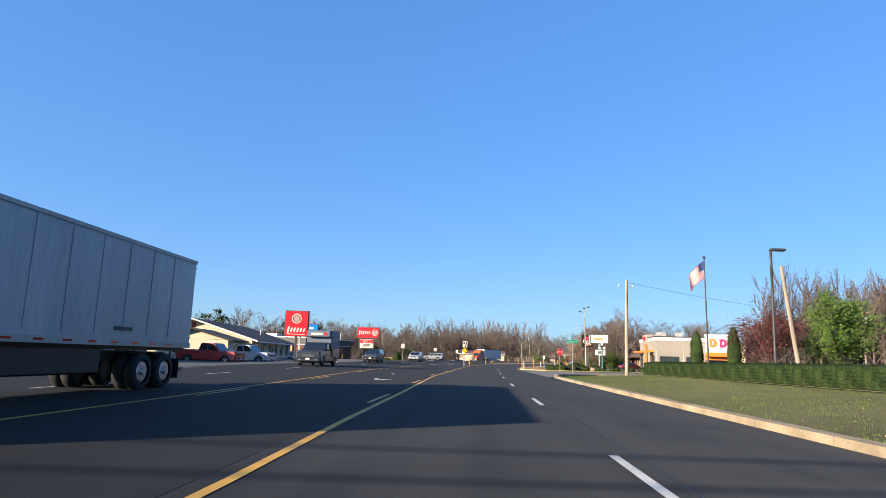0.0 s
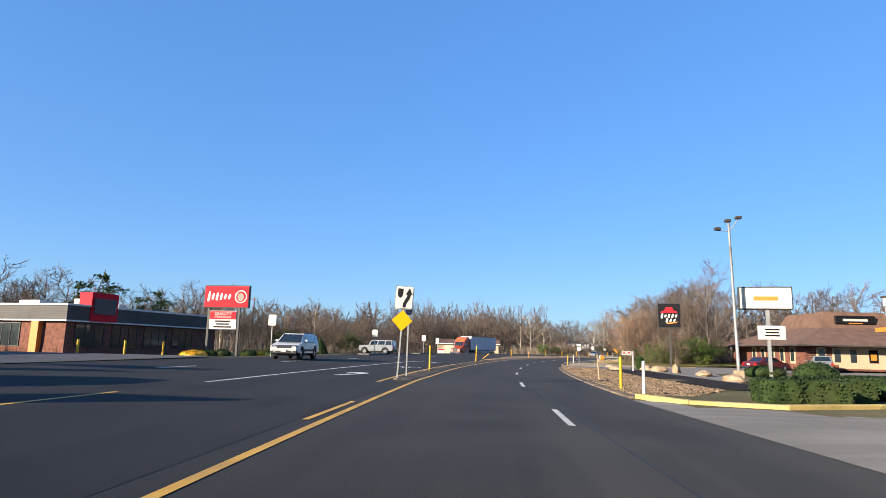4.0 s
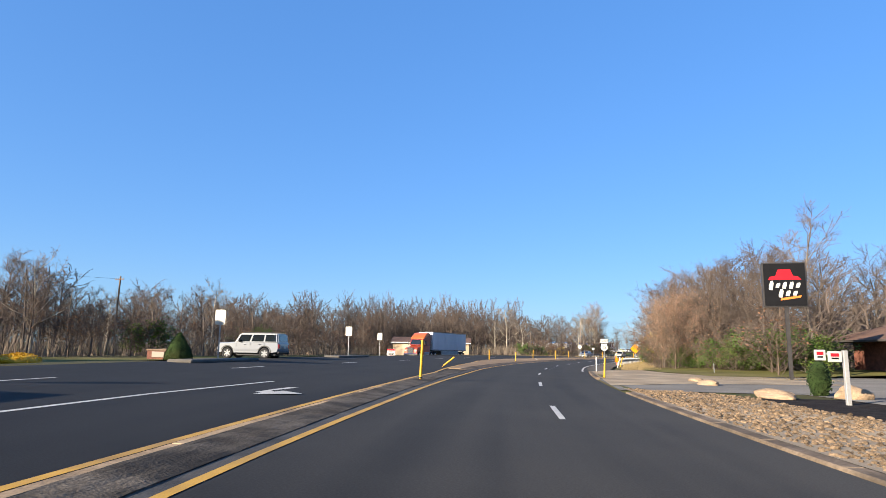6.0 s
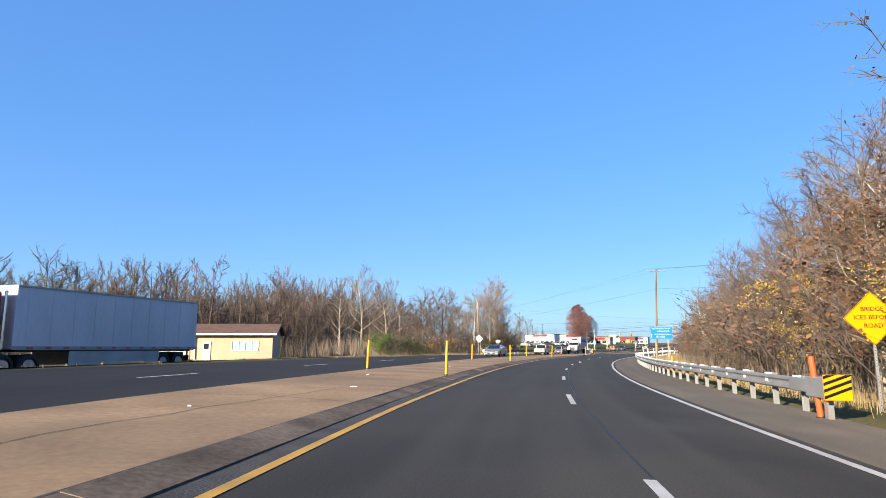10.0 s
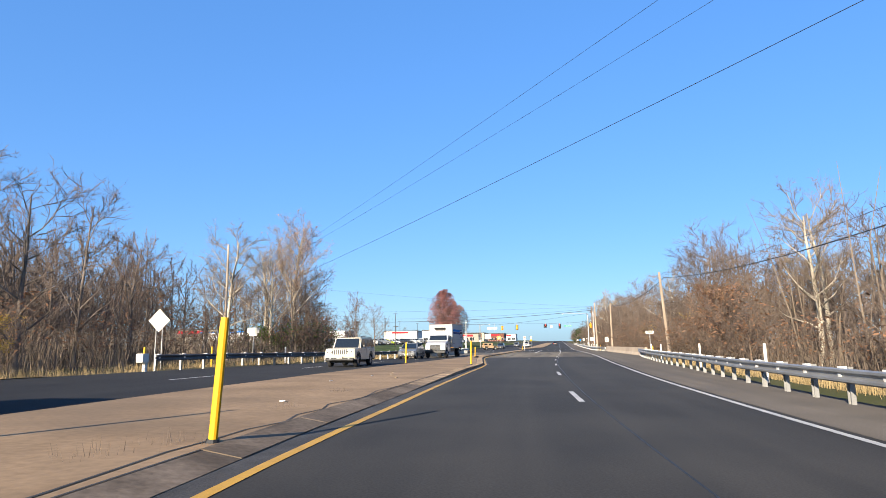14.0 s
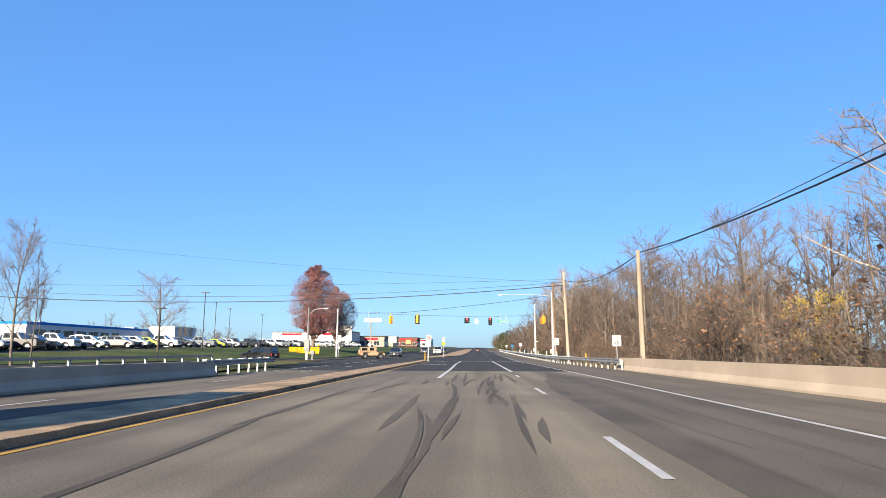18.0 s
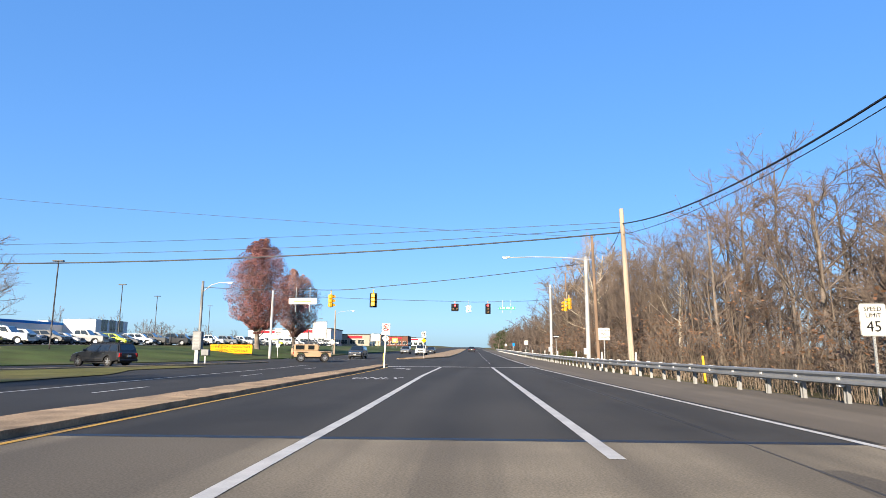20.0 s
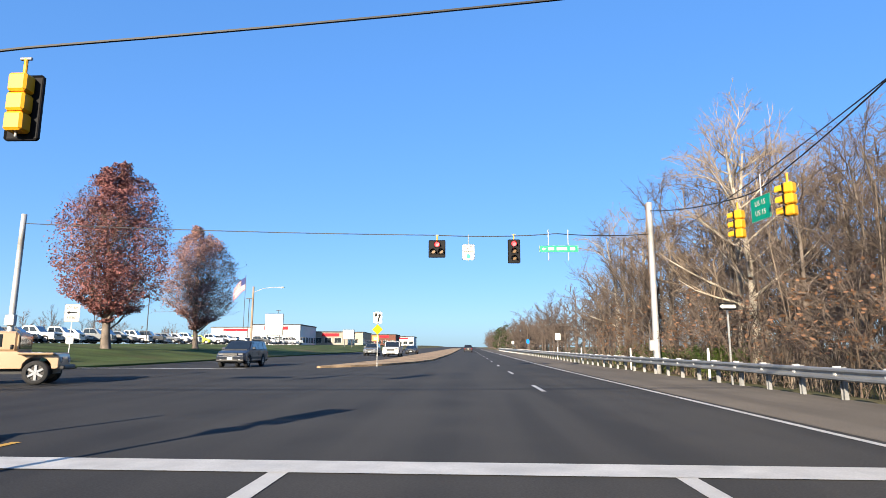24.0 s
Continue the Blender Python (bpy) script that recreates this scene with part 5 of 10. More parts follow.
rg = random.Random(21)
tufts("dry_grass", "tall straw-coloured dry grass behind the guardrail", [(s, key(s, RIGHT) + 1.1 + rg.random() ** 1.5 * 3.2) for s in np.arange(158, 345, 0.075)], "straw", 0.12, 0.62, 11, 0.007)
tufts("dry_grass", "straw-coloured dry grass along the far verge", [(s, key(s, LEFT) - 0.6 - rg.random() * 5) for s in np.arange(246, 318, 0.07)], "straw", 0.15, 0.55, 9, 0.01)
tufts("verge_grass", "short dry grass beside the oncoming lanes", [(s, key(s, LEFT) - 0.6 - rg.random() * 5) for s in np.arange(168, 246, 0.12)], "straw", 0.05, 0.18, 8)
tufts("brush", "tangle of thin brown brush stems at the foot of the wood", [(s, key(s, WOODR) - 1.5 + rg.random() * 5) for s in np.arange(160, 430, 0.13)], "twig_pale", 0.8, 2.6, 5, 0.014, "brush")
tufts("brush", "tangle of thin brown brush stems at the foot of the far wood", [(s, -22.5 - rg.random() * 8) for s in np.arange(247, 322, 0.12)], "twig_pale", 0.8, 2.4, 5, 0.014, "brush")
tufts("far_thicket", "dense brown thicket at the foot of the far wood", [(s, -44 - rg.random() * 16 - (10 if 205 < s < 250 else 0)) for s in np.linspace(100, 325, 2600)] + [(rg.uniform(248, 325), -27.5 - rg.random() ** 0.7 * 10) for _ in range(1500)], "twig_pale", 1.3, 3.6, 6, 0.03, "thicket")
tufts("thicket", "dense brown thicket inside the roadside wood", [(s, key(s, WOODR) + 1.5 + rg.random() * 9) for s in np.arange(162, 450, 0.11)], "twig", 1.5, 4.0, 6, 0.02, "thicket")
tufts("weed_clumps", "clumps of dead brown weeds standing in the median cracks", [(s + rg.gauss(0, 0.12), d + rg.gauss(0, 0.08)) for s, d in ((246.1, -4.1), (246.9, -3.85), (254.8, -4.1), (251, -3.9), (241, -3.75), (332, -6.4), (346, -6.5), (355, -6.5), (371, -6.6)) for _ in range(5)], "twig", 0.1, 0.42, 14, 0.006, "weeds")
tufts("fallen_leaves", "scattered pale fallen leaves on the lawn", [(rg.uniform(0, 56), 6.6 + rg.random() * 8) for _ in range(420)], "straw", 0.03, 0.06, 2, 0.03, "leaves")
tufts("verge_grass", "short straw-coloured grass beside the drive", [(rg.uniform(138, 160), 4.75 + rg.random() ** 2 * 4) for _ in range(420)], "straw", 0.02, 0.09, 6, 0.008)
tufts("lawn_blades", "short green grass blades on the lawn", [(rg.uniform(-4, 56), 6.5 + rg.random() * 9) for _ in range(9000)], "grass", 0.03, 0.075, 9, 0.007)
tufts("bank_blades", "short grass blades on the bank", [(rg.uniform(142, 160), 10 + rg.random() * 9) for _ in range(1500)], "straw", 0.03, 0.1, 8, 0.01)
tufts("median_weeds", "dry brown weeds growing in the median cracks", [(q, key(q, [(222, -4.7), (229, -4.5), (236, -4.0), (244, -3.5), (252, -3.2), (258, -3.1)]) + rg.gauss(0, 0.06)) for q in np.arange(222, 260, 0.16) if rg.random() < 0.7] + [(q, key(q, ISL_R) - 0.45 + rg.gauss(0, 0.05)) for q in np.arange(330, 390, 2.1)], "twig", 0.03, 0.2, 5, 0.006)


def saplings(name, label, spots, mat):
    rng = random.Random(len(spots) + 3)
    vs, fs = [], []
    for s, d in spots:
        x, y = plan(s, d)
        p = Vector((x, y, ground_z(s, d) - 0.1))
        h, r = rng.uniform(4.0, 10.0), rng.uniform(0.022, 0.06)
        lean = Vector((rng.gauss(0, 0.07), rng.gauss(0, 0.07), 1))
        ring_ = []
        for k in range(4):
            c = p + lean * (h * k / 3) + Vector((rng.gauss(0, 0.08), rng.gauss(0, 0.08), 0)) * k
            ring_.append([c + Vector((math.cos(a_), math.sin(a_), 0)) * r * (1 - 0.28 * k) for a_ in (0, 2.1, 4.2)])
        k0 = len(vs)
        for q in ring_:
            vs += q
        for k in range(3):
            for m_ in range(3):
                fs.append((k0 + 3 * k + m_, k0 + 3 * k + (m_ + 1) % 3, k0 + 3 * k + 3 + (m_ + 1) % 3, k0 + 3 * k + 3 + m_))
    tagged(meshed(name, vs, fs, M[mat]), label, "saplings", kind="stuff")


saplings("saplings", "thin upright pale-barked saplings along the roadside wood", [(q, key(q, WOODR) + rg.random() ** 1.3 * 11) for q in np.arange(196, 450, 0.42)], "twig_pale")
saplings("saplings", "thin upright grey saplings in the far wood", [(q, -27 - rg.random() ** 1.2 * 12) for q in np.arange(247, 322, 0.32)], "bark")


# ---- guardrails and parapets ----
# weathered rail steel, darkened to carry the shade of the backlit beam
M["rail_shaded"] = material("shaded_weathered_steel", (0.128, 0.124, 0.12), 0.7, 0.4, var=0.25, scale=1.0, fine=25, bump=0.08, dirt=(0.112, 0.08, 0.056), dirt_amt=0.5)
def beam(name, s0, s1, d, side, parent, step=2.0, mat="galv"):
    """A W-beam rail; its face looks towards side (-1: decreasing d)."""
    prof = [(0.05, 0.47), (0.0, 0.50), (0.0, 0.55), (0.075, 0.60), (0.075, 0.645), (0.0, 0.695), (0.0, 0.745), (0.05, 0.775), (0.062, 0.765), (0.014, 0.738), (0.014, 0.70), (0.088, 0.65), (0.088, 0.595), (0.014, 0.545), (0.014, 0.505), (0.058, 0.478)]
    n = max(2, int((s1 - s0) / step) + 1)
    vs, fs = [], []
    for s in np.linspace(s0, s1, n):
        c = key(s, d)
        for o, z in prof:
            dd = c + side * (0.1 - o)
            vs.append((*plan(s, dd), level(s, dd) + z))
    k = len(prof)
    for i in range(n - 1):
        for j in range(k):
            a_, b_ = i * k + j, i * k + (j + 1) % k
            fs.append((a_, b_, b_ + k, a_ + k))
    fs += [tuple(range(k)), tuple(range((n - 1) * k, n * k))]
    return meshed(name, vs, fs, M[mat], parent)


post_bm = bmesh.new()
for o, w, t in ((-0.07, 0.1, 0.012), (0.07, 0.1, 0.012), (0, 0.012, 0.14)):
    box(post_bm, w if t < 0.1 else 0.012, t if t < 0.1 else 0.14, 1.0, 0, o if t < 0.1 else 0, -0.2)
POST_ME = bpy.data.meshes.new("post")
post_bm.to_mesh(POST_ME), post_bm.free()
POST_ME.materials.append(M["galv"])
blk_bm = bmesh.new()
box(blk_bm, 0.15, 0.14, 0.34, 0, 0, 0.47, 0.01)
BLK_ME = bpy.data.meshes.new("block")
blk_bm.to_mesh(BLK_ME), blk_bm.free()
BLK_ME.materials.append(M["post_white"])


def guardrail(label, s0, s1, d, side, gap=1.905, block=True, mat="galv"):
    ob = tagged(new("guardrail"), label, "guardrail")
    s = s0
    while s < s1:
        beam("rail", s, min(s + 7.64, s1), d, side, ob, mat=mat)
        s += 7.62
    for s in np.arange(s0 + 0.3, s1, gap):
        c = key(s, d)
        p = new("post", POST_ME)
        p.parent, p.matrix_basis = ob, place(s, c - side * 0.17, 0, 0)
        if block:
            b_ = new("block", BLK_ME)
            b_.parent, b_.matrix_basis = ob, place(s, c - side * 0.03, 0, 0)
    return ob


RAIL1 = [(183, 6.2), (200, 6.3), (242, 6.5), (260, 7.4), (273, 8.4), (281, 8.6), (300, 9.5), (306, 10.0)]
RAIL2 = [(352, 9.75), (365, 9.2), (380, 8.9), (1000, 8.9)]
RAILL = [(267.5, -17.6), (280, -16.6), (295, -15.3), (306, -14.1), (314, -13.3)]
guardrail("galvanised steel guardrail on posts beside the shoulder of the bend", 185.6, 306, RAIL1, -1)
guardrail("galvanised steel guardrail on posts below the wood after the bridge", 352, 560, RAIL2, -1)
# this rail's shade is in its beam colour
guardrail("weathered steel guardrail, darkened as in shade, with pale posts beside the oncoming lanes", 268.2, 306.2, RAILL, 1, mat="rail_shaded")
guardrail("short steel guardrail at the end of the bridge parapet", 339, 352, [(339, -13.35), (352, -14.2)], 1)
# end terminal with its striped panel
term = thing("guardrail_terminal", place(183.6, 6.15), "square galvanised guardrail end terminal with a black and yellow panel", "guardrail end")
bx("head", term, M["galv"], 0.42, 0.9, 0.42, 0, 0.6, 0.42, 0.02)
bx("rail", term, M["galv"], 0.1, 1.7, 0.3, 0, 1.5, 0.47, 0.02)
bx("post", term, M["galv"], 0.12, 0.15, 0.5, 0, 0.5, -0.05)
pan = bx("panel", term, M["sign_yellow"], 0.52, 0.02, 0.5, 0.02, 0.1, 0.4, 0.005, "yellow panel with black stripes")
for i in range(4):
    prism("stripe", pan, M["sign_black"], [(-0.24, 0.42 + i * 0.13), (0.28, 0.42 + i * 0.13 + 0.2), (0.28, 0.48 + i * 0.13 + 0.2), (-0.24, 0.48 + i * 0.13)] if i < 2 else [(-0.24, 0.42 + i * 0.13), (-0.24 + (0.9 - 0.42 - i * 0.13) / 0.2 * 0.52, 0.895), (-0.24 + (0.9 - 0.48 - i * 0.13) / 0.2 * 0.52, 0.895), (-0.24, 0.48 + i * 0.13)], 0.004, Matrix.Translation((0, 0.085, 0)))
endl = thing("guardrail_terminal", place(267.2, -17.7), "white boxed end of the oncoming guardrail", "guardrail end")
bx("head", endl, M["post_white"], 0.35, 0.5, 0.42, 0, 0.3, 0.42, 0.02)
bx("post", endl, M["post_white"], 0.15, 0.2, 0.55, 0, 0.5, -0.1)


def parapet(name, s0, s1, d, side, label, h, rail=False):
    ob = tagged(new(name), label, "parapet", kind="structure")
    vs, fs = [], []
    prof = [(0.0, -0.1), (0.0, 0.08), (0.16, 0.33), (0.2, h), (0.42, h), (0.46, -0.1)]
    n = int((s1 - s0) / 2) + 1
    for s in np.linspace(s0, s1, n):
        c = key(s, d)
        for o, z in prof:
            vs.append((*plan(s, c - side * o), level(s, c) + z))
    k = len(prof)
    for i in range(n - 1):
        for j in range(k):
            a_, b_ = i * k + j, i * k + (j + 1) % k
            fs.append((a_, b_, b_ + k, a_ + k))
    fs += [tuple(range(k)), tuple(range((n - 1) * k, n * k))]
    meshed("concrete_wall", vs, fs, M["barrier"], ob)
    if rail:
        for s in np.arange(s0 + 0.4, s1, 1.6):
            c = key(s, d) - side * 0.31
            p = bx("rail_post", ob, M["galv"], 0.07, 0.1, 0.24, 0, 0, h - 0.02)
            p.matrix_basis = place(s, c)
        vs, fs = [], []
        for s in np.linspace(s0, s1, n):
            c = key(s, d) - side * 0.31
            for o, z in ((-0.05, h + 0.2), (0.05, h + 0.2), (0.05, h + 0.3), (-0.05, h + 0.3)):
                vs.append((*plan(s, c + o), level(s, c) + z))
        for i in range(n - 1):
            for j in range(4):
                fs.append((i * 4 + j, i * 4 + (j + 1) % 4, i * 4 + 4 + (j + 1) % 4, i * 4 + 4 + j))
        meshed("top_rail", vs, fs, M["galv"], ob)
    return ob


parapet("wall_bridge_near", 305.5, 354.5, [(305, 10.35), (330, 10.0), (355, 10.0)], -1, "long low sunlit tan concrete bridge parapet", 0.84)
parapet("wall_bridge_far", 306, 340, [(306, -13.5), (313, -13.1), (340, -13.1)], 1, "low grey concrete parapet with a steel rail on top", 0.72, True)


# ---- marker posts ----
def marker(s, d, h, mat, label, lean=0.0, turn=0.0, r=0.052, z=0.0, cap=None):
    ob = thing("marker_post", place(s, d, z, turn, lean), label, "marker post", "marker posts")
    bm = bmesh.new()
    tube(bm, (0, 0, -0.05), (0, 0, h - 0.12), r, r, 12)
    tube(bm, (0, 0, h - 0.12), (0, 0, h), r, r * 0.86, 12)
    part("tube", bm, M[mat], ob, smooth=False)
    bm = bmesh.new()
    tube(bm, (0, 0, -0.01), (0, 0, 0.035), r * 1.7, r * 1.4, 12)
    part("base", bm, M["black"], ob)
    if cap:
        bm = bmesh.new()
        tube(bm, (0, 0, h - 0.26), (0, 0, h - 0.17), r * 1.05, r * 1.05, 12)
        part("reflective_band", bm, M[cap], ob)
    return ob


YL = "tall yellow plastic delineator post standing on the median"
for s, d, h, lean in ((99.9, -3.28, 1.25, 0), (125.3, -3.25, 1.46, 2), (141.3, -5.05, 0.95, 52), (167.8, -3.62, 1.0, 2), (168.4, -6.6, 1.1, 0), (194, -3.3, 1.3, 2), (196.4, -7.2, 1.25, 3), (219, -3.45, 1.25, 0), (220, -6.7, 1.25, 2), (247, -3.32, 1.42, 3.5), (246.4, -6.3, 1.3, 0), (276.5, -3.0, 1.38, 1), (279.3, -7.55, 1.35, 2), (304.4, -6.5, 1.02, 3), (390.6, -6.75, 0.95, 0)):
    marker(s, d, h, "post_yellow", YL if lean < 9 else "short yellow delineator stub leaning over the island", lean, z=0.09)
marker(91.2, 5.0, 1.25, "post_yellow", "yellow plastic marker post in the pebble bed")
marker(88.4, 5.2, 1.15, "post_white", "white plastic marker post in the pebble bed")
marker(99.4, 5.4, 1.32, "kerb_tan", "pale tan slanting marker stake at the kerb", -4, r=0.036)
marker(139, 4.95, 1.15, "post_yellow", "yellow plastic marker post beside the drive", 3)
marker(151.9, 4.95, 1.1, "post_white", "white plastic marker post beside the drive")
marker(172.9, 6.7, 1.15, "post_white", "white marker post leaning beside the shoulder", 14)
marker(172.3, 6.95, 1.15, "post_yellow", "yellow marker post leaning beside the shoulder", 16)
marker(184.3, 6.05, 1.25, "post_orange", "orange marker post at the guardrail end", -4, r=0.06)
marker(210, 7.4, 1.0, "post_yellow", "yellow marker post behind the guardrail")
for s in (238, 252, 262, 274, 289, 297, 376, 385, 396, 408, 420, 436, 450):
    marker(s, (key(s, RAIL1) if s < 310 else key(s, RAIL2)) + 0.75, 1.3, "post_white", "white plastic marker post behind the guardrail", cap=None)
for s in (366, 302):
    marker(s, (10.9 if s < 310 else 9.9), 1.2, "post_yellow", "yellow marker post behind the guardrail", -3)
for s, d in ((274, -17.9), (268.6, -18.4), (283, -17.4)):
    marker(s, d, 1.2, "post_yellow" if s != 283 else "post_white", "marker post beside the oncoming guardrail", 0)
marker(153, 13.7, 0.9, "steel_dull", "thin steel stake on the grass bank", r=0.03)
for s, d in ((108, -30), (113.5, -30.5), (119, -31)):
    b_ = marker(s, d, 1.35, "post_yellow", "yellow bollard with a white sleeve in the forecourt", 0, r=0.09)


# ---- signs ----
def plate(parent, w, h, z, mat, name="plate", shape="rect", rim=None, y=-0.05, back=True, x=0, turn=0, thick=0.012, r=0.04):
    """A sign plate whose face looks at -y; its centre at height z."""
    m = Matrix.Translation((x, y, z)) @ pose(0, 0, 0, 0, 0, turn)
    if shape == "diamond":
        pts = [(0, -h * 0.707), (w * 0.707, 0), (0, h * 0.707), (-w * 0.707, 0)]
    elif shape == "octagon":
        pts = [(w / 2 * math.cos(a_) / math.cos(math.pi / 8), w / 2 * math.sin(a_) / math.cos(math.pi / 8)) for a_ in (math.pi / 8 + i * math.pi / 4 for i in range(8))]
    elif shape == "shield":
        pts = [(0, -h / 2), (w * 0.28, -h * 0.42), (w * 0.46, -h * 0.2), (w * 0.48, h * 0.05), (w * 0.38, h * 0.3), (w * 0.44, h * 0.46), (w * 0.2, h * 0.5), (0, h * 0.44), (-w * 0.2, h * 0.5), (-w * 0.44, h * 0.46), (-w * 0.38, h * 0.3), (-w * 0.48, h * 0.05), (-w * 0.46, -h * 0.2), (-w * 0.28, -h * 0.42)]
    else:
        pts = [(-w / 2, -h / 2), (w / 2, -h / 2), (w / 2, h / 2), (-w / 2, h / 2)]
    ob = prism(name, parent, M[mat], pts, thick, m, bevel=r if shape == "rect" else 0)
    if rim:
        inner = [(px * 0.96, pz * 0.96) for px, pz in pts]
        outer = [(px * 0.985, pz * 0.985) for px, pz in pts]
        bm = bmesh.new()
        n = len(pts)
        a_ = [bm.verts.new(m @ Vector((px, -0.0035, pz))) for px, pz in outer]
        b_ = [bm.verts.new(m @ Vector((px, -0.0035, pz))) for px, pz in inner]
        for i in range(n):
            bm.faces.new((a_[i], a_[(i + 1) % n], b_[(i + 1) % n], b_[i]))
        bmesh.ops.solidify(bm, geom=bm.faces[:], thickness=0.003)
        part("border", bm, M[rim], ob)
    return ob


def upost(parent, h, mat="steel_dull", w=0.055):
    """A perforated square steel sign post."""
    bm = bmesh.new()
    box(bm, w, w * 0.7, h + 0.2, 0, 0, -0.2)
    p = part("post", bm, M[mat], parent)
    bm = bmesh.new()
    z = 0.15
    while z < h:
        box(bm, w * 0.3, 0.004, w * 0.3, 0, -w * 0.35 - 0.002, z)
        z += 0.075
    tagged(part("holes", bm, M["black"], p), kind="stuff")
    return p


def bars(parent, w, h, z, rows, mat, y=-0.056, x=0, m=None):
    """Illegible writing as plain bars."""
    rng = random.Random(int(w * 1000 + z * 77))
    for i in range(rows):
        ww = w * rng.uniform(0.55, 0.95)
        bx("writing_bar", parent, M[mat], ww, 0.004, h / rows * 0.5, x, y, z + h / 2 - h * (i + 0.8) / rows, m=m)


M["sign_slate"] = material("slate_blue_sign_sheet", (0.044, 0.068, 0.112), 0.5, var=0.08, bump=0.0)
# divider sign on the island nose
sg = thing("divider_sign", place(90.75, -3.42, 0.08, 0, 3.4), "leaning traffic divider sign with a curved arrow and yellow diamond", "road sign")
upost(sg, 2.65)
pl = plate(sg, 0.7, 0.88, 3.03, "sign_white", rim="sign_black")
prism("island_symbol", pl, M["sign_black"], [(-0.29, 0.38), (-0.05, 0.38), (-0.05, 0.12), (-0.09, 0.02), (-0.17, -0.04), (-0.25, 0.02), (-0.29, 0.12)], 0.004, Matrix.Translation((0, -0.055, 3.03)) @ Matrix.Diagonal((0.88, 1, 0.88, 1)))
prism("arrow_symbol", pl, M["sign_black"], [(-0.04, -0.44), (0.1, -0.44), (0.12, -0.3), (0.19, -0.16), (0.26, -0.04), (0.29, 0.12), (0.37, 0.12), (0.22, 0.42), (0.05, 0.12), (0.14, 0.12), (0.12, 0.02), (0.04, -0.1), (-0.02, -0.24)], 0.004, Matrix.Translation((0, -0.055, 3.03)) @ Matrix.Diagonal((0.88, 1, 0.88, 1)))
plate(sg, 0.57, 0.57, 2.14, "sign_yellow", "diamond_plate", "diamond")
plate(sg, 0.7, 0.88, 3.0, "sign_back", "rear_plate", y=0.06)
sg = thing("street_sign", place(92.7, -3.36, 0.06, 0, 0.6), "small dark blue sign on a tall perforated post", "road sign")
upost(sg, 2.68)
pl = plate(sg, 0.44, 0.4, 2.68, "sign_slate", turn=62, y=-0.06)
for i in range(3):
    bx("writing_bar", pl, M["steel_dull"], 0.3 - 0.06 * i, 0.004, 0.05, m=Matrix.Translation((0, -0.06, 2.57 + i * 0.1)) @ pose(0, 0, 0, 0, 0, 62) @ Matrix.Translation((0, -0.004, 0)))

# stop sign and street name
sg = thing("stop_sign", place(82, 9.6), "red octagonal stop sign on a steel post", "road sign")
upost(sg, 2.4)
pl = plate(sg, 0.76, 0.76, 2.5, "sign_red", shape="octagon", rim="sign_white")
lettering("STOP", 0.3, M["sign_white"], pl, Matrix.Translation((0, -0.057, 2.5)))
sg = thing("street_name_sign", place(56.4, 8.2, 0.1, 0), "green street name blades on a tall steel post at the corner", "road sign")
upost(sg, 2.95, w=0.07)
pl = plate(sg, 0.98, 0.24, 2.98, "sign_green", "name_blade", turn=0, r=0.02)
lettering("N 4TH ST", 0.17, M["sign_white"], pl, Matrix.Translation((0, -0.057, 2.98)))
pl = plate(sg, 0.7, 0.22, 3.24, "sign_green", "cross_blade", turn=70, y=0, r=0.02)

# backs and faces of small plates along the oncoming side
for s, d, h in ((66.5, -15.6, 3.2), (110, -16.4, 3.0), (131.6, -15.2, 2.7), (151.6, -15.6, 2.6), (167.7, -19.1, 2.75)):
    sg = thing("road_sign", place(s, d, 0, 0), "back of a pale rectangular road sign on a steel post", "road sign", "sign backs")
    upost(sg, h)
    plate(sg, 0.58, 0.78, h - 0.42, "sign_back", y=-0.05)
for s, d in ((131.6, -15.2), (151.6, -15.6)):
    kb = thing("kerb_island", place(s, d), "low dark kerb island round a sign post", "kerb")
    bx("slab", kb, M["concrete_grey"], 1.3, 7.0, 0.2, 0, 0, -0.06, 0.06)
sg = thing("road_sign", place(271.9, -19.9), "back of a pale diamond road sign on two posts", "road sign")
for x_ in (-0.18, 0.2):
    bx("post", sg, M["steel_dull"], 0.05, 0.04, 3.0, x_, 0, -0.1)
plate(sg, 0.92, 0.92, 2.75, "sign_back", shape="diamond")
sg = thing("road_sign", place(283.3, -20.1), "back of a pale rectangular road sign beside the guardrail", "road sign")
upost(sg, 2.7)
plate(sg, 0.95, 0.42, 2.5, "sign_back")
bx("rear_plate", sg, M["sign_back"], 0.6, 0.015, 0.22, 0, -0.05, 2.1)

# route marker
sg = thing("route_sign", place(153.2, 5.6), "north route marker with a white numbered shield", "road sign")
upost(sg, 2.3)
pl = plate(sg, 0.6, 0.3, 2.42, "sign_white", "direction_plate", rim="sign_black", r=0.02)
lettering("NORTH", 0.15, M["sign_black"], pl, Matrix.Translation((0, -0.057, 2.42)))
pl = plate(sg, 0.62, 0.62, 1.93, "sign_black", "shield_ground", r=0.02)
sh = plate(pl, 0.58, 0.58, 1.93, "sign_white", "shield", "shield", y=-0.064)
lettering("15", 0.34, M["sign_black"], sh, Matrix.Translation((0, -0.07, 1.92)))

# bridge warning
sg = thing("warning_sign", place(186.6, 8.3), "yellow diamond sign warning of ice on the bridge", "road sign")
upost(sg, 2.3)
pl = plate(sg, 0.92, 0.92, 2.2, "sign_yellow", shape="diamond", rim="sign_black")
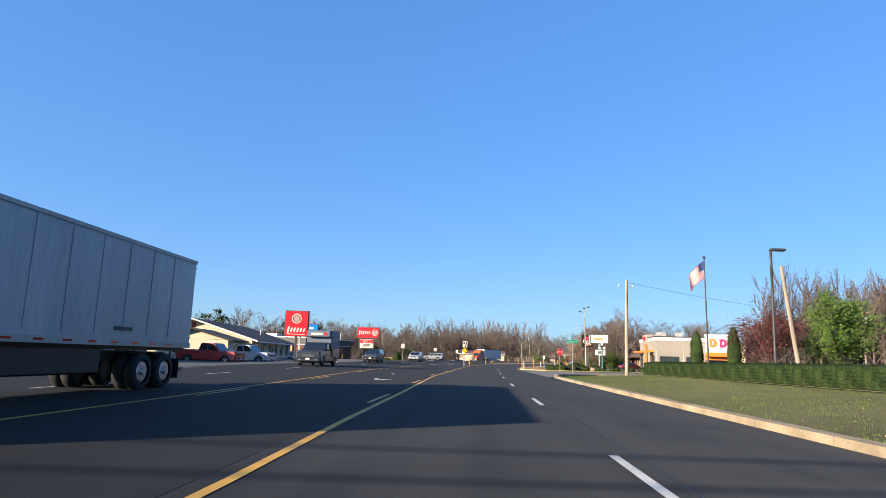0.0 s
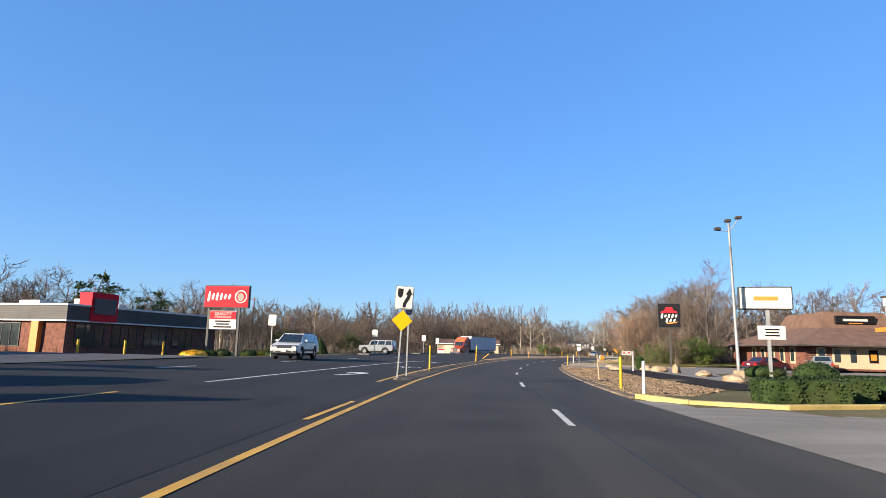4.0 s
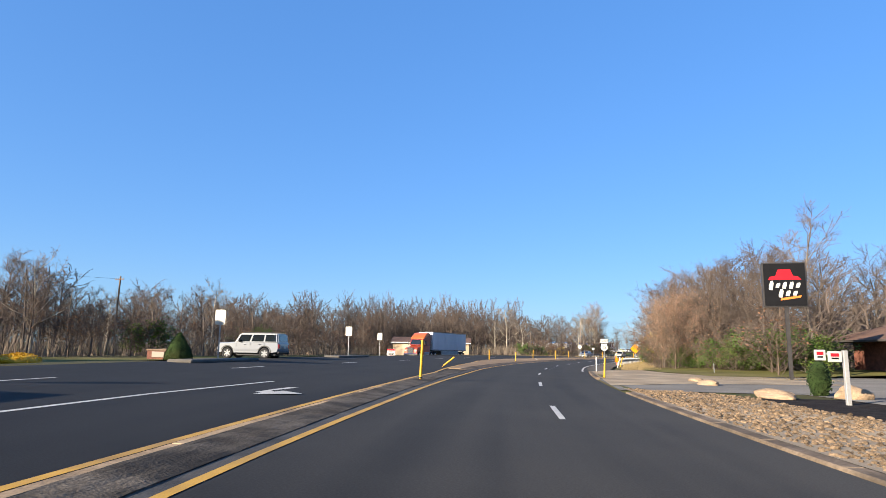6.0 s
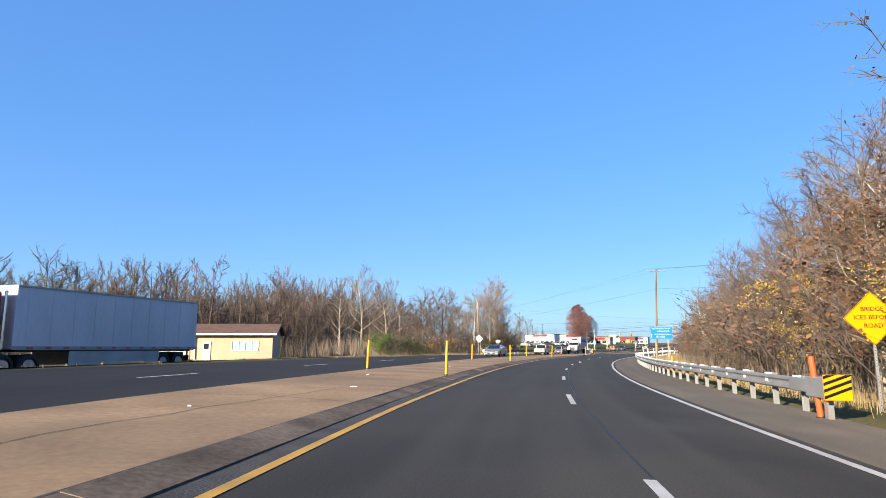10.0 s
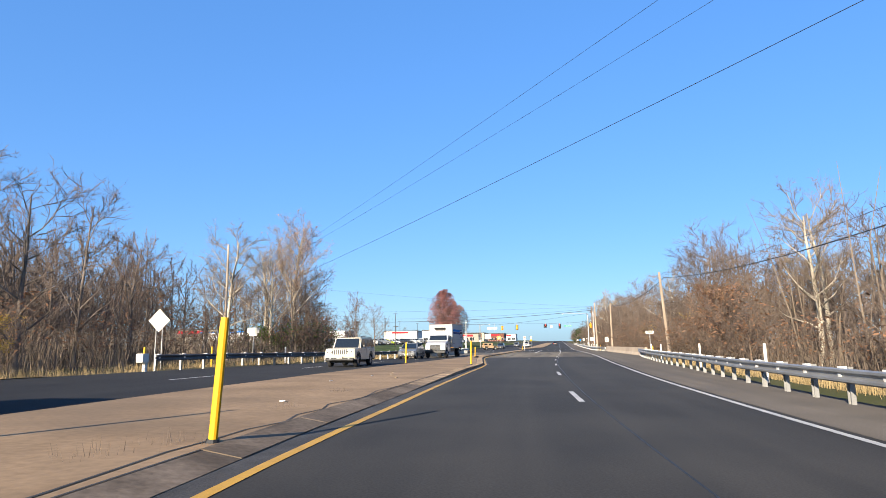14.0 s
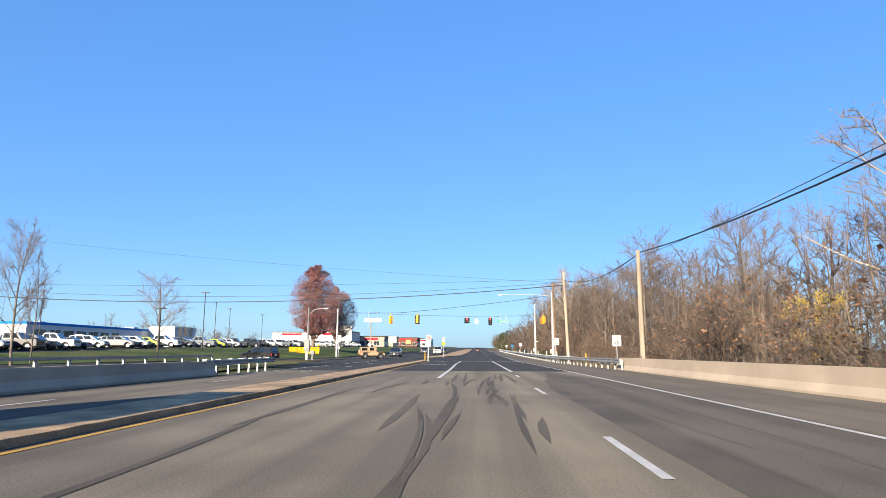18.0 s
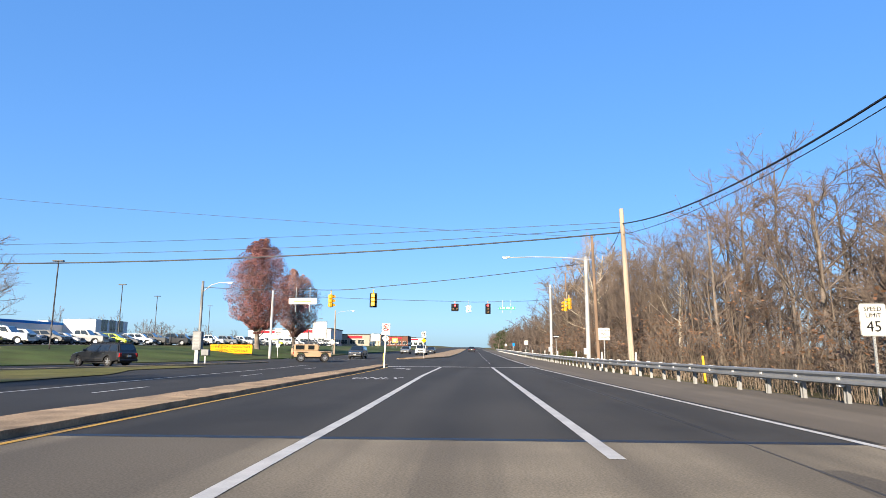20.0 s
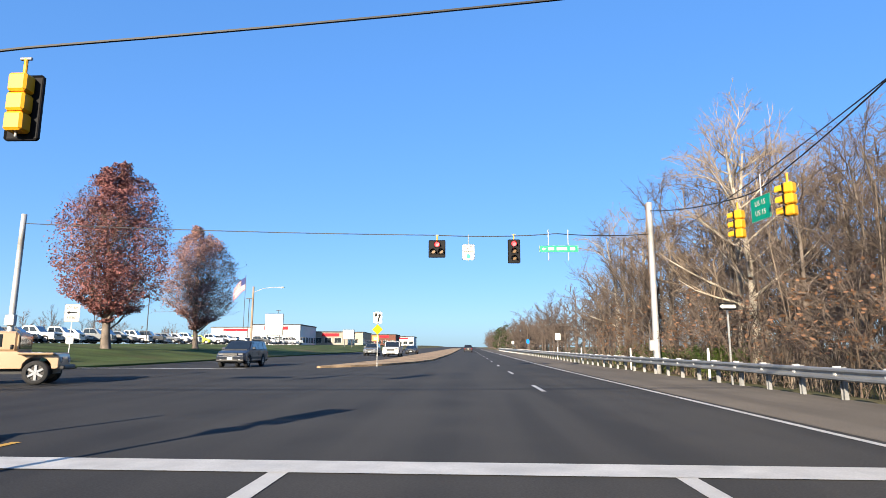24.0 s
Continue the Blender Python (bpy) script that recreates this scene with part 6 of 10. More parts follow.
for i, w in enumerate(("BRIDGE", "ICES BEFORE", "ROAD")):
    lettering(w, 0.15, M["sign_black"], pl, Matrix.Translation((0, -0.057, 2.42 - i * 0.2)))

# blue information sign
sg = thing("guide_sign", place(244.3, 9.3), "bright blue guide sign with white lettering on two wooden posts", "road sign")
pl = plate(sg, 2.42, 1.38, 3.1, "sign_blue", rim="sign_white", r=0.08)
for w, x_, z_ in (("US PENITENTIARY", 0, 3.56), ("LEWISBURG", 0.22, 3.26), ("TRUCK ENTRANCE", 0.16, 2.9), ("VISITORS", -0.12, 2.64)):
    lettering(w, 0.235, M["sign_white"], pl, Matrix.Translation((x_, -0.057, z_)))
for z_, rot in ((2.9, 0), (2.64, 90)):
    prism("arrow", pl, M["sign_white"], [(-0.03, -0.1), (0.03, -0.1), (0.03, 0.02), (0.09, 0.02), (0, 0.12), (-0.09, 0.02), (-0.03, 0.02)], 0.004, Matrix.Translation((-1.06, -0.056, z_)) @ pose(0, 0, 0, 0, -rot))
for x_ in (-0.66, 0.66):
    bx("post", sg, M["wood_pole"], 0.16, 0.12, 2.65, x_, 0.04, -0.15)

sg = thing("road_sign", place(303.7, 10.85), "small white rectangular sign with dark writing above the parapet", "road sign")
upost(sg, 2.6)
pl = plate(sg, 0.78, 0.3, 2.5, "sign_white", rim="sign_black")
bars(pl, 0.5, 0.2, 2.5, 2, "sign_black")
sg = thing("speed_limit_sign", place(355.9, 10.4), "white speed limit sign on a steel post", "road sign")
upost(sg, 2.3)
pl = plate(sg, 0.66, 0.82, 2.2, "sign_white", rim="sign_black")
for w, z_, sz in (("SPEED", 2.46, 0.16), ("LIMIT", 2.3, 0.16), ("45", 2.02, 0.38)):
    lettering(w, sz, M["sign_black"], pl, Matrix.Translation((0, -0.057, z_)))
sg = thing("lane_sign", place(381.4, 9.1), "white lane-control sign with black writing behind the guardrail", "road sign")
upost(sg, 2.7)
pl = plate(sg, 0.76, 0.8, 2.42, "sign_white", rim="sign_black")
for w, z_ in (("LEFT LANE", 2.64), ("MUST", 2.42), ("TURN LEFT", 2.2)):
    lettering(w, 0.15, M["sign_black"], pl, Matrix.Translation((0, -0.057, z_)))
# no U-turn sign on the median nose
sg = thing("no_u_turn_sign", place(385.3, -5.95, 0.14, 0, 2), "white no-U-turn sign with a red ring on a pale post", "road sign")
bx("post", sg, M["steel_pole"], 0.09, 0.05, 2.5, 0, 0, -0.1)
pl = plate(sg, 0.62, 0.62, 2.78, "sign_white", rim="sign_black")
bm = bmesh.new()
bmesh.ops.create_circle(bm, segments=32, radius=0.25)
inner_e = bm.edges[:]
ext = bmesh.ops.extrude_edge_only(bm, edges=inner_e)["geom"]
for v in ext:
    if isinstance(v, bmesh.types.BMVert):
        v.co *= 0.8
bmesh.ops.transform(bm, matrix=Matrix.Translation((0, -0.057, 2.78)) @ pose(0, 0, 0, 90), verts=bm.verts)
part("ring", bm, M["sign_red"], pl)
prism("u_arrow", pl, M["sign_black"], [(0.06, -0.15), (0.11, -0.15), (0.11, 0.05), (0.07, 0.13), (0.0, 0.15), (-0.07, 0.13), (-0.11, 0.05), (-0.11, -0.02), (-0.17, -0.02), (-0.085, -0.14), (0.0, -0.02), (-0.06, -0.02), (-0.06, 0.04), (-0.03, 0.09), (0.03, 0.09), (0.06, 0.04)], 0.003, Matrix.Translation((0, -0.056, 2.78)))
prism("slash", pl, M["sign_red"], [(-0.18, 0.14), (-0.14, 0.18), (0.18, -0.14), (0.14, -0.18)], 0.003, Matrix.Translation((0, -0.061, 2.78)))
plate(sg, 0.62, 0.2, 2.35, "sign_white", "blank_plate", r=0.02)
plate(sg, 0.4, 0.4, 2.0, "sign_back", "rear_diamond", "diamond", y=0.05)
sg = thing("divider_sign", place(424, -6.1, 0.1), "traffic divider sign with a yellow diamond on the far median", "road sign")
upost(sg, 3.0)
pl = plate(sg, 0.62, 0.78, 3.15, "sign_white", rim="sign_black")
prism("arrow_symbol", pl, M["sign_black"], [(-0.02, -0.3), (0.06, -0.3), (0.12, -0.05), (0.19, 0.1), (0.23, 0.1), (0.14, 0.3), (0.02, 0.1), (0.07, 0.1), (0.03, -0.05)], 0.004, Matrix.Translation((0, -0.055, 3.15)))
prism("island_symbol", pl, M["sign_black"], [(-0.2, 0.28), (-0.05, 0.28), (-0.05, 0.12), (-0.12, 0.02), (-0.2, 0.12)], 0.004, Matrix.Translation((0, -0.055, 3.15)))
plate(sg, 0.5, 0.5, 2.35, "sign_yellow", "diamond_plate", "diamond")
sg = thing("one_way_sign", place(404.3, 9.0), "small black one-way sign with a white arrow on a steel post", "road sign")
upost(sg, 2.75)
pl = plate(sg, 0.62, 0.24, 2.68, "sign_black", r=0.02)
prism("arrow", pl, M["sign_white"], [(-0.28, 0), (-0.16, 0.09), (-0.16, 0.06), (0.27, 0.06), (0.27, -0.06), (-0.16, -0.06), (-0.16, -0.09)], 0.004, Matrix.Translation((0, -0.056, 2.68)))
sg = thing("entrance_sign", place(420.4, -24.9), "white entrance sign with a black arrow on a pale post", "sign")
upost(sg, 3.1, "steel_pole")
pl = plate(sg, 1.0, 1.1, 3.3, "sign_white", rim="sign_black")
lettering("ENTER", 0.26, M["sign_black"], pl, Matrix.Translation((0, -0.057, 3.65)))
lettering("HERE", 0.26, M["sign_black"], pl, Matrix.Translation((0, -0.057, 2.98)))
prism("arrow", pl, M["sign_black"], [(-0.36, 0), (-0.16, 0.12), (-0.16, 0.04), (0.34, 0.04), (0.34, -0.04), (-0.16, -0.04), (-0.16, -0.12)], 0.004, Matrix.Translation((0, -0.056, 3.32)))
plate(sg, 0.5, 0.45, 1.6, "sign_white", "small_plate")
for s, d, w, h, z_, mt in ((452, 10, 0.6, 0.75, 2.6, "sign_white"), (486, 10, 0.5, 0.7, 2.3, "sign_blue"), (448, -24, 0.7, 0.7, 2.4, "sign_back"), (520, 10, 0.6, 0.6, 2.3, "sign_white")):
    sg = thing("road_sign", place(s, d), "small distant road sign on a steel post", "road sign")
    upost(sg, z_)
    plate(sg, w, h, z_ - 0.1, mt, shape="diamond" if mt == "sign_back" else "rect")


# ---- poles, lamps, wires ----
def pole(s, d, h, mat="wood_pole", r=0.15, lean=0.0, label="tall weathered wooden utility pole", arms=(), turn=0.0, taper=0.72, cat="utility pole", name="utility_pole"):
    ob = thing(name, place(s, d, 0, turn, lean), label, cat)
    bm = bmesh.new()
    n = 6
    for i in range(n):
        tube(bm, (0, 0, -0.3 + (h + 0.3) * i / n), (0, 0, -0.3 + (h + 0.3) * (i + 1) / n), r * (1 - (1 - taper) * i / n), r * (1 - (1 - taper) * (i + 1) / n), 14, i in (0, n - 1))
    bmesh.ops.remove_doubles(bm, verts=bm.verts, dist=0.001)
    part("shaft", bm, M[mat], ob, smooth=True)
    for z_, w in arms:
        bx("crossarm", ob, M["wood_dark"], w, 0.1, 0.12, 0, -r * 0.8, z_)
        for k in (-0.45, -0.2, 0.2, 0.45):
            tb("insulator", ob, M["steel_dull"], (w * k, -r * 0.8, z_ + 0.12), (w * k, -r * 0.8, z_ + 0.26), 0.035, 0.025)
    return ob


def lamp_arm(ob, h, reach, side=-1, rise=0.5):
    """A street lamp on a curved bracket."""
    bm = bmesh.new()
    pts = [Vector((0, 0, h - 0.9)), Vector((side * reach * 0.35, 0, h - 0.9 + rise * 0.75)), Vector((side * reach * 0.7, 0, h - 0.9 + rise)), Vector((side * reach, 0, h - 0.9 + rise))]
    for p, q in zip(pts, pts[1:]):
        tube(bm, p, q, 0.035, 0.035, 8)
    part("bracket", bm, M["steel_pole"], ob)
    bm = bmesh.new()
    box(bm, 0.62, 0.24, 0.12, side * (reach + 0.25), 0, h - 0.95 + rise, 0.04)
    part("luminaire", bm, M["sign_back"], ob)
    bm = bmesh.new()
    bmesh.ops.create_uvsphere(bm, u_segments=12, v_segments=6, radius=0.11)
    for v in bm.verts:
        v.co = Vector((v.co.x * 1.8, v.co.y, v.co.z * 0.6)) + Vector((side * (reach + 0.3), 0, h - 0.96 + rise))
    part("lens", bm, M["globe"], ob, smooth=True)


up1 = pole(57.9, 13.2, 8.9, r=0.17, lean=1.0, label="pale wooden utility pole at the corner of the lawn")
bx("bracket", up1, M["steel_dull"], 1.3, 0.05, 0.05, -0.1, 0, 8.3)
for x_ in (-0.7, 0.55):
    tb("insulator", up1, M["globe"], (x_, 0, 8.3), (x_, 0, 8.45), 0.07, 0.05)
pole(43.5, 21.5, 7.8, r=0.15, lean=-6, label="leaning pale wooden pole behind the hedge")
lp = pole(37.1, 17.0, 7.7, "dark_steel", 0.08, 1, "dark steel car-park lamp pole with a flat head", name="lamp_post", cat="lamp post", taper=0.9)
bx("luminaire", lp, M["dark_steel"], 0.85, 0.35, 0.14, 0.4, 0, 7.65, 0.03)
lp = pole(110.8, 15.7, 10.4, "steel_dull", 0.12, -1, "tall tapered steel lamp post with three flood heads", name="lamp_post", cat="lamp post", taper=0.6)
for x_, z_ in ((-0.75, 9.9), (-0.05, 10.45), (0.65, 10.65)):
    tb("arm", lp, M["steel_dull"], (0, 0, 9.8), (x_, 0, z_), 0.03)
    bx("flood_head", lp, M["dark_steel"], 0.42, 0.3, 0.2, x_, 0, z_, 0.04)
bx("base", lp, M["concrete"], 0.6, 0.6, 0.7, 0, 0, -0.2, 0.06)
lp = pole(90.5, 16.2, 3.5, "teal", 0.07, 0, "teal ornamental lamp post with white globes", name="lamp_post", cat="lamp post", taper=0.8)
tb("base", lp, M["teal"], (0, 0, -0.1), (0, 0, 0.7), 0.16, 0.11)
for x_, z_ in ((0, 3.85), (-0.33, 3.35), (0.33, 3.35)):
    bm = bmesh.new()
    bmesh.ops.create_uvsphere(bm, u_segments=16, v_segments=10, radius=0.19)
    bmesh.ops.translate(bm, verts=bm.verts, vec=(x_, 0, z_))
    part("globe", bm, M["globe"], lp, smooth=True)
    tb("arm", lp, M["teal"], (0, 0, 3.0), (x_, 0, z_ - 0.15), 0.03)
pole(250.2, 8.75, 10.9, "wood_dark", 0.13, 2.4, "tall dark wooden power pole with a crossarm", ((10.55, 2.1),))
pole(301.6, 12.3, 8.3, r=0.15, lean=-3.5, label="leaning pale wooden pole at the edge of the wood")
pole(350.6, 10.9, 8.2, r=0.17, lean=0, label="pale wooden pole beside the end of the parapet")
pole(378.2, 10.05, 10.2, r=0.18, lean=-1.5, label="tall pale wooden pole carrying black cables")
pb = pole(386.6, 9.75, 10.0, r=0.14, lean=-1.2, label="brown wooden pole behind the guardrail", mat="wood_dark")
pc = pole(393.3, 10.25, 9.15, "steel_pole", 0.2, 0, "thick galvanised signal pole with a capped top", name="signal_pole", cat="signal pole", taper=0.8)
tb("cap", pc, M["steel_dull"], (0, 0, 9.25), (0, 0, 9.45), 0.19, 0.12)
bx("control_box", pc, M["steel_pole"], 0.3, 0.22, 0.55, -0.25, 0, 1.1, 0.02)
pd = pole(416.0, 10.0, 9.3, "steel_pole", 0.18, 0, "thick galvanised signal pole across the junction", name="signal_pole", cat="signal pole", taper=0.8)
bx("control_box", pd, M["steel_pole"], 0.3, 0.22, 0.55, -0.22, 0, 1.2, 0.02)
pole(430, 14.0, 12.9, "wood_dark", 0.15, 0, "dark wooden pole in front of the wood")
pl_ = pole(413.6, -23.7, 8.2, "steel_pole", 0.17, 0.4, "galvanised signal pole at the cross street", name="signal_pole", cat="signal pole", taper=0.8)
bx("control_box", pl_, M["steel_pole"], 0.5, 0.25, 0.55, 0.1, -0.2, 2.3, 0.02)
M["pole_grey"] = material("dark_galvanised_pole", (0.16, 0.164, 0.164), 0.6, 0.3, var=0.15, scale=1, fine=25, bump=0.05)
ll = pole(392.1, -22.8, 7.1, "pole_grey", 0.13, 0, "grey signal pole with a street lamp on a bracket", name="signal_pole", cat="signal pole", taper=0.85)
lamp_arm(ll, 7.0, 2.1, 1, 0.85)
M["cabinet_grey"] = material("weathered_grey_paint", (0.16, 0.164, 0.164), 0.65, 0.1, var=0.15, scale=2, fine=30, bump=0.05, dirt=(0.112, 0.104, 0.096), dirt_amt=0.4)
cab = thing("control_cabinet", place(391.8, -22.67), "tall grey steel traffic control cabinet with a smaller box beside it", "cabinet")
bx("body", cab, M["cabinet_grey"], 0.75, 0.5, 1.55, -0.1, 0, 1.2, 0.03)
bx("door", cab, M["cabinet_grey"], 0.62, 0.03, 1.35, -0.1, -0.26, 1.3, 0.01)
for i in range(9):
    bx("louvre", cab, M["steel_dull"], 0.5, 0.02, 0.03, -0.1, -0.28, 1.45 + i * 0.12)
bx("pedestal", cab, M["steel_dull"], 0.3, 0.3, 1.3, -0.1, 0, -0.1)
bx("side_box", cab, M["cabinet_grey"], 0.62, 0.4, 0.5, 0.62, 0.05, 0.75, 0.02)
bx("foot", cab, M["steel_dull"], 0.12, 0.12, 0.85, 0.62, 0.05, -0.1)
lr = pole(452, -24.5, 8.0, "wood_pole", 0.15, 0, "wooden pole with a street lamp beyond the junction", cat="lamp post", name="lamp_post")
lamp_arm(lr, 8.2, 3.0, 1, 0.6)
lamp_arm(pb, 9.05, 6.3, -1, 0.35)
for s, d, h in ((398, -40, 8.6), (372, -33, 5.6), (430, -52, 9), (452, -58, 9), (480, -60, 9), (500, -42, 9), (520, -62, 9), (545, -50, 9), (405, -70, 9), (470, -46, 8.5)):
    lp = pole(s, d, h, "dark_steel", 0.07, 0, "slim dark lamp pole on the car lot", name="lamp_post", cat="lamp post", taper=0.8)
    bx("luminaire", lp, M["dark_steel"], 1.1, 0.32, 0.12, 0, 0, h - 0.05, 0.02)


def cable(pts, r=0.02, sag=0.0, label="thin black overhead cable", n=14):
    """A hanging cable through points (s, d, z)."""
    run = []
    for a_, b_ in zip(pts, pts[1:]):
        pa_, pb_ = Vector((*plan(*a_[:2]), a_[2])), Vector((*plan(*b_[:2]), b_[2]))
        run += [pa_.lerp(pb_, i / n) - Vector((0, 0, 4 * sag * (i / n) * (1 - i / n))) for i in range(n)]
    run.append(pb_)
    vs, fs = [], []
    for i, p in enumerate(run):
        t_ = (run[min(i + 1, len(run) - 1)] - run[max(i - 1, 0)]).normalized()
        u = t_.cross(Vector((0, 0, 1))).normalized()
        v = u.cross(t_)
        vs += [p + (u * math.cos(k * 1.2566) + v * math.sin(k * 1.2566)) * r for k in range(5)]
        if i:
            fs += [(5 * i - 5 + k, 5 * i - 5 + (k + 1) % 5, 5 * i + (k + 1) % 5, 5 * i + k) for k in range(5)]
    tagged(meshed("cable", vs, fs, M["cable"]), label, "cable")


cable([(301.6, 12.2, 7.4), (350.7, 11.1, 7.9), (378.5, 9.8, 9.2)], 0.036, 0.9)
cable([(301.6, 12.2, 7.9), (350.7, 11.1, 7.6), (378.5, 9.8, 8.5)], 0.016, 0.7)
cable([(262, 15.5, 6.0), (301.6, 12.2, 7.4)], 0.03, 0.6)
cable([(262, 15.5, 6.8), (301.6, 12.2, 7.9)], 0.014, 0.6)
cable([(378.2, 9.9, 8.6), (380, -60, 7.75)], 0.045, 1.3, "thick black cable crossing over the road")
cable([(378.2, 9.9, 8.95), (380.5, -60, 8.5)], 0.018, 1.2)
cable([(378.5, 9.8, 9.3), (400, -90, 12.0)], 0.015, 0.8)
cable([(378.5, 9.8, 9.0), (386.6, 9.9, 8.8), (430, 14.0, 9.4), (520, 14, 9.4)], 0.02, 0.8)
for z0, dd in ((10.75, -0.9), (10.75, 0.9)):
    cable([(250.2, 9.2 + dd, z0), (236, 60, 13.5)], 0.009, 0.8)
cable([(250.2, 9.3, 8.3), (330, -54, 6.4)], 0.009, 0.6)
for z0, dd, z1 in ((10.75, -0.9, 8.2), (10.75, 0.9, 8.6)):
    cable([(250.2, 9.2 + dd, z0), (330, -54, z1)], 0.006, 0.7)
cable([(250.2, 9.3, 8.3), (236, 60, 10)], 0.009, 0.8)

cable([(386.4, 9.7, 9.8), (392, -60, 16.4)], 0.014, 0.5)
pole(-11, -44, 9.7, label="weathered wooden pole behind the forecourts")
pole(-7, 9.5, 9.5, label="weathered wooden pole on the lawn")
cable([(-11, -44, 9.5), (-7, 9.5, 9.2)], 0.05, 0.4)
cable([(-11, -44, 8.4), (-7, 9.5, 8.3)], 0.05, 0.5)
cable([(57.9, 13.2, 8.6), (112, 60, 10.0)], 0.014, 0.7)
tp = pole(112, 60, 11.5, label="wooden pole with transformers behind the restaurant", arms=((10.6, 2.2),))
for x_ in (-0.55, 0.5):
    tb("transformer", tp, M["steel_dull"], (x_, -0.2, 8.9), (x_, -0.2, 9.9), 0.26, 0.24, 14)
pole(118, 70, 11.0, label="wooden pole with a crossarm on the rise", arms=((10.3, 2.2),))
cable([(230, -46, 6.2), (262, -30, 6.0), (318, -27, 6.6)], 0.014, 0.4)
pole(262, -30, 6.4, r=0.13, label="slim wooden pole among the bare trees")
pole(290.6, -26.7, 10.5, r=0.12, label="slim pale wooden pole beside the far guardrail")
# span wires of the signals
cable([(393.3, 10.2, 8.8), (392.4, -8.0, 6.62), (392.2, -13.3, 6.4), (392.1, -22.7, 6.6)], 0.028, 0.12, "black span wire carrying the signals", 8)
cable([(416.0, 10.0, 7.6), (413.4, 4.5, 7.15), (413.4, -1.6, 7.1), (413.6, -23.6, 7.9)], 0.024, 0.1, "black span wire carrying the signals", 8)
cable([(416.0, 10.0, 8.9), (405.6, 10.2, 7.0), (401.5, 10.0, 6.95), (393.3, 10.2, 8.6)], 0.024, 0.15, "black span wire carrying the signals", 8)


def signal(s, d, top, turn, front="red", heads=3, board=True, dog=False):
    """A hanging traffic signal; its face looks at -y before the turn."""
    h = 0.36 * heads if not dog else 0.36 * 2
    x, y = plan(s, d)
    m = pose(x, y, top, 0, 0, -math.degrees(float(np.interp(s, SS, AHD))) - turn)
    ob = thing("traffic_signal", m, "yellow hanging traffic signal with a black backboard" if board else "yellow hanging traffic signal", "traffic signal", "traffic signals")
    tb("hanger", ob, M["signal_yellow"], (0, 0, -0.05), (0, 0, 0.3), 0.035)
    tb("clamp", ob, M["steel_dull"], (-0.1, 0, 0.3), (0.1, 0, 0.3), 0.03)
    hz = -1.1 if not dog else -0.78
    if board:
        bx("backboard", ob, M["sign_black"], 0.62 if not dog else 0.86, 0.02, -hz + 0.12, 0, -0.1, hz - 0.1, 0.04)
    spots = [(0, -0.36 * i - 0.2) for i in range(heads)] if not dog else [(0, -0.2), (-0.2, -0.56), (0.2, -0.56)]
    for i, (x_, z_) in enumerate(spots):
        sec = bx("section", ob, M["signal_yellow"], 0.34, 0.28, 0.34, x_, 0.05, z_ - 0.17, 0.04)
        fr = bx("face", sec, M["sign_black"], 0.33, 0.03, 0.33, x_, -0.115, z_ - 0.165, 0.01)
        bm = bmesh.new()
        tube(bm, (x_, -0.135, z_), (x_, -0.155, z_), 0.125, 0.11, 18)
        part("lens", bm, M["red_lit"] if i == 0 and front == "red" else M["signal_dark"], sec)
        bm = bmesh.new()
        tube(bm, (x_, -0.13, z_), (x_, -0.36, z_ - 0.02), 0.15, 0.145, 18, False)
        bmesh.ops.delete(bm, geom=[v for v in bm.verts if v.co.z < z_ - 0.1], context="VERTS")
        bmesh.ops.solidify(bm, geom=bm.faces[:], thickness=0.006)
        part("visor", bm, M["sign_black"] if board else M["signal_yellow"], sec)
    tb("drain", ob, M["steel_dull"], (0, 0.05, hz - 0.08), (0, 0.05, hz + 0.05), 0.025)
    return ob


signal(392.4, -8.0, 6.1, 180, "none")
signal(392.2, -11.6, 6.0, 230, "none", board=False)
signal(413.4, -1.6, 6.8, 0, dog=True)
signal(413.3, 2.3, 6.8, 0)
signal(405.6, 10.2, 6.55, 140, "none", board=False)
signal(401.5, 9.99, 6.5, 140, "none", board=False)
sg = thing("hanging_sign", place(413.4, 0.0, 5.3), "white hanging yield-on-green sign with a green dot", "road sign")
pl = plate(sg, 0.62, 0.8, 0.75, "sign_white", rim="sign_black")
for w, z_ in (("LEFT TURN", 1.05), ("YIELD", 0.92), ("ON GREEN", 0.79)):
    lettering(w, 0.1, M["sign_black"], pl, Matrix.Translation((0, -0.057, z_)))
bm = bmesh.new()
tube(bm, (0, -0.05, 0.54), (0, -0.058, 0.54), 0.11, 0.11, 20)
part("dot", bm, M["green_dot"], pl)
tb("hanger", sg, M["steel_dull"], (0, 0, 0.3), (0, 0, 1.7), 0.02)
sg = thing("hanging_sign", place(412.9, 4.5, 5.5), "green hanging street name sign with white writing", "road sign")
pl = plate(sg, 1.95, 0.34, 0.62, "sign_green", rim="sign_white", r=0.03)
prism("arrow", pl, M["sign_white"], [(-0.85, 0), (-0.75, 0.08), (-0.75, 0.03), (-0.64, 0.03), (-0.64, -0.03), (-0.75, -0.03), (-0.75, -0.08)], 0.004, Matrix.Translation((0, -0.057, 0.62)))
for x_, w_ in ((-0.38, 0.3), (0.15, 0.5), (0.68, 0.24)):
    bx("writing_bar", pl, M["sign_white"], w_, 0.004, 0.15, x_, -0.056, 0.55)
for x_ in (-0.5, 0.48):
    tb("hanger", sg, M["steel_pole"], (x_, 0.02, 0.05), (x_, 0.02, 1.6), 0.025)
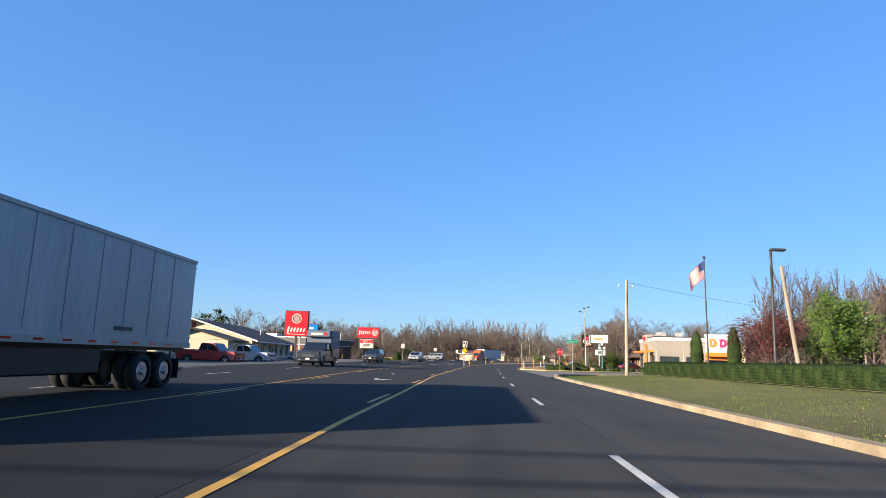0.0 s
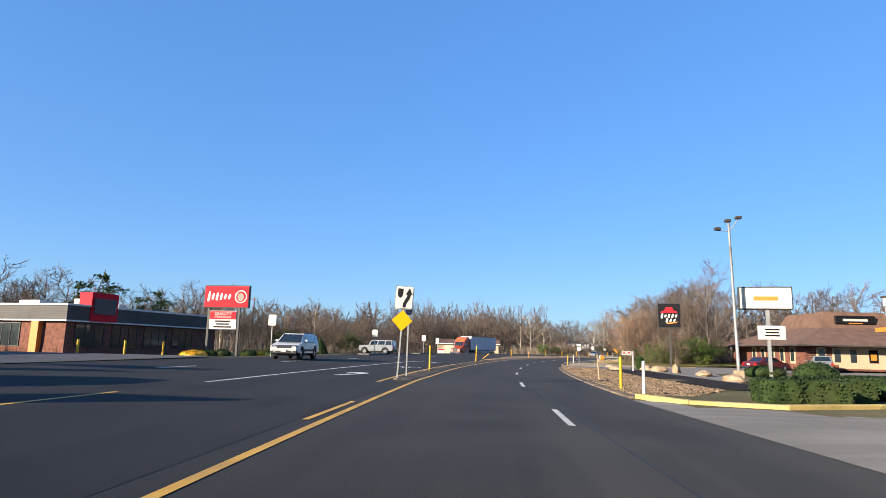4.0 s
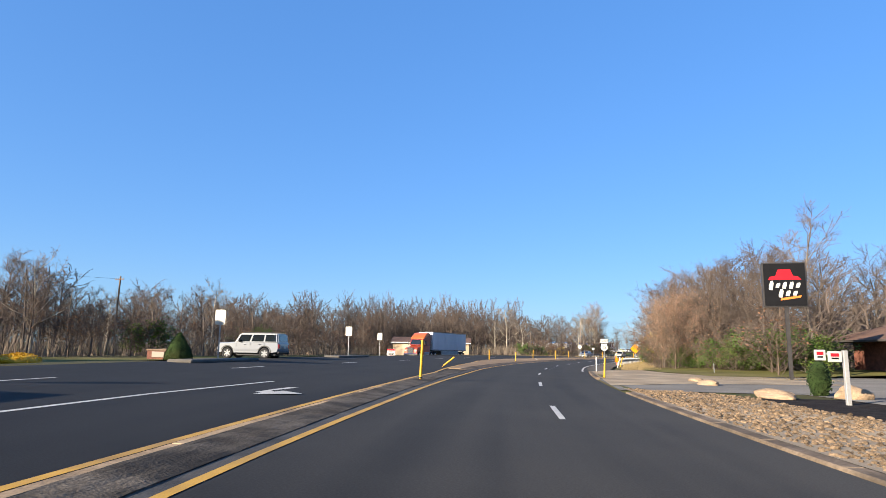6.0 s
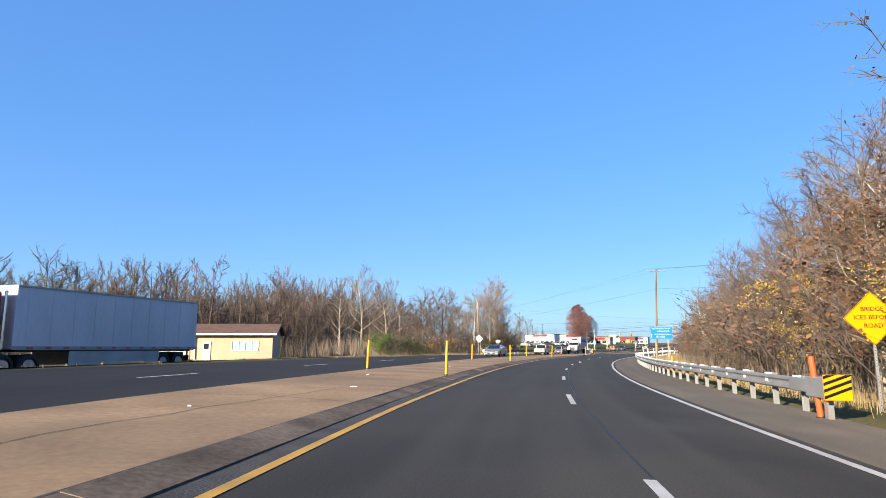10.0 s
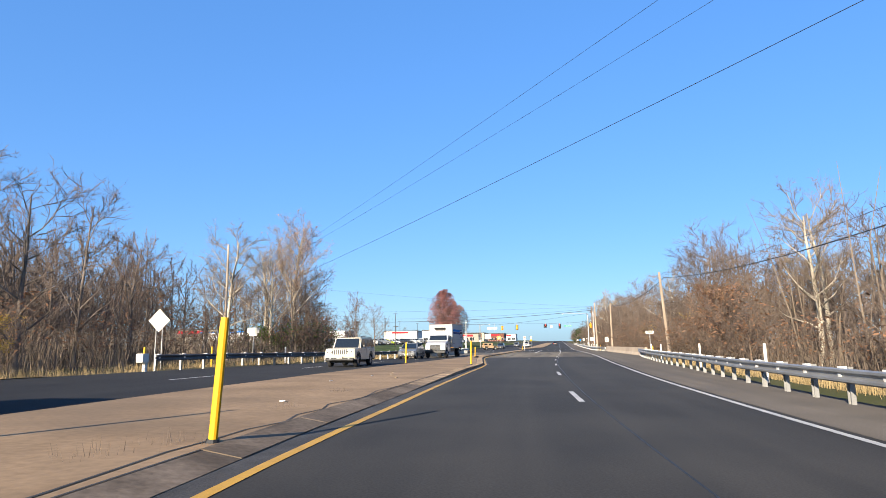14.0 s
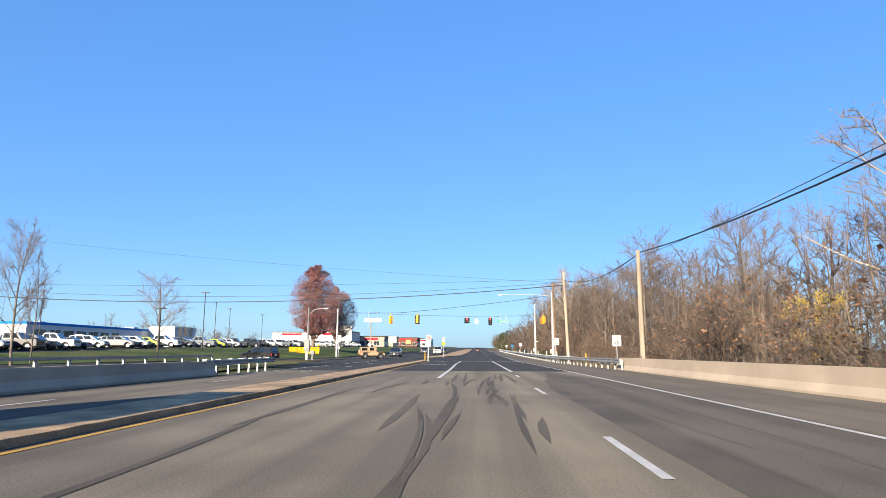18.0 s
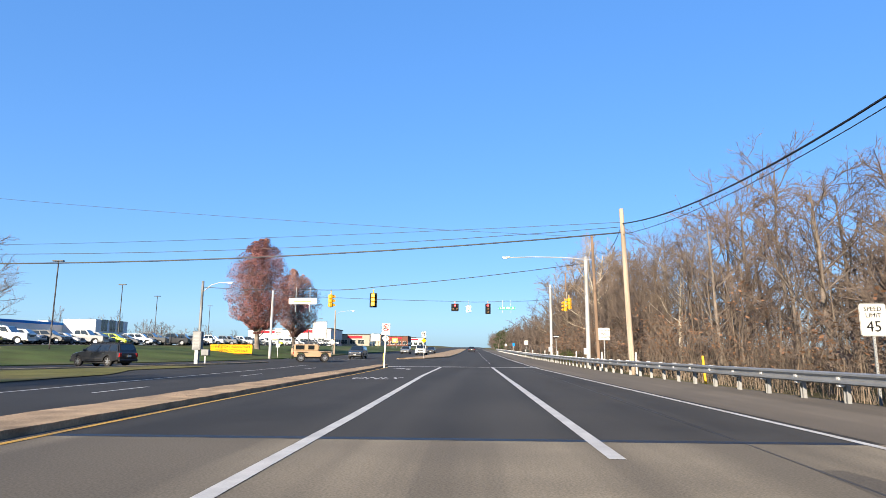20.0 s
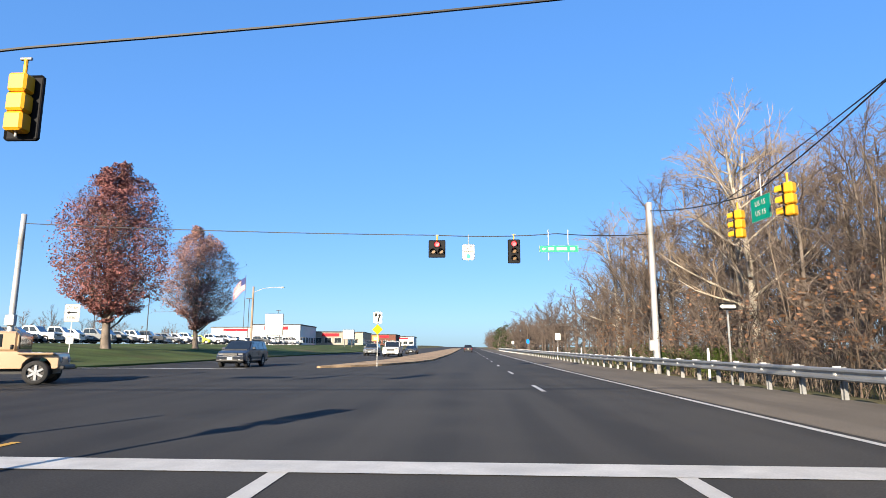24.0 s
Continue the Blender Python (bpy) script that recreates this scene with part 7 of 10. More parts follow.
sg = thing("hanging_sign", place(403.4, 10.05, 5.6, 84), "green hanging route sign between two signals", "road sign")
pl = plate(sg, 1.15, 0.85, 0.5, "sign_green", rim="sign_white", r=0.03)
for z_ in (0.68, 0.34):
    lettering("US 15", 0.26, M["sign_white"], pl, Matrix.Translation((0, -0.057, z_)))
tb("hanger", sg, M["steel_pole"], (0, 0.02, 0.8), (0, 0.02, 1.7), 0.025)
sg = thing("hanging_sign", place(392.1, -14.0, 4.85), "white lit street name sign hanging from the span wire", "road sign")
plate(sg, 2.4, 0.5, 0.5, "sign_white", r=0.03)
bars(sg, 1.9, 0.16, 0.5, 1, "sign_orange")
for x_ in (-0.6, 0.6):
    tb("hanger", sg, M["steel_pole"], (x_, 0.02, -0.4), (x_, 0.02, 1.7), 0.025)


# ---- buildings ----
def wall_box(parent, mat, sx, sy, sz, x=0, y=0, z=0, name="wall", label=""):
    return bx(name, parent, M[mat], sx, sy, sz, x, y, z, 0.0, label)


def window(parent, w, h, x, y, z, face=-1, axis="y", mat="win", frame="trim", panes=1, name="window", depth=0.08):
    """A framed window proud of a wall; face -1 looks at -y (or -x)."""
    m = Matrix.Translation((x, y, z)) @ (pose(0, 0, 0) if axis == "y" else pose(0, 0, 0, 0, 0, 90 if face > 0 else -90))
    if axis == "y" and face > 0:
        m = m @ pose(0, 0, 0, 0, 0, 180)
    bm = bmesh.new()
    for sx, sz, ox, oz in ((w + 0.12, 0.07, 0, -0.07), (w + 0.12, 0.07, 0, h), (0.07, h, -w / 2 - 0.035, 0), (0.07, h, w / 2 + 0.035, 0)):
        box(bm, sx, depth, sz, ox, 0, oz)
    for i in range(1, panes):
        box(bm, 0.05, depth, h, -w / 2 + w * i / panes, 0, 0)
    bmesh.ops.transform(bm, matrix=m, verts=bm.verts)
    fr = part(name, bm, M[frame], parent)
    for i in range(panes):
        bm = bmesh.new()
        box(bm, w / panes - 0.04, 0.02, h, -w / 2 + w * (i + 0.5) / panes, 0.012, 0)
        bmesh.ops.transform(bm, matrix=m, verts=bm.verts)
        part("pane", bm, M[mat], fr)
    return fr


def gable(parent, mat, sx, sy, h, rise, over=0.5, thick=0.14, ridge="x", z=None, name="roof"):
    """Two roof slopes over a box sx by sy; the ridge runs along x or y."""
    z = h if z is None else z
    L_, W_ = (sx, sy) if ridge == "x" else (sy, sx)
    for sgn in (-1, 1):
        bm = bmesh.new()
        e_ = W_ / 2 + over
        drop = rise * over / (W_ / 2)
        pts = [(-L_ / 2 - over, 0, z + rise), (L_ / 2 + over, 0, z + rise), (L_ / 2 + over, sgn * e_, z - drop), (-L_ / 2 - over, sgn * e_, z - drop)]
        lo = [bm.verts.new(p) for p in pts]
        hi = [bm.verts.new((p[0], p[1], p[2] + thick)) for p in pts]
        bm.faces.new(lo), bm.faces.new(hi)
        for i in range(4):
            bm.faces.new((lo[i], lo[(i + 1) % 4], hi[(i + 1) % 4], hi[i]))
        bmesh.ops.recalc_face_normals(bm, faces=bm.faces)
        if ridge == "y":
            bmesh.ops.rotate(bm, verts=bm.verts, matrix=Matrix.Rotation(math.pi / 2, 3, "Z"))
        part(name, bm, M[mat], parent)


def gable_end(parent, mat, w, h, rise, x, y, axis, thick=0.2):
    pts = [(-w / 2, h), (w / 2, h), (0, h + rise)]
    m = Matrix.Translation((x, y, 0)) @ (pose(0, 0, 0, 0, 0, 90) if axis == "x" else pose(0, 0, 0))
    prism("gable_end", parent, M[mat], pts, thick, m @ Matrix.Translation((0, -thick / 2, 0)))


def brick_course(parent, mat_base, w, h, x, y, z, face_y=-1):
    """A low brick facing with real courses on a face that looks at -y."""
    n, rows = int(w / 0.4), max(1, int(h / 0.2))
    me = None
    for r_ in range(rows):
        for i in range(n):
            if me is None:
                bm = bmesh.new()
                box(bm, 0.385, 0.03, 0.185, 0, 0, 0, 0.006)
                me = bpy.data.meshes.new("brick")
                bm.to_mesh(me), bm.free()
                me.materials.append(M["brick"])
            b_ = new("brick", me)
            b_.parent = parent
            b_.matrix_basis = pose(x - w / 2 + 0.2 + i * 0.4 + (0.1 if r_ % 2 else 0), y, z + r_ * 0.2)


# long gabled shop
g1 = thing("shop_building", place(89.6, -39.5, 0.0, -9), "cream gabled roadside shop with a low dark shingle roof", "building")
wall_box(g1, "wall_cream", 15.2, 26, 2.85)
gable(g1, "roof_dark", 15.2, 26, 2.85, 2.35, 0.9, ridge="y")
for sgn in (-1, 1):
    gable_end(g1, "wall_cream", 15.2, 2.85, 2.35, 0, sgn * 12.95, "y")
    prism("bargeboard", g1, M["trim"], [(-8.5, 2.42), (0, 5.06), (8.5, 2.42), (8.5, 2.62), (0, 5.26), (-8.5, 2.62)], 0.08, Matrix.Translation((0, sgn * 13.93 - 0.04, 0.05)))
wall_box(g1, "trim", 0.1, 27.6, 0.2, 8.46, 0, 2.45, "gutter_board")
for y_ in (-10.6, -7.4, -3, 1.2, 5.4, 9.6):
    window(g1, 2.0, 1.5, 7.64, y_, 0.8, 1, "x", panes=2)
wall_box(g1, "wall_grey", 0.06, 1.0, 2.1, 7.63, -0.9, 0, "door")
wall_box(g1, "trim", 0.1, 0.12, 2.6, 8.3, 4, 0, "porch_post")
wall_box(g1, "trim", 0.1, 0.12, 2.6, 8.3, 11, 0, "porch_post")
wall_box(g1, "brick", 0.5, 0.06, 0.7, 0, -13.03, 4.05, "gable_vent")
window(g1, 1.6, 1.2, 4.6, -13.02, 1.1, -1, "y")
tb("vent_pipe", g1, M["steel_pole"], (5.0, 2.0, 3.6), (5.0, 2.0, 4.6), 0.08)
# small wing with its own gable nearer the road
g2 = thing("shop_building", place(71.8, -33.5, 0.0, -9), "small cream gabled wing with white windows", "building")
wall_box(g2, "wall_cream", 8, 7, 2.5)
gable(g2, "roof_dark", 8, 7, 2.5, 1.1, 0.6, ridge="y")
for sgn in (-1, 1):
    gable_end(g2, "wall_cream", 8, 2.5, 1.1, 0, sgn * 3.45, "y")
window(g2, 1.5, 1.2, 1.8, -3.52, 0.9, -1, "y", panes=2)
window(g2, 1.5, 1.2, -1.6, -3.52, 0.9, -1, "y", panes=2)
window(g2, 1.8, 1.3, 4.02, 0, 0.8, 1, "x", panes=2)
# grey flat-roofed outlet shop seen at the start
g3 = thing("shop_building", place(49, -40.2, 0.0, 2), "grey flat-roofed outlet shop with dark windows and white lettering", "building")
wall_box(g3, "wall_store", 14, 22, 3.3)
wall_box(g3, "wall_store", 14.3, 22.3, 1.85, 0, 0, 3.3, "parapet")
wall_box(g3, "roof_dark", 14.5, 22.5, 0.14, 0, 0, 5.15, "coping")
for y_ in (-7, -1.6, 7.4):
    window(g3, 3.6, 2.3, 7.04, y_, 0.4, 1, "x", panes=3, frame="trim")
wall_box(g3, "win", 0.05, 1.8, 2.3, 7.05, 3.2, 0.1, "door")
wall_box(g3, "sign_white", 0.06, 2.2, 0.3, 7.2, 7.4, 3.45, "small_sign")
for w, y_ in (("SPAS", -2.4), ("Factory Outlet Store", 4.2)):
    lettering(w, 0.85 if w == "SPAS" else 0.72, M["sign_blue"] if w == "SPAS" else M["sign_white"], g3, Matrix.Translation((7.2, y_, 4.25)) @ pose(0, 0, 0, 0, 0, 90), deep=0.03)

# burger restaurant
wb = thing("restaurant_building", place(124, -44, 0.0, 6), "dark brick fast-food restaurant with a striped grey mansard band", "building")
wall_box(wb, "brick", 17, 20, 3.0)
wall_box(wb, "wall_grey", 17.6, 20.6, 1.25, 0, 0, 2.95, "fascia")
wall_box(wb, "trim", 17.8, 20.8, 0.12, 0, 0, 2.86, "fascia_trim")
wall_box(wb, "trim", 17.8, 20.8, 0.16, 0, 0, 4.2, "coping")
for i in range(6):
    wall_box(wb, "dark_steel", 17.66, 20.66, 0.05, 0, 0, 3.12 + i * 0.18, "groove")
wall_box(wb, "sign_red", 1.4, 3.0, 2.6, 8.2, -6.5, 2.9, "sign_tower")
wall_box(wb, "wall_grey", 0.1, 2.4, 1.4, 8.95, -6.5, 3.6, "sign_panel")
for x_ in (-5.2, -1.6, 2.0):
    window(wb, 3.0, 1.9, x_, -10.03, 0.75, -1, "y", panes=3, frame="dark_steel")
for y_ in (-7.5, -3.5, 0.5, 4.5):
    window(wb, 3.0, 1.9, 8.53, y_, 0.75, 1, "x", panes=3, frame="dark_steel")
wall_box(wb, "sign_orange", 0.8, 0.5, 2.85, 5.6, -10.2, 0, "pillar")
pst = bx("poster", wb, M["sign_white"], 0.9, 0.03, 1.3, -3.4, -10.1, 1.0)
bx("poster_print", pst, M["sign_red"], 0.7, 0.01, 0.9, -3.4, -10.12, 1.2)
brick_course(wb, "brick", 6.4, 0.75, 4.6, -10.03, 0.02)
for x_, y_, w in ((-3, -3, 2.6), (2, 2, 1.4), (-6, 1, 1.2), (4.5, -5, 0.9)):
    wall_box(wb, "steel_pole", w, w * 0.8, 0.9, x_, y_, 4.25, "roof_unit")

# doughnut shop
dd = thing("restaurant_building", place(103.1, 28.2, 0.1, 0), "tan panelled drive-in restaurant with orange trim", "building")
wall_box(dd, "wall_tan", 7.0, 13.5, 5.0)
wall_box(dd, "trim", 7.12, 13.62, 0.5, 0, 0, 4.72, "parapet")
wall_box(dd, "roof_dark", 7.3, 13.8, 0.12, 0, 0, 5.22, "coping")
wall_box(dd, "wall_grey", 7.1, 13.6, 0.95, 0, 0, -0.2, "plinth")
for x_ in (-3.4, 0.4, 3.1):
    wall_box(dd, "wall_white", 0.03, 0.03, 4.0, x_, -6.77, 0.75, "panel_joint")
wall_box(dd, "wall_tan", 2.4, 3.4, 5.8, -2.6, 0.6, 0, "tower")
wall_box(dd, "sign_orange", 0.1, 1.3, 3.6, -3.88, -0.6, 0.75, "tower_cladding")
wall_box(dd, "sign_red", 0.08, 2.0, 0.5, -3.87, 0.6, 4.95, "sign_letters")
wall_box(dd, "sign_orange", 1.2, 2.6, 0.25, -4.0, -4.2, 3.0, "canopy")
wall_box(dd, "sign_orange", 1.3, 4.6, 0.25, -4.1, 3.4, 3.0, "canopy")
window(dd, 2.6, 1.6, -1.6, -6.78, 0.75, -1, "y", panes=2, frame="dark_steel")
window(dd, 1.7, 1.6, 1.7, -6.78, 0.75, -1, "y", panes=1, frame="dark_steel")
window(dd, 3.0, 2.3, -3.53, -4.2, 0.2, -1, "x", panes=2, frame="dark_steel")
window(dd, 3.4, 2.3, -3.53, 4.4, 0.2, -1, "x", panes=2, frame="dark_steel")
wall_box(dd, "wall_tan", 3.3, 6, 4.4, 5.2, -3.6, 0, "drive_wing")
wall_box(dd, "wall_white", 3.4, 0.6, 2.6, 5.2, -6.9, 3.15, "sign_wall")
wall_box(dd, "sign_orange", 3.4, 0.58, 1.1, 5.2, -6.9, 2.05, "sign_band")
wall_box(dd, "sign_orange", 3.6, 1.3, 0.18, 5.2, -7.4, 2.55, "drive_canopy")
window(dd, 2.4, 1.3, 5.2, -6.63, 0.8, -1, "y", panes=2, frame="dark_steel")
for x_, mt in ((4.5, "sign_orange"), (5.9, "sign_pink")):
    prism("logo_letter", dd, M[mt], [(-0.5, -0.6), (0.12, -0.6), (0.45, -0.35), (0.55, 0.0), (0.45, 0.35), (0.12, 0.6), (-0.5, 0.6)], 0.08, Matrix.Translation((x_, -7.28, 4.5)))
    prism("logo_counter", dd, M["wall_white"], [(-0.15, -0.25), (0.05, -0.25), (0.15, 0.0), (0.05, 0.25), (-0.15, 0.25)], 0.02, Matrix.Translation((x_, -7.3, 4.5)))
for x_, w_ in ((-1, 1.4), (1.8, 1.0)):
    wall_box(dd, "steel_pole", w_, 1.2, 1.0, x_, 2, 5.3, "roof_unit")
wall_box(dd, "wall_grey", 1.5, 5.0, 4.2, 7.6, -3.8, 0, "dark_wing")
wall_box(dd, "trim", 1.6, 5.1, 0.14, 7.6, -3.8, 4.2, "wing_coping")
wall_box(dd, "wall_beige", 0.75, 0.5, 4.3, 8.75, -6.2, 0, "end_pillar")
# restaurant hedges and shrubs
HB = {}


def clipped(s, d, w, l, h, label, turn=0.0, name="hedge", box_like=True):
    """A clipped bush: a lumpy solid with leaf facets over it."""
    ob = thing(name, place(s, d, 0, turn), label, "hedge" if box_like else "bush")
    key_ = (round(w, 1), round(l, 1), round(h, 1), box_like)
    if key_ not in HB:
        rng = random.Random(int(w * 31 + l * 17 + h * 7))
        bm = bmesh.new()
        if box_like:
            box(bm, w, l, h, 0, 0, 0, min(w, h) * 0.18, None, 2)
            bmesh.ops.subdivide_edges(bm, edges=bm.edges[:], cuts=3, use_grid_fill=True)
        else:
            bmesh.ops.create_icosphere(bm, subdivisions=3, radius=0.5)
            for v in bm.verts:
                v.co = Vector((v.co.x * w, v.co.y * l, max(0, v.co.z + 0.42) * h * 1.08))
        for v in bm.verts:
            v.co += Vector((noise.noise(v.co * 2.3), noise.noise(v.co * 2.3 + Vector((9, 0, 0))), noise.noise(v.co * 2.3 + Vector((0, 9, 0))) if v.co.z > 0.1 else 0)) * 0.09
        bm.normal_update()
        fs_ = bm.faces[:]
        area = [f.calc_area() for f in fs_]
        vs, fc = [], []
        n = int(min(3200, sum(area) * 190))
        for f in rng.choices(fs_, area, k=n):
            ws = [rng.random() for _ in f.verts]
            p = sum((v.co * q for v, q in zip(f.verts, ws)), Vector()) / sum(ws) + f.normal * rng.uniform(-0.01, 0.06)
            u = (f.normal + Vector((rng.gauss(0, 0.7), rng.gauss(0, 0.7), rng.gauss(0, 0.7)))).normalized()
            a_ = u.orthogonal().normalized() * rng.uniform(0.025, 0.055)
            b_ = u * rng.uniform(0.03, 0.07)
            k = len(vs)
            vs += [p - a_, p + b_, p + a_]
            fc.append((k, k + 1, k + 2))
        me = bpy.data.meshes.new("leaves")
        me.from_pydata([tuple(v) for v in vs], [], fc)
        me.materials.append(M["leaf_green"])
        m2 = bpy.data.meshes.new("body")
        bm.to_mesh(m2), bm.free()
        m2.materials.append(M["hedge"])
        m2.shade_smooth()
        HB[key_] = (m2, me)
    for nm, me in zip(("body", "leaves"), HB[key_]):
        o = new(nm, me)
        o.parent = ob
    return ob


for i in range(30):
    clipped(52.5 - i * 1.62, 14.4 + i * 0.106, 1.55, 1.75, 1.02, "clipped green hedge running along the lawn", 0)
for i in range(9):
    clipped(89.3 + i * 1.75, 13.6 + i * 2.35, 1.5, 1.5, 0.75, "rounded clipped shrub behind the kerb", 0, "bush", False)
for i in range(4):
    clipped(93.0 + i * 1.9, 26.5 + i * 2.6, 2.9, 1.4, 0.85, "low clipped green hedge behind the kerb", 55)
for i in range(3):
    clipped(86.8 + i * 1.6, 9.4 + i * 1.6, 2.4, 1.3, 0.75, "low clipped green hedge behind the yellow kerb", 0)
clipped(92.5, 12.6, 1.6, 1.6, 1.25, "brown-green bushy shrub beside the sign", 0, "bush", False)
clipped(70, 22, 2.4, 2.4, 1.2, "brown bushy shrub beside the pole", 0, "bush", False)
for s, d, h, w in ((53.4, 18.0, 3.9, 0.95), (51.5, 20.3, 4.1, 0.95)):
    clipped(s, d, w, w, h, "slim dark green columnar conifer", 0, "conifer", False)
clipped(126, 11.5, 0.7, 0.7, 1.3, "small dark green upright conifer in the mulch", 0, "conifer", False)
for s, d in ((114, -24.2), (116.5, -25), (119.5, -25.5), (122.5, -24.6), (126, -24)):
    clipped(s, d, 1.5, 1.5, 0.75, "low green-brown shrub in a planting bed", 0, "bush", False)
for s, d in ((110.5, -22.6), (127.5, -25.5), (129.5, -24.8)):
    ob = clipped(s, d, 1.9, 1.9, 0.72, "mound of bright yellow flowers in a bed", 0, "flower_mound", False)
    for o in ob.children:
        o.data = o.data.copy()
        o.data.materials.clear()
        o.data.materials.append(M["post_yellow"])
# red and yellow-green trees behind the lawn
t_ = tree("tree", "small round tree with dense dark red leaves", "tree", "bark", "twig", "leaf_maroon", seed=51, height=4.6, spread=2.6, base=0.1, limbs=14, twigs=6, sub=4, leaves=9000, leaf=0.09, first=0.1, jit=0.3)
t_.matrix_basis = pose(*plan(51.6, 22.9), 0.45)
t_ = tree("tree", "dense tree with green and yellow leaves", "tree", "bark", "twig", "leaf_bright", seed=52, height=6.2, spread=2.3, base=0.13, limbs=20, twigs=7, sub=4, leaves=15000, leaf=0.1, first=0.05, jit=0.3)
t_.matrix_basis = pose(*plan(49.9, 27.4), 0.45)

# pizza restaurant
pz = thing("restaurant_building", place(151.5, 35.2, 0.25, -13), "red brick restaurant under a broad brown roof with raised lid", "building")
wall_box(pz, "brick", 16, 18, 2.7)
wall_box(pz, "wall_beige", 12.6, 0.06, 2.3, 1.6, -9.02, 0.2, "front_panel")
for x_ in (-1.2, 1.3, 4.9):
    ps = bx("poster", pz, M["sign_black"], 0.9, 0.03, 1.3, x_, -9.11, 0.85)
    bx("poster_print", ps, M["sign_orange"], 0.6, 0.01, 0.7, x_, -9.13, 1.1)
bm = bmesh.new()


def frustum(bm, x0, y0, x1, y1, z0, z1):
    lo = [bm.verts.new(p) for p in ((-x0, -y0, z0), (x0, -y0, z0), (x0, y0, z0), (-x0, y0, z0))]
    hi = [bm.verts.new(p) for p in ((-x1, -y1, z1), (x1, -y1, z1), (x1, y1, z1), (-x1, y1, z1))]
    bm.faces.new(lo[::-1]), bm.faces.new(hi)
    for i in range(4):
        bm.faces.new((lo[i], lo[(i + 1) % 4], hi[(i + 1) % 4], hi[i]))


frustum(bm, 9.6, 10.6, 4.2, 5.2, 2.55, 4.6)
part("roof", bm, M["roof_brown"], pz)
bm = bmesh.new()
frustum(bm, 4.1, 5.1, 3.2, 4.2, 4.55, 6.4)
part("roof_lid", bm, M["roof_brown"], pz)
wall_box(pz, "roof_dark", 19.3, 21.3, 0.14, 0, 0, 2.44, "eave_board")
for x_ in (-6.4, -4.8, -3.2, 0.4, 2.2, 4.0, 5.8):
    prism("window_surround", pz, M["wall_beige"], [(-0.6, 0.6), (0.6, 0.6), (0.45, 2.35), (-0.45, 2.35)], 0.06, Matrix.Translation((x_, -9.06, 0)))
    bx("pane", pz, M["win"], 0.6, 0.03, 1.3, x_, -9.08, 0.85)
for y_ in (-6.5, -4.2, -1.9, 0.4, 2.7):
    bx("window_surround", pz, M["wall_beige"], 0.06, 1.1, 1.8, -8.04, y_, 0.6)
    bx("pane", pz, M["win"], 0.03, 0.7, 1.3, -8.085, y_, 0.85)
sgn_ = bx("sign_board", pz, M["sign_black"], 4.4, 0.14, 0.95, -0.3, -4.95, 5.0, 0.1)
bars(sgn_, 3.6, 0.5, 5.5, 1, "sign_white", y=-5.03, x=-0.3)
bars(sgn_, 2.2, 0.16, 5.12, 1, "sign_orange", y=-5.03, x=-0.3)

# beige brick-roofed building beside the bend
bb = thing("workshop_building", place(234, -42.9, 0.0, -25.5), "low beige workshop with a red-brown shingle roof and blinded windows", "building")
wall_box(bb, "wall_beige", 17.2, 9, 3.0)
gable(bb, "roof_brown", 17.2, 9, 3.0, 1.1, 0.55, ridge="x")
for sgn in (-1, 1):
    gable_end(bb, "wall_beige", 9, 3.0, 1.1, sgn * 8.55, 0, "x")
wall_box(bb, "trim", 18.2, 0.12, 0.22, 0, -5.1, 2.78, "gutter_board")
window(bb, 2.8, 1.0, 5.6, -4.53, 1.1, -1, "y", "win_teal", panes=4)
wall_box(bb, "trim", 0.95, 0.06, 2.05, 1.4, -4.54, 0, "door")
wall_box(bb, "win", 0.5, 0.02, 0.6, 1.4, -4.58, 1.25, "door_pane")
wall_box(bb, "wall_cream", 2.5, 0.06, 2.5, -1.6, -4.54, 0, "garage_door")
for i in range(4):
    wall_box(bb, "trim", 2.44, 0.02, 0.03, -1.6, -4.58, 0.5 + i * 0.5, "panel_joint")
wall_box(bb, "wall_cream", 2.5, 0.06, 2.5, -5.2, -4.54, 0, "garage_door")
wall_box(bb, "trim", 0.09, 0.09, 2.8, 0.2, -4.6, 0, "downpipe")
nb = thing("notice_sign", place(187.6, -26.6), "small white roadside notice board with a red heading", "sign")
fb_ = bx("notice_board", nb, M["sign_white"], 1.35, 0.06, 1.25, 0, 0, 0.1)
bx("heading", fb_, M["sign_red"], 1.33, 0.01, 0.24, 0, -0.034, 1.09)
bars(fb_, 1.1, 0.6, 0.72, 3, "sign_black", y=-0.034)
bx("picture_block", fb_, M["sign_red"], 0.5, 0.01, 0.22, 0.1, -0.034, 0.18)
for x_ in (-0.55, 0.55):
    bx("leg", nb, M["wood_dark"], 0.07, 0.05, 0.4, x_, 0.05, -0.2)

# car dealership and far shops
dl = thing("dealership_building", place(452, -98, 0.0, 0), "long pale car showroom with a white entrance block", "building")
wall_box(dl, "wall_white", 26, 60, 4.2)
wall_box(dl, "sign_blue", 26.2, 60.2, 0.5, 0, 0, 4.1, "parapet")
wall_box(dl, "wall_white", 7, 12, 5.4, 16.5, 20, 0, "entrance_block")
for y_ in (17, 20, 23):
    window(dl, 2.2, 2.4, 20.03, y_, 3.0, 1, "x", panes=2)
for y_ in np.arange(-26, 0, 4.2):
    window(dl, 3.2, 2.4, 13.03, y_, 0.8, 1, "x", panes=2)
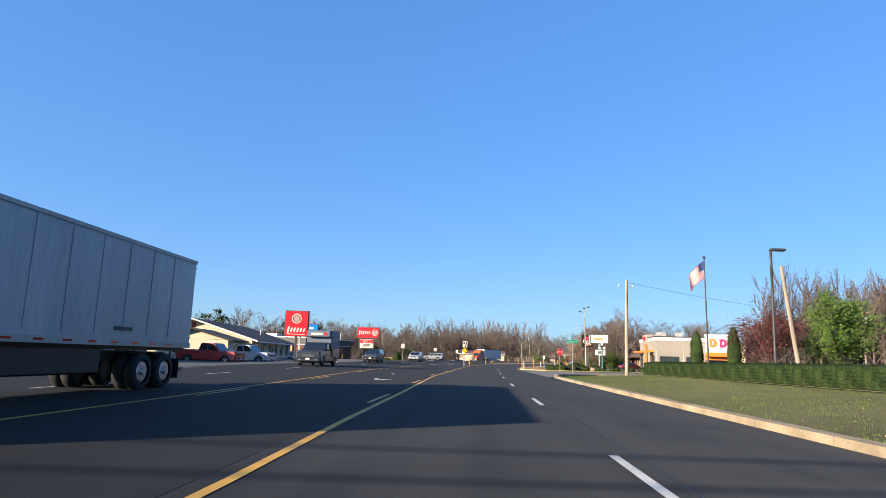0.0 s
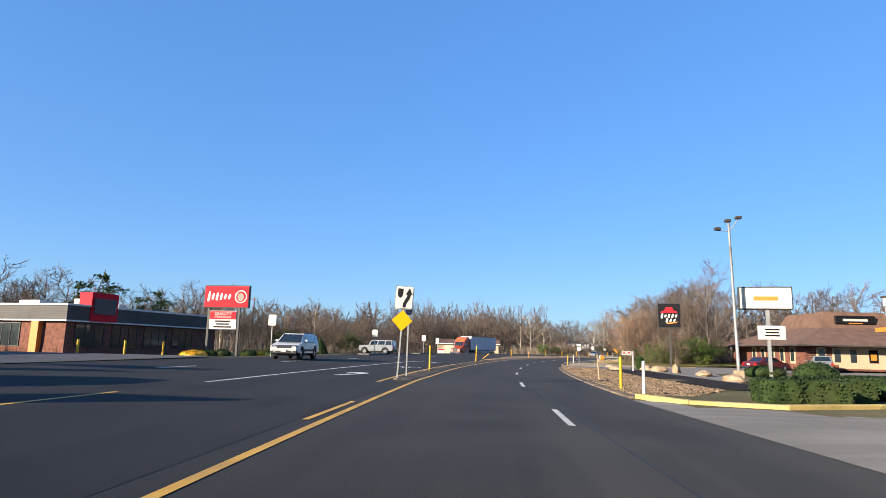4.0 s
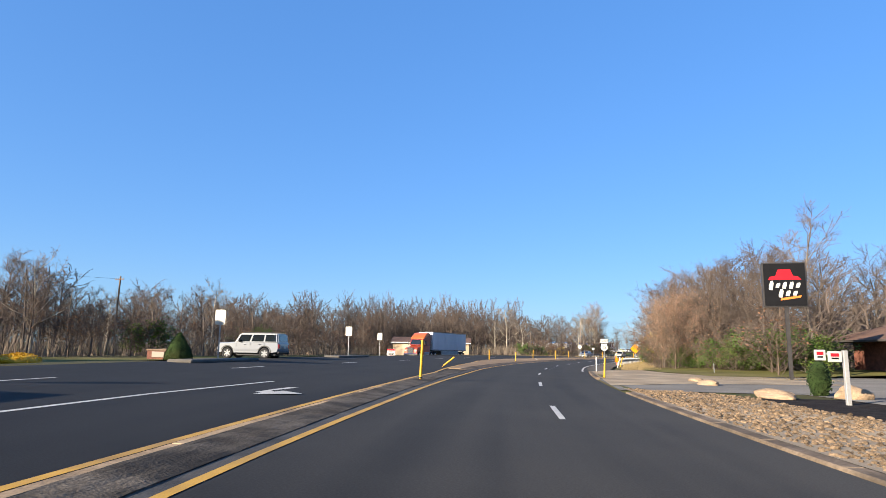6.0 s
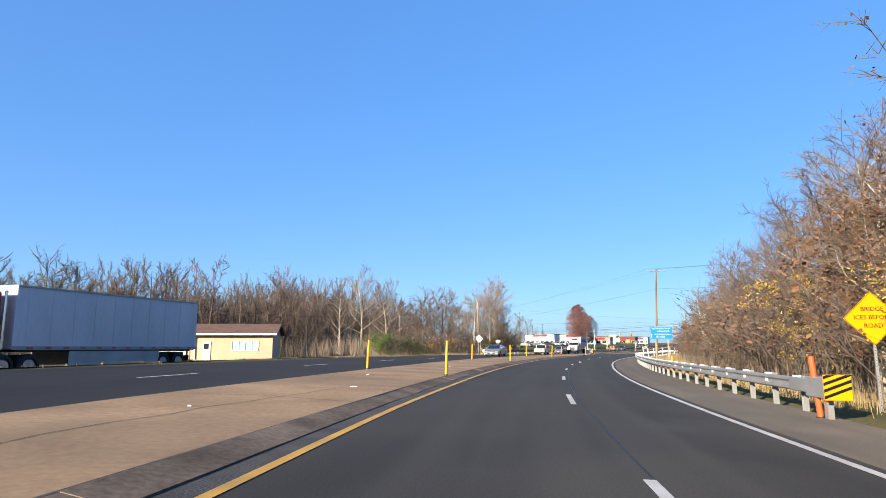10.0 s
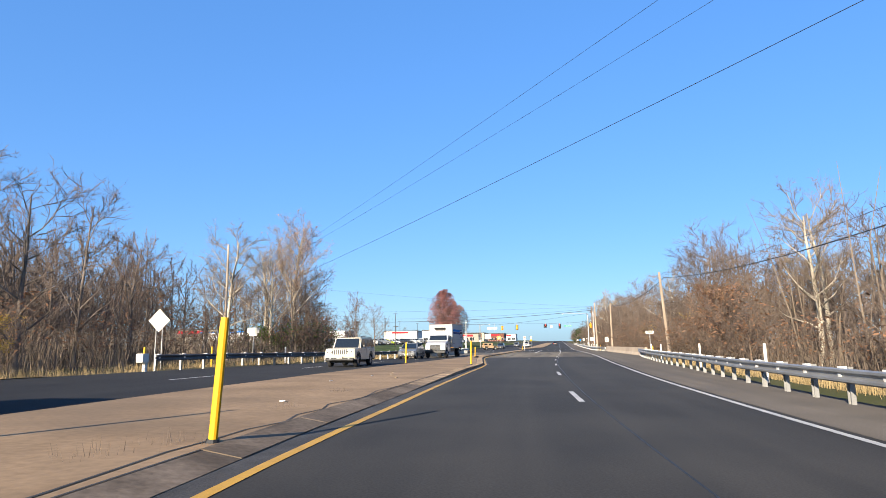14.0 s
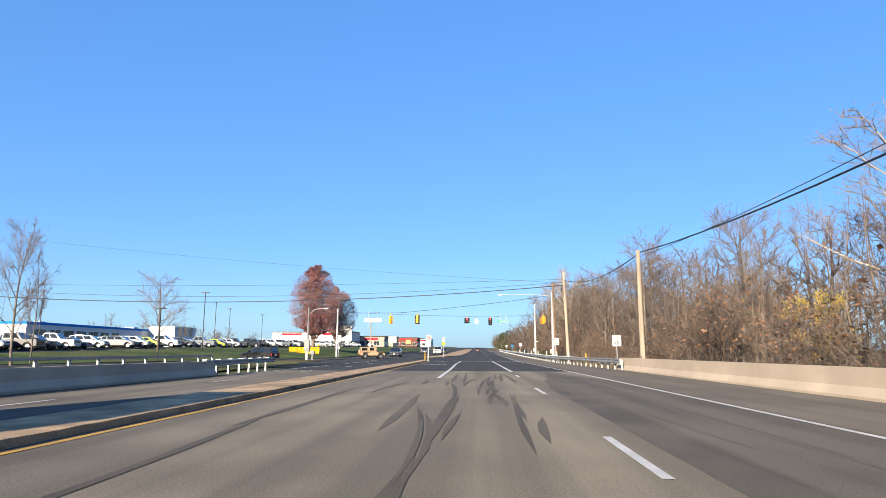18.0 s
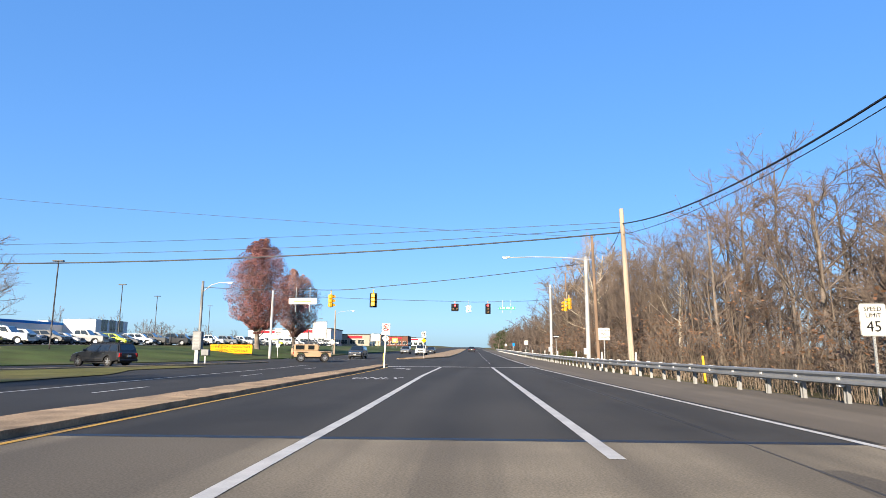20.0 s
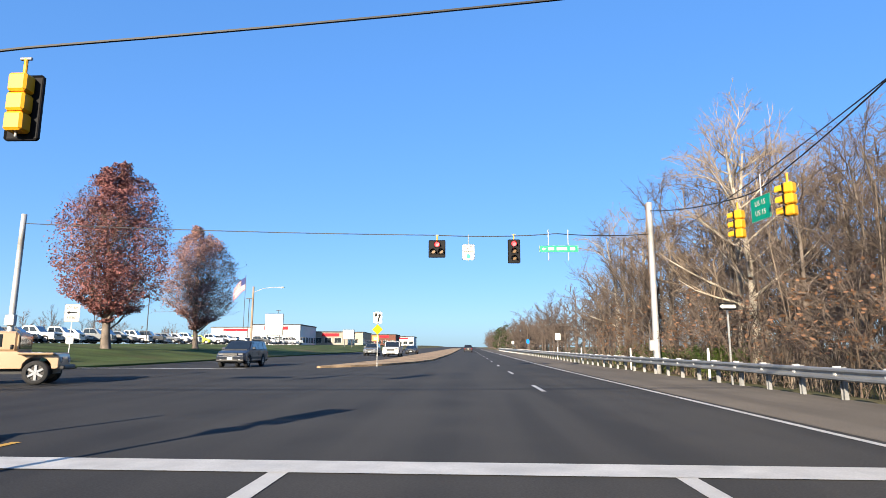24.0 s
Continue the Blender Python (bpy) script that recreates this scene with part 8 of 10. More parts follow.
for x_, y_ in ((2, -12), (-4, 4), (5, 20), (-6, -20)):
    wall_box(dl, "steel_pole", 2.4, 2.0, 1.2, x_, y_, 4.2, "roof_unit")
for s, d, w, l, h, mt, lb in ((620, -70, 24, 18, 7, "wall_white", "distant white commercial building with stacked blocks"), (640, -55, 16, 14, 5, "wall_tan", "distant tan shop building"), (700, -60, 26, 18, 6, "wall_beige", "distant beige shop building"), (760, -50, 22, 16, 6, "brick", "distant low red brick store"), (840, -46, 24, 16, 6, "wall_white", "distant low pale store"), (690, -110, 30, 24, 8, "wall_white", "distant wide pale warehouse"), (520, -160, 50, 30, 7, "wall_tan", "distant wide tan warehouse"), (900, -60, 30, 20, 7, "wall_tan", "distant low tan store")):
    fb = thing("store_building", place(s, d), lb, "building")
    wall_box(fb, mt, l, w, h)
    wall_box(fb, "roof_dark", l + 0.4, w + 0.4, 0.4, 0, 0, h, "coping")
    for y_ in np.arange(-w / 2 + 2, w / 2 - 1, 4):
        window(fb, 2.8, 2.0, l / 2 + 0.03, y_, 0.8, 1, "x", panes=2)
    for x_ in np.arange(-l / 2 + 2, l / 2 - 1, 4):
        window(fb, 2.8, 2.0, x_, -w / 2 - 0.03, 0.8, -1, "y", panes=2)
    wall_box(fb, "sign_red", l * 0.5, 0.2, 1.2, 0, -w / 2 - 0.12, h - 1.6, "sign_panel")


# ---- large roadside signs ----
def cabinet(s, d, turn, label, w, h, z, legs, mat, legmat="dark_steel", deep=0.35, rim="dark_steel", name="pole_sign"):
    ob = thing(name, place(s, d, 0, turn), label, "sign")
    bx("cabinet", ob, M[rim], w + 0.16, deep, h + 0.16, 0, 0, z - h / 2 - 0.08, 0.03)
    face = bx("face", ob, M[mat], w, 0.03, h, 0, -deep / 2 - 0.016, z - h / 2)
    for x_ in legs:
        bx("leg", ob, M[legmat], 0.2, 0.2, z - h / 2 + 0.2, x_, 0, -0.2)
    return ob, face, -deep / 2 - 0.034


def shapes(face, y, items):
    for nm, mt, pts in items:
        prism(nm, face, M[mt], pts, 0.004, Matrix.Translation((0, y, 0)))


def rnd(cx, cz, rx, rz, n=18):
    return [(cx + rx * math.cos(2 * math.pi * i / n), cz + rz * math.sin(2 * math.pi * i / n)) for i in range(n)]


def script_word(face, y, cx, cz, w, h, mat, n=6):
    """A slanted brush-like word mark as plain rounded strokes."""
    rng = random.Random(int(w * 100))
    for i in range(n):
        x = cx - w / 2 + w * (i + 0.5) / n
        t = h * (1.0 if i == 0 else rng.uniform(0.5, 0.8))
        sw = w / n * 0.72
        prism("word_stroke", face, M[mat], [(x - sw / 2, cz - t * 0.45), (x + sw * 0.2, cz - t * 0.5), (x + sw * 0.55, cz + t * 0.2), (x + sw * 0.45, cz + t * 0.5), (x - sw * 0.1, cz + t * 0.45), (x - sw * 0.4, cz)], 0.004, Matrix.Translation((0, y, 0)))


ob, f, y_ = cabinet(67.8, -20.7, -4, "tall red square restaurant sign with a round emblem on a post", 2.5, 2.7, 4.4, (0,), "sign_red")
script_word(f, y_, 0, 3.7, 2.1, 0.75, "sign_white")
shapes(f, y_, [("emblem", "sign_white", rnd(0, 4.95, 0.55, 0.55)), ("emblem_inner", "sign_red", rnd(0, 4.95, 0.46, 0.46))])
shapes(f, y_ - 0.006, [("emblem_centre", "wall_tan", rnd(0, 4.9, 0.26, 0.33)), ("underline", "sign_white", [(-1.0, 3.2), (1.0, 3.2), (1.0, 3.26), (-1.0, 3.26)])])
ob, f, y_ = cabinet(122, -26.9, -2, "wide red restaurant sign above a letter board on legs", 4.4, 2.0, 5.75, (-1.75, 1.3), "sign_red")
script_word(f, y_, -0.75, 5.75, 2.5, 1.0, "sign_white")
shapes(f, y_, [("emblem", "sign_white", rnd(1.45, 5.75, 0.62, 0.62)), ("emblem_inner", "sign_red", rnd(1.45, 5.75, 0.52, 0.52))])
shapes(f, y_ - 0.006, [("emblem_centre", "wall_tan", rnd(1.45, 5.7, 0.3, 0.38))])
bx("letter_board", ob, M["sign_white"], 2.75, 0.2, 1.75, -0.25, 0, 2.65, 0.02)
bd = bx("board_header", ob, M["sign_red"], 2.65, 0.03, 0.75, -0.25, -0.115, 3.6)
lettering("QUALITY", 0.42, M["sign_white"], bd, Matrix.Translation((-0.25, -0.135, 4.1)))
lettering("IS OUR RECIPE", 0.26, M["sign_white"], bd, Matrix.Translation((-0.25, -0.135, 3.78)))
bars(ob, 2.2, 0.8, 3.15, 3, "sign_black", y=-0.106, x=-0.25)
ob, f, y_ = cabinet(80.5, -23.6, 0, "bright blue shop sign on a steel post", 3.0, 0.85, 4.55, (-0.9,), "sign_blue", "steel_dull")
bars(f, 2.3, 0.5, 4.55, 1, "sign_white", y=y_)
ob, f, y_ = cabinet(79.2, -21.3, 0, "square white shop sign with a round black emblem", 1.35, 1.35, 3.15, (-0.5,), "sign_white", "steel_pole")
shapes(f, y_, [("emblem", "sign_black", rnd(0, 3.25, 0.33, 0.38)), ("emblem_bar", "sign_white", [(-0.03, 3.0), (0.03, 3.0), (0.03, 3.5), (-0.03, 3.5)])])
bars(f, 0.9, 0.1, 2.72, 1, "steel_dull", y=y_)
ob, f, y_ = cabinet(143.4, 16.3, 4, "black square sign with a red hat shape on a pole", 2.35, 2.65, 5.9, (0.05,), "sign_black", "dark_steel")
shapes(f, y_, [("hat", "sign_red", [(-0.95, 6.2), (0.95, 6.2), (0.75, 6.42), (0.5, 6.45), (0.35, 6.85), (-0.35, 6.85), (-0.5, 6.45), (-0.8, 6.4)]), ("stroke", "sign_orange", [(-0.3, 4.9), (0.85, 5.08), (0.9, 5.22), (-0.25, 5.05)])])
script_word(f, y_, -0.02, 5.85, 1.9, 0.6, "sign_white", 5)
script_word(f, y_, 0.15, 5.35, 1.2, 0.55, "sign_white", 3)
ob, f, y_ = cabinet(111.8, 17.9, 6, "white shop sign with an orange word mark above a letter board", 3.2, 1.4, 5.35, (0.1,), "sign_white", "steel_dull")
bars(f, 2.3, 0.55, 5.35, 1, "sign_orange", y=y_)
bx("letter_board", ob, M["sign_white"], 1.7, 0.3, 0.95, 0.3, 0, 2.55, 0.04)
bars(ob, 1.3, 0.6, 3.05, 3, "sign_black", y=-0.158, x=0.3)
clipped(113, 18.0, 2.6, 2.6, 0.8, "reddish-brown shrub round the sign base", 0, "bush", False)
for s, d, w, h, z_, mt, lb in ((534, -47.6, 4.4, 5.2, 4.9, "sign_white", "white panelled roadside sign on a post"), (560, -34, 3.2, 2.6, 3.6, "sign_white", "pale roadside shop sign"), (600, -32, 2.4, 2.0, 3.2, "sign_orange", "orange and white roadside sign")):
    ob, f, y_ = cabinet(s, d, 0, lb, w, h, z_, (-w / 3, w / 3), mt)
    bars(f, w * 0.7, h * 0.6, z_, 3, "steel_dull", y=y_)
bn = thing("banner", place(421, -31.3, -0.3, -4), "yellow sale banner with black capital letters on the grass bank", "banner")
bx("sheet", bn, M["sign_yellow"], 5.5, 0.03, 1.15, 0, 0, 0.3)
lettering("INVENTORY REDUCTION", 0.42, M["sign_black"], bn, Matrix.Translation((0, -0.022, 1.16)))
lettering("CONSTRUCTION SALE", 0.42, M["sign_black"], bn, Matrix.Translation((0, -0.022, 0.64)))
for x_ in (-2.65, 0, 2.65):
    tb("stake", bn, M["wood_dark"], (x_, 0.05, -0.3), (x_, 0.05, 1.6), 0.04)


# small things beside the drive and on the far lawn
ob = thing("entry_sign", place(121.5, 10.4), "grey square post carrying two small white and red notices", "sign")
bx("post", ob, M["steel_pole"], 0.13, 0.13, 1.75, 0, 0, -0.1, 0.01)
for x_, z_, w_ in ((-0.3, 1.3, 0.4), (-0.72, 1.34, 0.32)):
    nt_ = bx("notice", ob, M["sign_white"], w_, 0.03, 0.32, x_, -0.02, z_, 0.006)
    bx("print", nt_, M["sign_red"], w_ * 0.6, 0.006, 0.1, x_, -0.038, z_ + 0.16)
    bx("writing_bar", nt_, M["sign_black"], w_ * 0.5, 0.006, 0.05, x_, -0.038, z_ + 0.08)
    bx("arm", ob, M["steel_pole"], 0.5, 0.04, 0.05, x_ + 0.1, 0.02, z_ + 0.18)
pole(167.5, -56, 10.2, "wood_dark", 0.14, 0.5, "dark wooden pole before the far wood", ((9.7, 1.4),))
cable([(167.5, -56, 9.8), (120, -78, 9.6)], 0.014, 0.6)
ob = thing("ground_sign", place(150.2, -32.9, 0, 10), "low brown brick and board entrance sign on the far lawn", "sign")
bx("plinth", ob, M["brick"], 2.4, 0.5, 0.85, 0, 0, -0.05, 0.03)
bx("cap", ob, M["wood_dark"], 2.7, 0.6, 0.14, 0, 0, 0.8, 0.02)
bx("board", ob, M["wall_tan"], 1.5, 0.06, 0.5, 0.2, -0.29, 0.22, 0.02)
cone = thing("conifer", place(149.9, -30.7), "clipped dark green conical conifer on the far lawn", "conifer")
rng_ = random.Random(71)
bm = bmesh.new()
bmesh.ops.create_cone(bm, cap_ends=True, segments=18, radius1=1.15, radius2=0.12, depth=2.4)
bmesh.ops.subdivide_edges(bm, edges=bm.edges[:], cuts=3, use_grid_fill=True)
for v in bm.verts:
    v.co.z += 1.2
    bulge = 1 + 0.28 * math.sin(math.pi * min(1, v.co.z / 2.4)) + 0.12 * noise.noise(v.co * 2.0)
    v.co.x, v.co.y = v.co.x * bulge, v.co.y * bulge
part("body", bm, M["hedge"], cone, smooth=True)
vs, fs = [], []
for _ in range(2600):
    h, an = rng_.random() ** 1.4 * 2.35, rng_.random() * 6.283
    r = (1.15 - 1.03 * h / 2.4) * (1 + 0.28 * math.sin(math.pi * h / 2.4)) + rng_.uniform(-0.02, 0.07)
    p = Vector((math.cos(an) * r, math.sin(an) * r, h))
    u = Vector((rng_.gauss(0, 1), rng_.gauss(0, 1), rng_.gauss(0.5, 1))).normalized() * 0.07
    v = u.orthogonal().normalized() * 0.03
    k = len(vs)
    vs += [p - v, p + v, p + u]
    fs.append((k, k + 1, k + 2))
meshed("leaves", vs, fs, M["leaf_green"], cone)

# ---- flags ----
def flag(s, d, h, fw, fh, label, turn=0.0):
    ob = thing("flagpole", place(s, d), label, "flagpole")
    tb("pole", ob, M["dark_steel"], (0, 0, -0.2), (0, 0, h), 0.06, 0.035, 12)
    bm = bmesh.new()
    bmesh.ops.create_uvsphere(bm, u_segments=12, v_segments=8, radius=0.1)
    bmesh.ops.translate(bm, verts=bm.verts, vec=(0, 0, h + 0.08))
    part("ball", bm, M["dark_steel"], ob, smooth=True)
    fl = new("flag")
    fl.parent = ob

    def cloth(u, v):
        """u along the fly, v down the hoist; a limp, drooping cloth."""
        x = -u * fw * 0.62
        z = h - 0.15 - v * fh - (u ** 1.4) * fw * 0.62
        y = 0.16 * math.sin(u * 9 + v * 2.0) * u
        return (x, y, z)

    def strip(u0, u1, v0, v1, mat, name):
        vs, fs = [], []
        nu = 10
        for i in range(nu + 1):
            for j in range(2):
                vs.append(cloth(u0 + (u1 - u0) * i / nu, v0 + (v1 - v0) * j))
        for i in range(nu):
            fs.append((2 * i, 2 * i + 1, 2 * i + 3, 2 * i + 2))
        me = bpy.data.meshes.new(name)
        me.from_pydata(vs, [], fs)
        o = link(name, me, M[mat], fl)
        sol = o.modifiers.new("thick", "SOLIDIFY")
        sol.thickness = 0.01
    for i in range(13):
        strip(0.4 if i < 7 else 0.0, 1.0, i / 13, (i + 1) / 13, "flag_red" if i % 2 == 0 else "flag_white", "stripe")
    strip(0.0, 0.4, 0.0, 7 / 13, "flag_blue", "canton")


flag(40.6, 14.5, 7.7, 1.6, 1.1, "dark flagpole with a drooping red, white and blue flag")
flag(492, -40, 12.5, 3.4, 2.3, "tall flagpole with a striped flag on the car lot")

# ---- pebble bed and boulders ----
M["boulder"] = material("orange_brown_boulder", (0.288, 0.2, 0.12), 0.9, var=0.35, scale=1.6, fine=18, bump=0.5, dirt=(0.192, 0.152, 0.12), dirt_amt=0.6)
rp = random.Random(77)
peb = []
for k in range(4):
    bm = bmesh.new()
    bmesh.ops.create_icosphere(bm, subdivisions=1, radius=1.0)
    for v in bm.verts:
        v.co = Vector((v.co.x * rp.uniform(0.8, 1.2), v.co.y * rp.uniform(0.7, 1.1), v.co.z * rp.uniform(0.45, 0.7)))
    me = bpy.data.meshes.new("pebble")
    bm.to_mesh(me), bm.free()
    me.materials.append(M["pebble"])
    peb.append(me)
bed = tagged(ribbon("bed_pebbles", 88, 127, [(88, 4.75), (127, 4.6)], [(88, 6.5), (93, 9.3), (124, 8.2), (127, 6.4)], 0.05, M["dirt"], step=2, cols=3), "bed of tan river pebbles behind the kerb", "planting bed", kind="structure")
vs, fs = [], []
for i in range(8600):
    s = rp.uniform(88.5, 126.5)
    d = rp.uniform(4.75, min(key(s, [(88, 6.5), (93, 9.4), (124, 8.3), (127, 6.4)]), 9.6))
    r = rp.uniform(0.02, 0.062) if rp.random() < 0.95 else rp.uniform(0.065, 0.1)
    x, y = plan(s, d)
    m = pose(x, y, level(s, d) + 0.05 + r * 0.12, rp.uniform(-25, 25), rp.uniform(-25, 25), rp.uniform(0, 360)) @ Matrix.Diagonal((r, r, r, 1))
    if i < 420 and 97 < s < 112:
        o = new("pebble", peb[i % 4])
        o.parent, o.matrix_basis = bed, m
    else:
        k = len(vs)
        me = peb[i % 4]
        vs += [m @ v.co for v in me.vertices]
        fs += [tuple(j + k for j in p.vertices) for p in me.polygons]
tagged(meshed("pebbles", vs, fs, M["pebble"], bed), kind="stuff")
for i, (s, d, w, h) in enumerate(((124, 9.2, 1.5, 0.35), (124.5, 11.9, 1.2, 0.5), (122, 12.3, 1.1, 0.5), (119.8, 12.4, 1.1, 0.45), (117.5, 13.1, 1.0, 0.75), (111.3, 13.6, 1.7, 0.45), (103, 13.0, 1.3, 0.45), (100.5, 16, 1.2, 0.5), (133, 9.3, 1.3, 0.3), (137, 9.6, 1.0, 0.25))):
    ob = thing("boulder", place(s, d, 0, rp.uniform(0, 180)), "orange-brown boulder in the dark mulch bed", "boulder", "boulders")
    bm = bmesh.new()
    bmesh.ops.create_icosphere(bm, subdivisions=3, radius=0.5)
    for v in bm.verts:
        k = 1 + 0.28 * noise.noise(v.co * 2.1 + Vector((i * 7, 0, 0))) + 0.08 * noise.noise(v.co * 6 + Vector((i, 3, 0)))
        v.co = Vector((v.co.x * w * k, v.co.y * w * 0.62 * k, max(-0.1, v.co.z * h * 1.3 * k + h * 0.35)))
    part("rock", bm, M["boulder"], ob)

# ---- litter ----
db = thing("debris", place(300.6, -5.75, 0.08, 20), "crumpled black plastic debris lying on the median", "debris")
bm = bmesh.new()
bmesh.ops.create_icosphere(bm, subdivisions=3, radius=0.5)
for v in bm.verts:
    k = 1 + 0.3 * noise.noise(v.co * 3.0) + 0.12 * noise.noise(v.co * 9.0)
    v.co = Vector((v.co.x * 0.36 * k, v.co.y * 0.75 * k, max(-0.02, v.co.z * 0.36 * k)))
part("shell", bm, M["black"], db)
rl = random.Random(44)
for s, d in ((298.6, -0.6), (299.9, 2.1), (305.3, -3.5), (301.0, -6.5), (226.2, 1.6), (232.4, -4.9), (236.7, -3.5), (262.6, -5.2), (263.2, -4.6), (265.2, -5.0), (261.3, -4.0), (259, -5.6), (268, -6.1), (180, -5.4), (186, -4.4), (192, -5.8), (203, -4.8), (213, -6.1), (222, -5.3), (241, -5.8), (252, -4.4), (275, -5.1), (283, -5.9)):
    lt = thing("litter", place(s, d, 0.085 if d < -3.2 else 0.004, rl.uniform(0, 180)), "small scrap of pale litter on the paving", "litter", "scraps of litter")
    bm = bmesh.new()
    box(bm, rl.uniform(0.06, 0.22), rl.uniform(0.04, 0.09), 0.02, 0, 0, 0, 0.006)
    for v in bm.verts:
        v.co.z += 0.02 * noise.noise(v.co * 20 + Vector((s, 0, 0))) + 0.01
    part("scrap", bm, M["wall_white"] if rl.random() < 0.6 else M["dirt"], lt)


# ---- vehicles ----
P_ = {k: paint(k + "_paint", c) for k, c in dict(bonnet=(0.36, 0.055, 0.02), white=(0.46, 0.455, 0.44), silver=(0.19, 0.2, 0.215), navy=(0.016, 0.021, 0.033), black=(0.0131, 0.0139, 0.0156), maroon=(0.082, 0.00984, 0.0131), red=(0.279, 0.0164, 0.0164), cream=(0.48, 0.435, 0.34), tan=(0.344, 0.238, 0.143), grey=(0.131, 0.139, 0.148), lime=(0.369, 0.426, 0.0164), orange=(0.574, 0.107, 0.0164), truckred=(0.221, 0.018, 0.0148), pale=(0.41, 0.435, 0.451), blue=(0.0246, 0.0656, 0.18)).items()}


def wheel(parent, x, y, r, w, side, rim="rim", far=False):
    """A tyre with rim, spokes and hub as sub-parts; side is +1 or -1 in x."""
    bm = bmesh.new()
    n = 24
    prof = [(-w / 2, r * 0.66), (-w / 2, r * 0.9), (-w * 0.38, r * 0.985), (0, r), (w * 0.38, r * 0.985), (w / 2, r * 0.9), (w / 2, r * 0.66)]
    rings = []
    for i in range(n):
        a_ = 2 * math.pi * i / n
        rings.append([bm.verts.new((x + o, y + q * math.cos(a_), r + q * math.sin(a_))) for o, q in prof])
    for i in range(n):
        for j in range(len(prof) - 1):
            bm.faces.new((rings[i][j], rings[i][j + 1], rings[(i + 1) % n][j + 1], rings[(i + 1) % n][j]))
    ty = part("tyre", bm, M["rubber"], parent, smooth=True)
    bm = bmesh.new()
    xo = x + side * (w / 2 - 0.035)
    tube(bm, (x - side * w * 0.3, y, r), (xo - side * 0.03, y, r), r * 0.67, r * 0.67, 24)
    part("rim", bm, M["rim"] if far else (M["dark_steel"] if rim == "rim" else M[rim]), ty)
    if far:
        return ty
    if r > 0.45:
        bm = bmesh.new()
        tube(bm, (xo - side * 0.04, y, r), (xo + side * 0.01, y, r), r * 0.6, r * 0.5, 24)
        tube(bm, (xo, y, r), (xo + side * 0.08, y, r), r * 0.22, r * 0.17, 16)
        for i in range(8):
            a_ = i * math.pi / 4
            tube(bm, (xo, y + r * 0.34 * math.cos(a_), r + r * 0.34 * math.sin(a_)), (xo + side * 0.03, y + r * 0.34 * math.cos(a_), r + r * 0.34 * math.sin(a_)), 0.025, 0.02, 6)
        part("hub", bm, M["rim"], ty)
        return ty
    bm = bmesh.new()
    for i in range(6):
        a_ = i * math.pi / 3
        m = Matrix.Translation((xo, y, r)) @ Matrix.Rotation(a_, 4, "X")
        box(bm, 0.03, 0.075, r * 0.62, 0, 0, 0, 0, m)
    tube(bm, (xo - side * 0.01, y, r), (xo + side * 0.025, y, r), r * 0.17, r * 0.12, 16)
    tube(bm, (xo - side * 0.005, y, r), (xo + side * 0.012, y, r), r * 0.68, r * 0.62, 24, False)
    part("spokes", bm, M["rim"], ty)
    return ty


def hull(name, parent, mat, prof, width, bevel=0.05, taper=0.06, label=""):
    """A body shell: a side outline (y, z) swept across the width, its flanks drawn in and its edges rounded."""
    bm = bmesh.new()
    cy = sum(p[0] for p in prof) / len(prof)
    zs = [p[1] for p in prof]
    z0, z1 = min(zs), max(zs)
    rows = []
    for f in (-1, -0.86, 0.86, 1):
        row = []
        for y, z in prof:
            k = 1 - (taper * 0.5 if abs(f) == 1 else 0)
            up = (z - z0) / (z1 - z0)
            x = f * width / 2 * (1 - 0.05 * max(0, up - 0.45))
            row.append(bm.verts.new((x, cy + (y - cy) * k, z0 + (z - z0) * (1 - (0.035 if abs(f) == 1 and up > 0.5 else 0)))))
        rows.append(row)
    n = len(prof)
    for a_, b_ in zip(rows, rows[1:]):
        for i in range(n):
            bm.faces.new((a_[i], a_[(i + 1) % n], b_[(i + 1) % n], b_[i]))
    bm.faces.new(rows[0][::-1]), bm.faces.new(rows[-1])
    bmesh.ops.recalc_face_normals(bm, faces=bm.faces)
    ob = part(name, bm, mat, parent, label, smooth=False)
    bv = ob.modifiers.new("round", "BEVEL")
    bv.width, bv.segments, bv.limit_method, bv.angle_limit = bevel, 2, "ANGLE", radians(32)
    ob.data.shade_smooth()
    ob.modifiers.new("normals", "WEIGHTED_NORMAL").keep_sharp = True
    return ob


def arch(yc, r, zb, n=7, back=True):
    """Points of a wheel arch, from front to rear along the sill."""
    out = []
    for i in range(n + 1):
        a_ = math.pi * i / n
        out.append((yc + r * math.cos(a_), zb + max(0.0, r * math.sin(a_)) * 0.98))
    return out


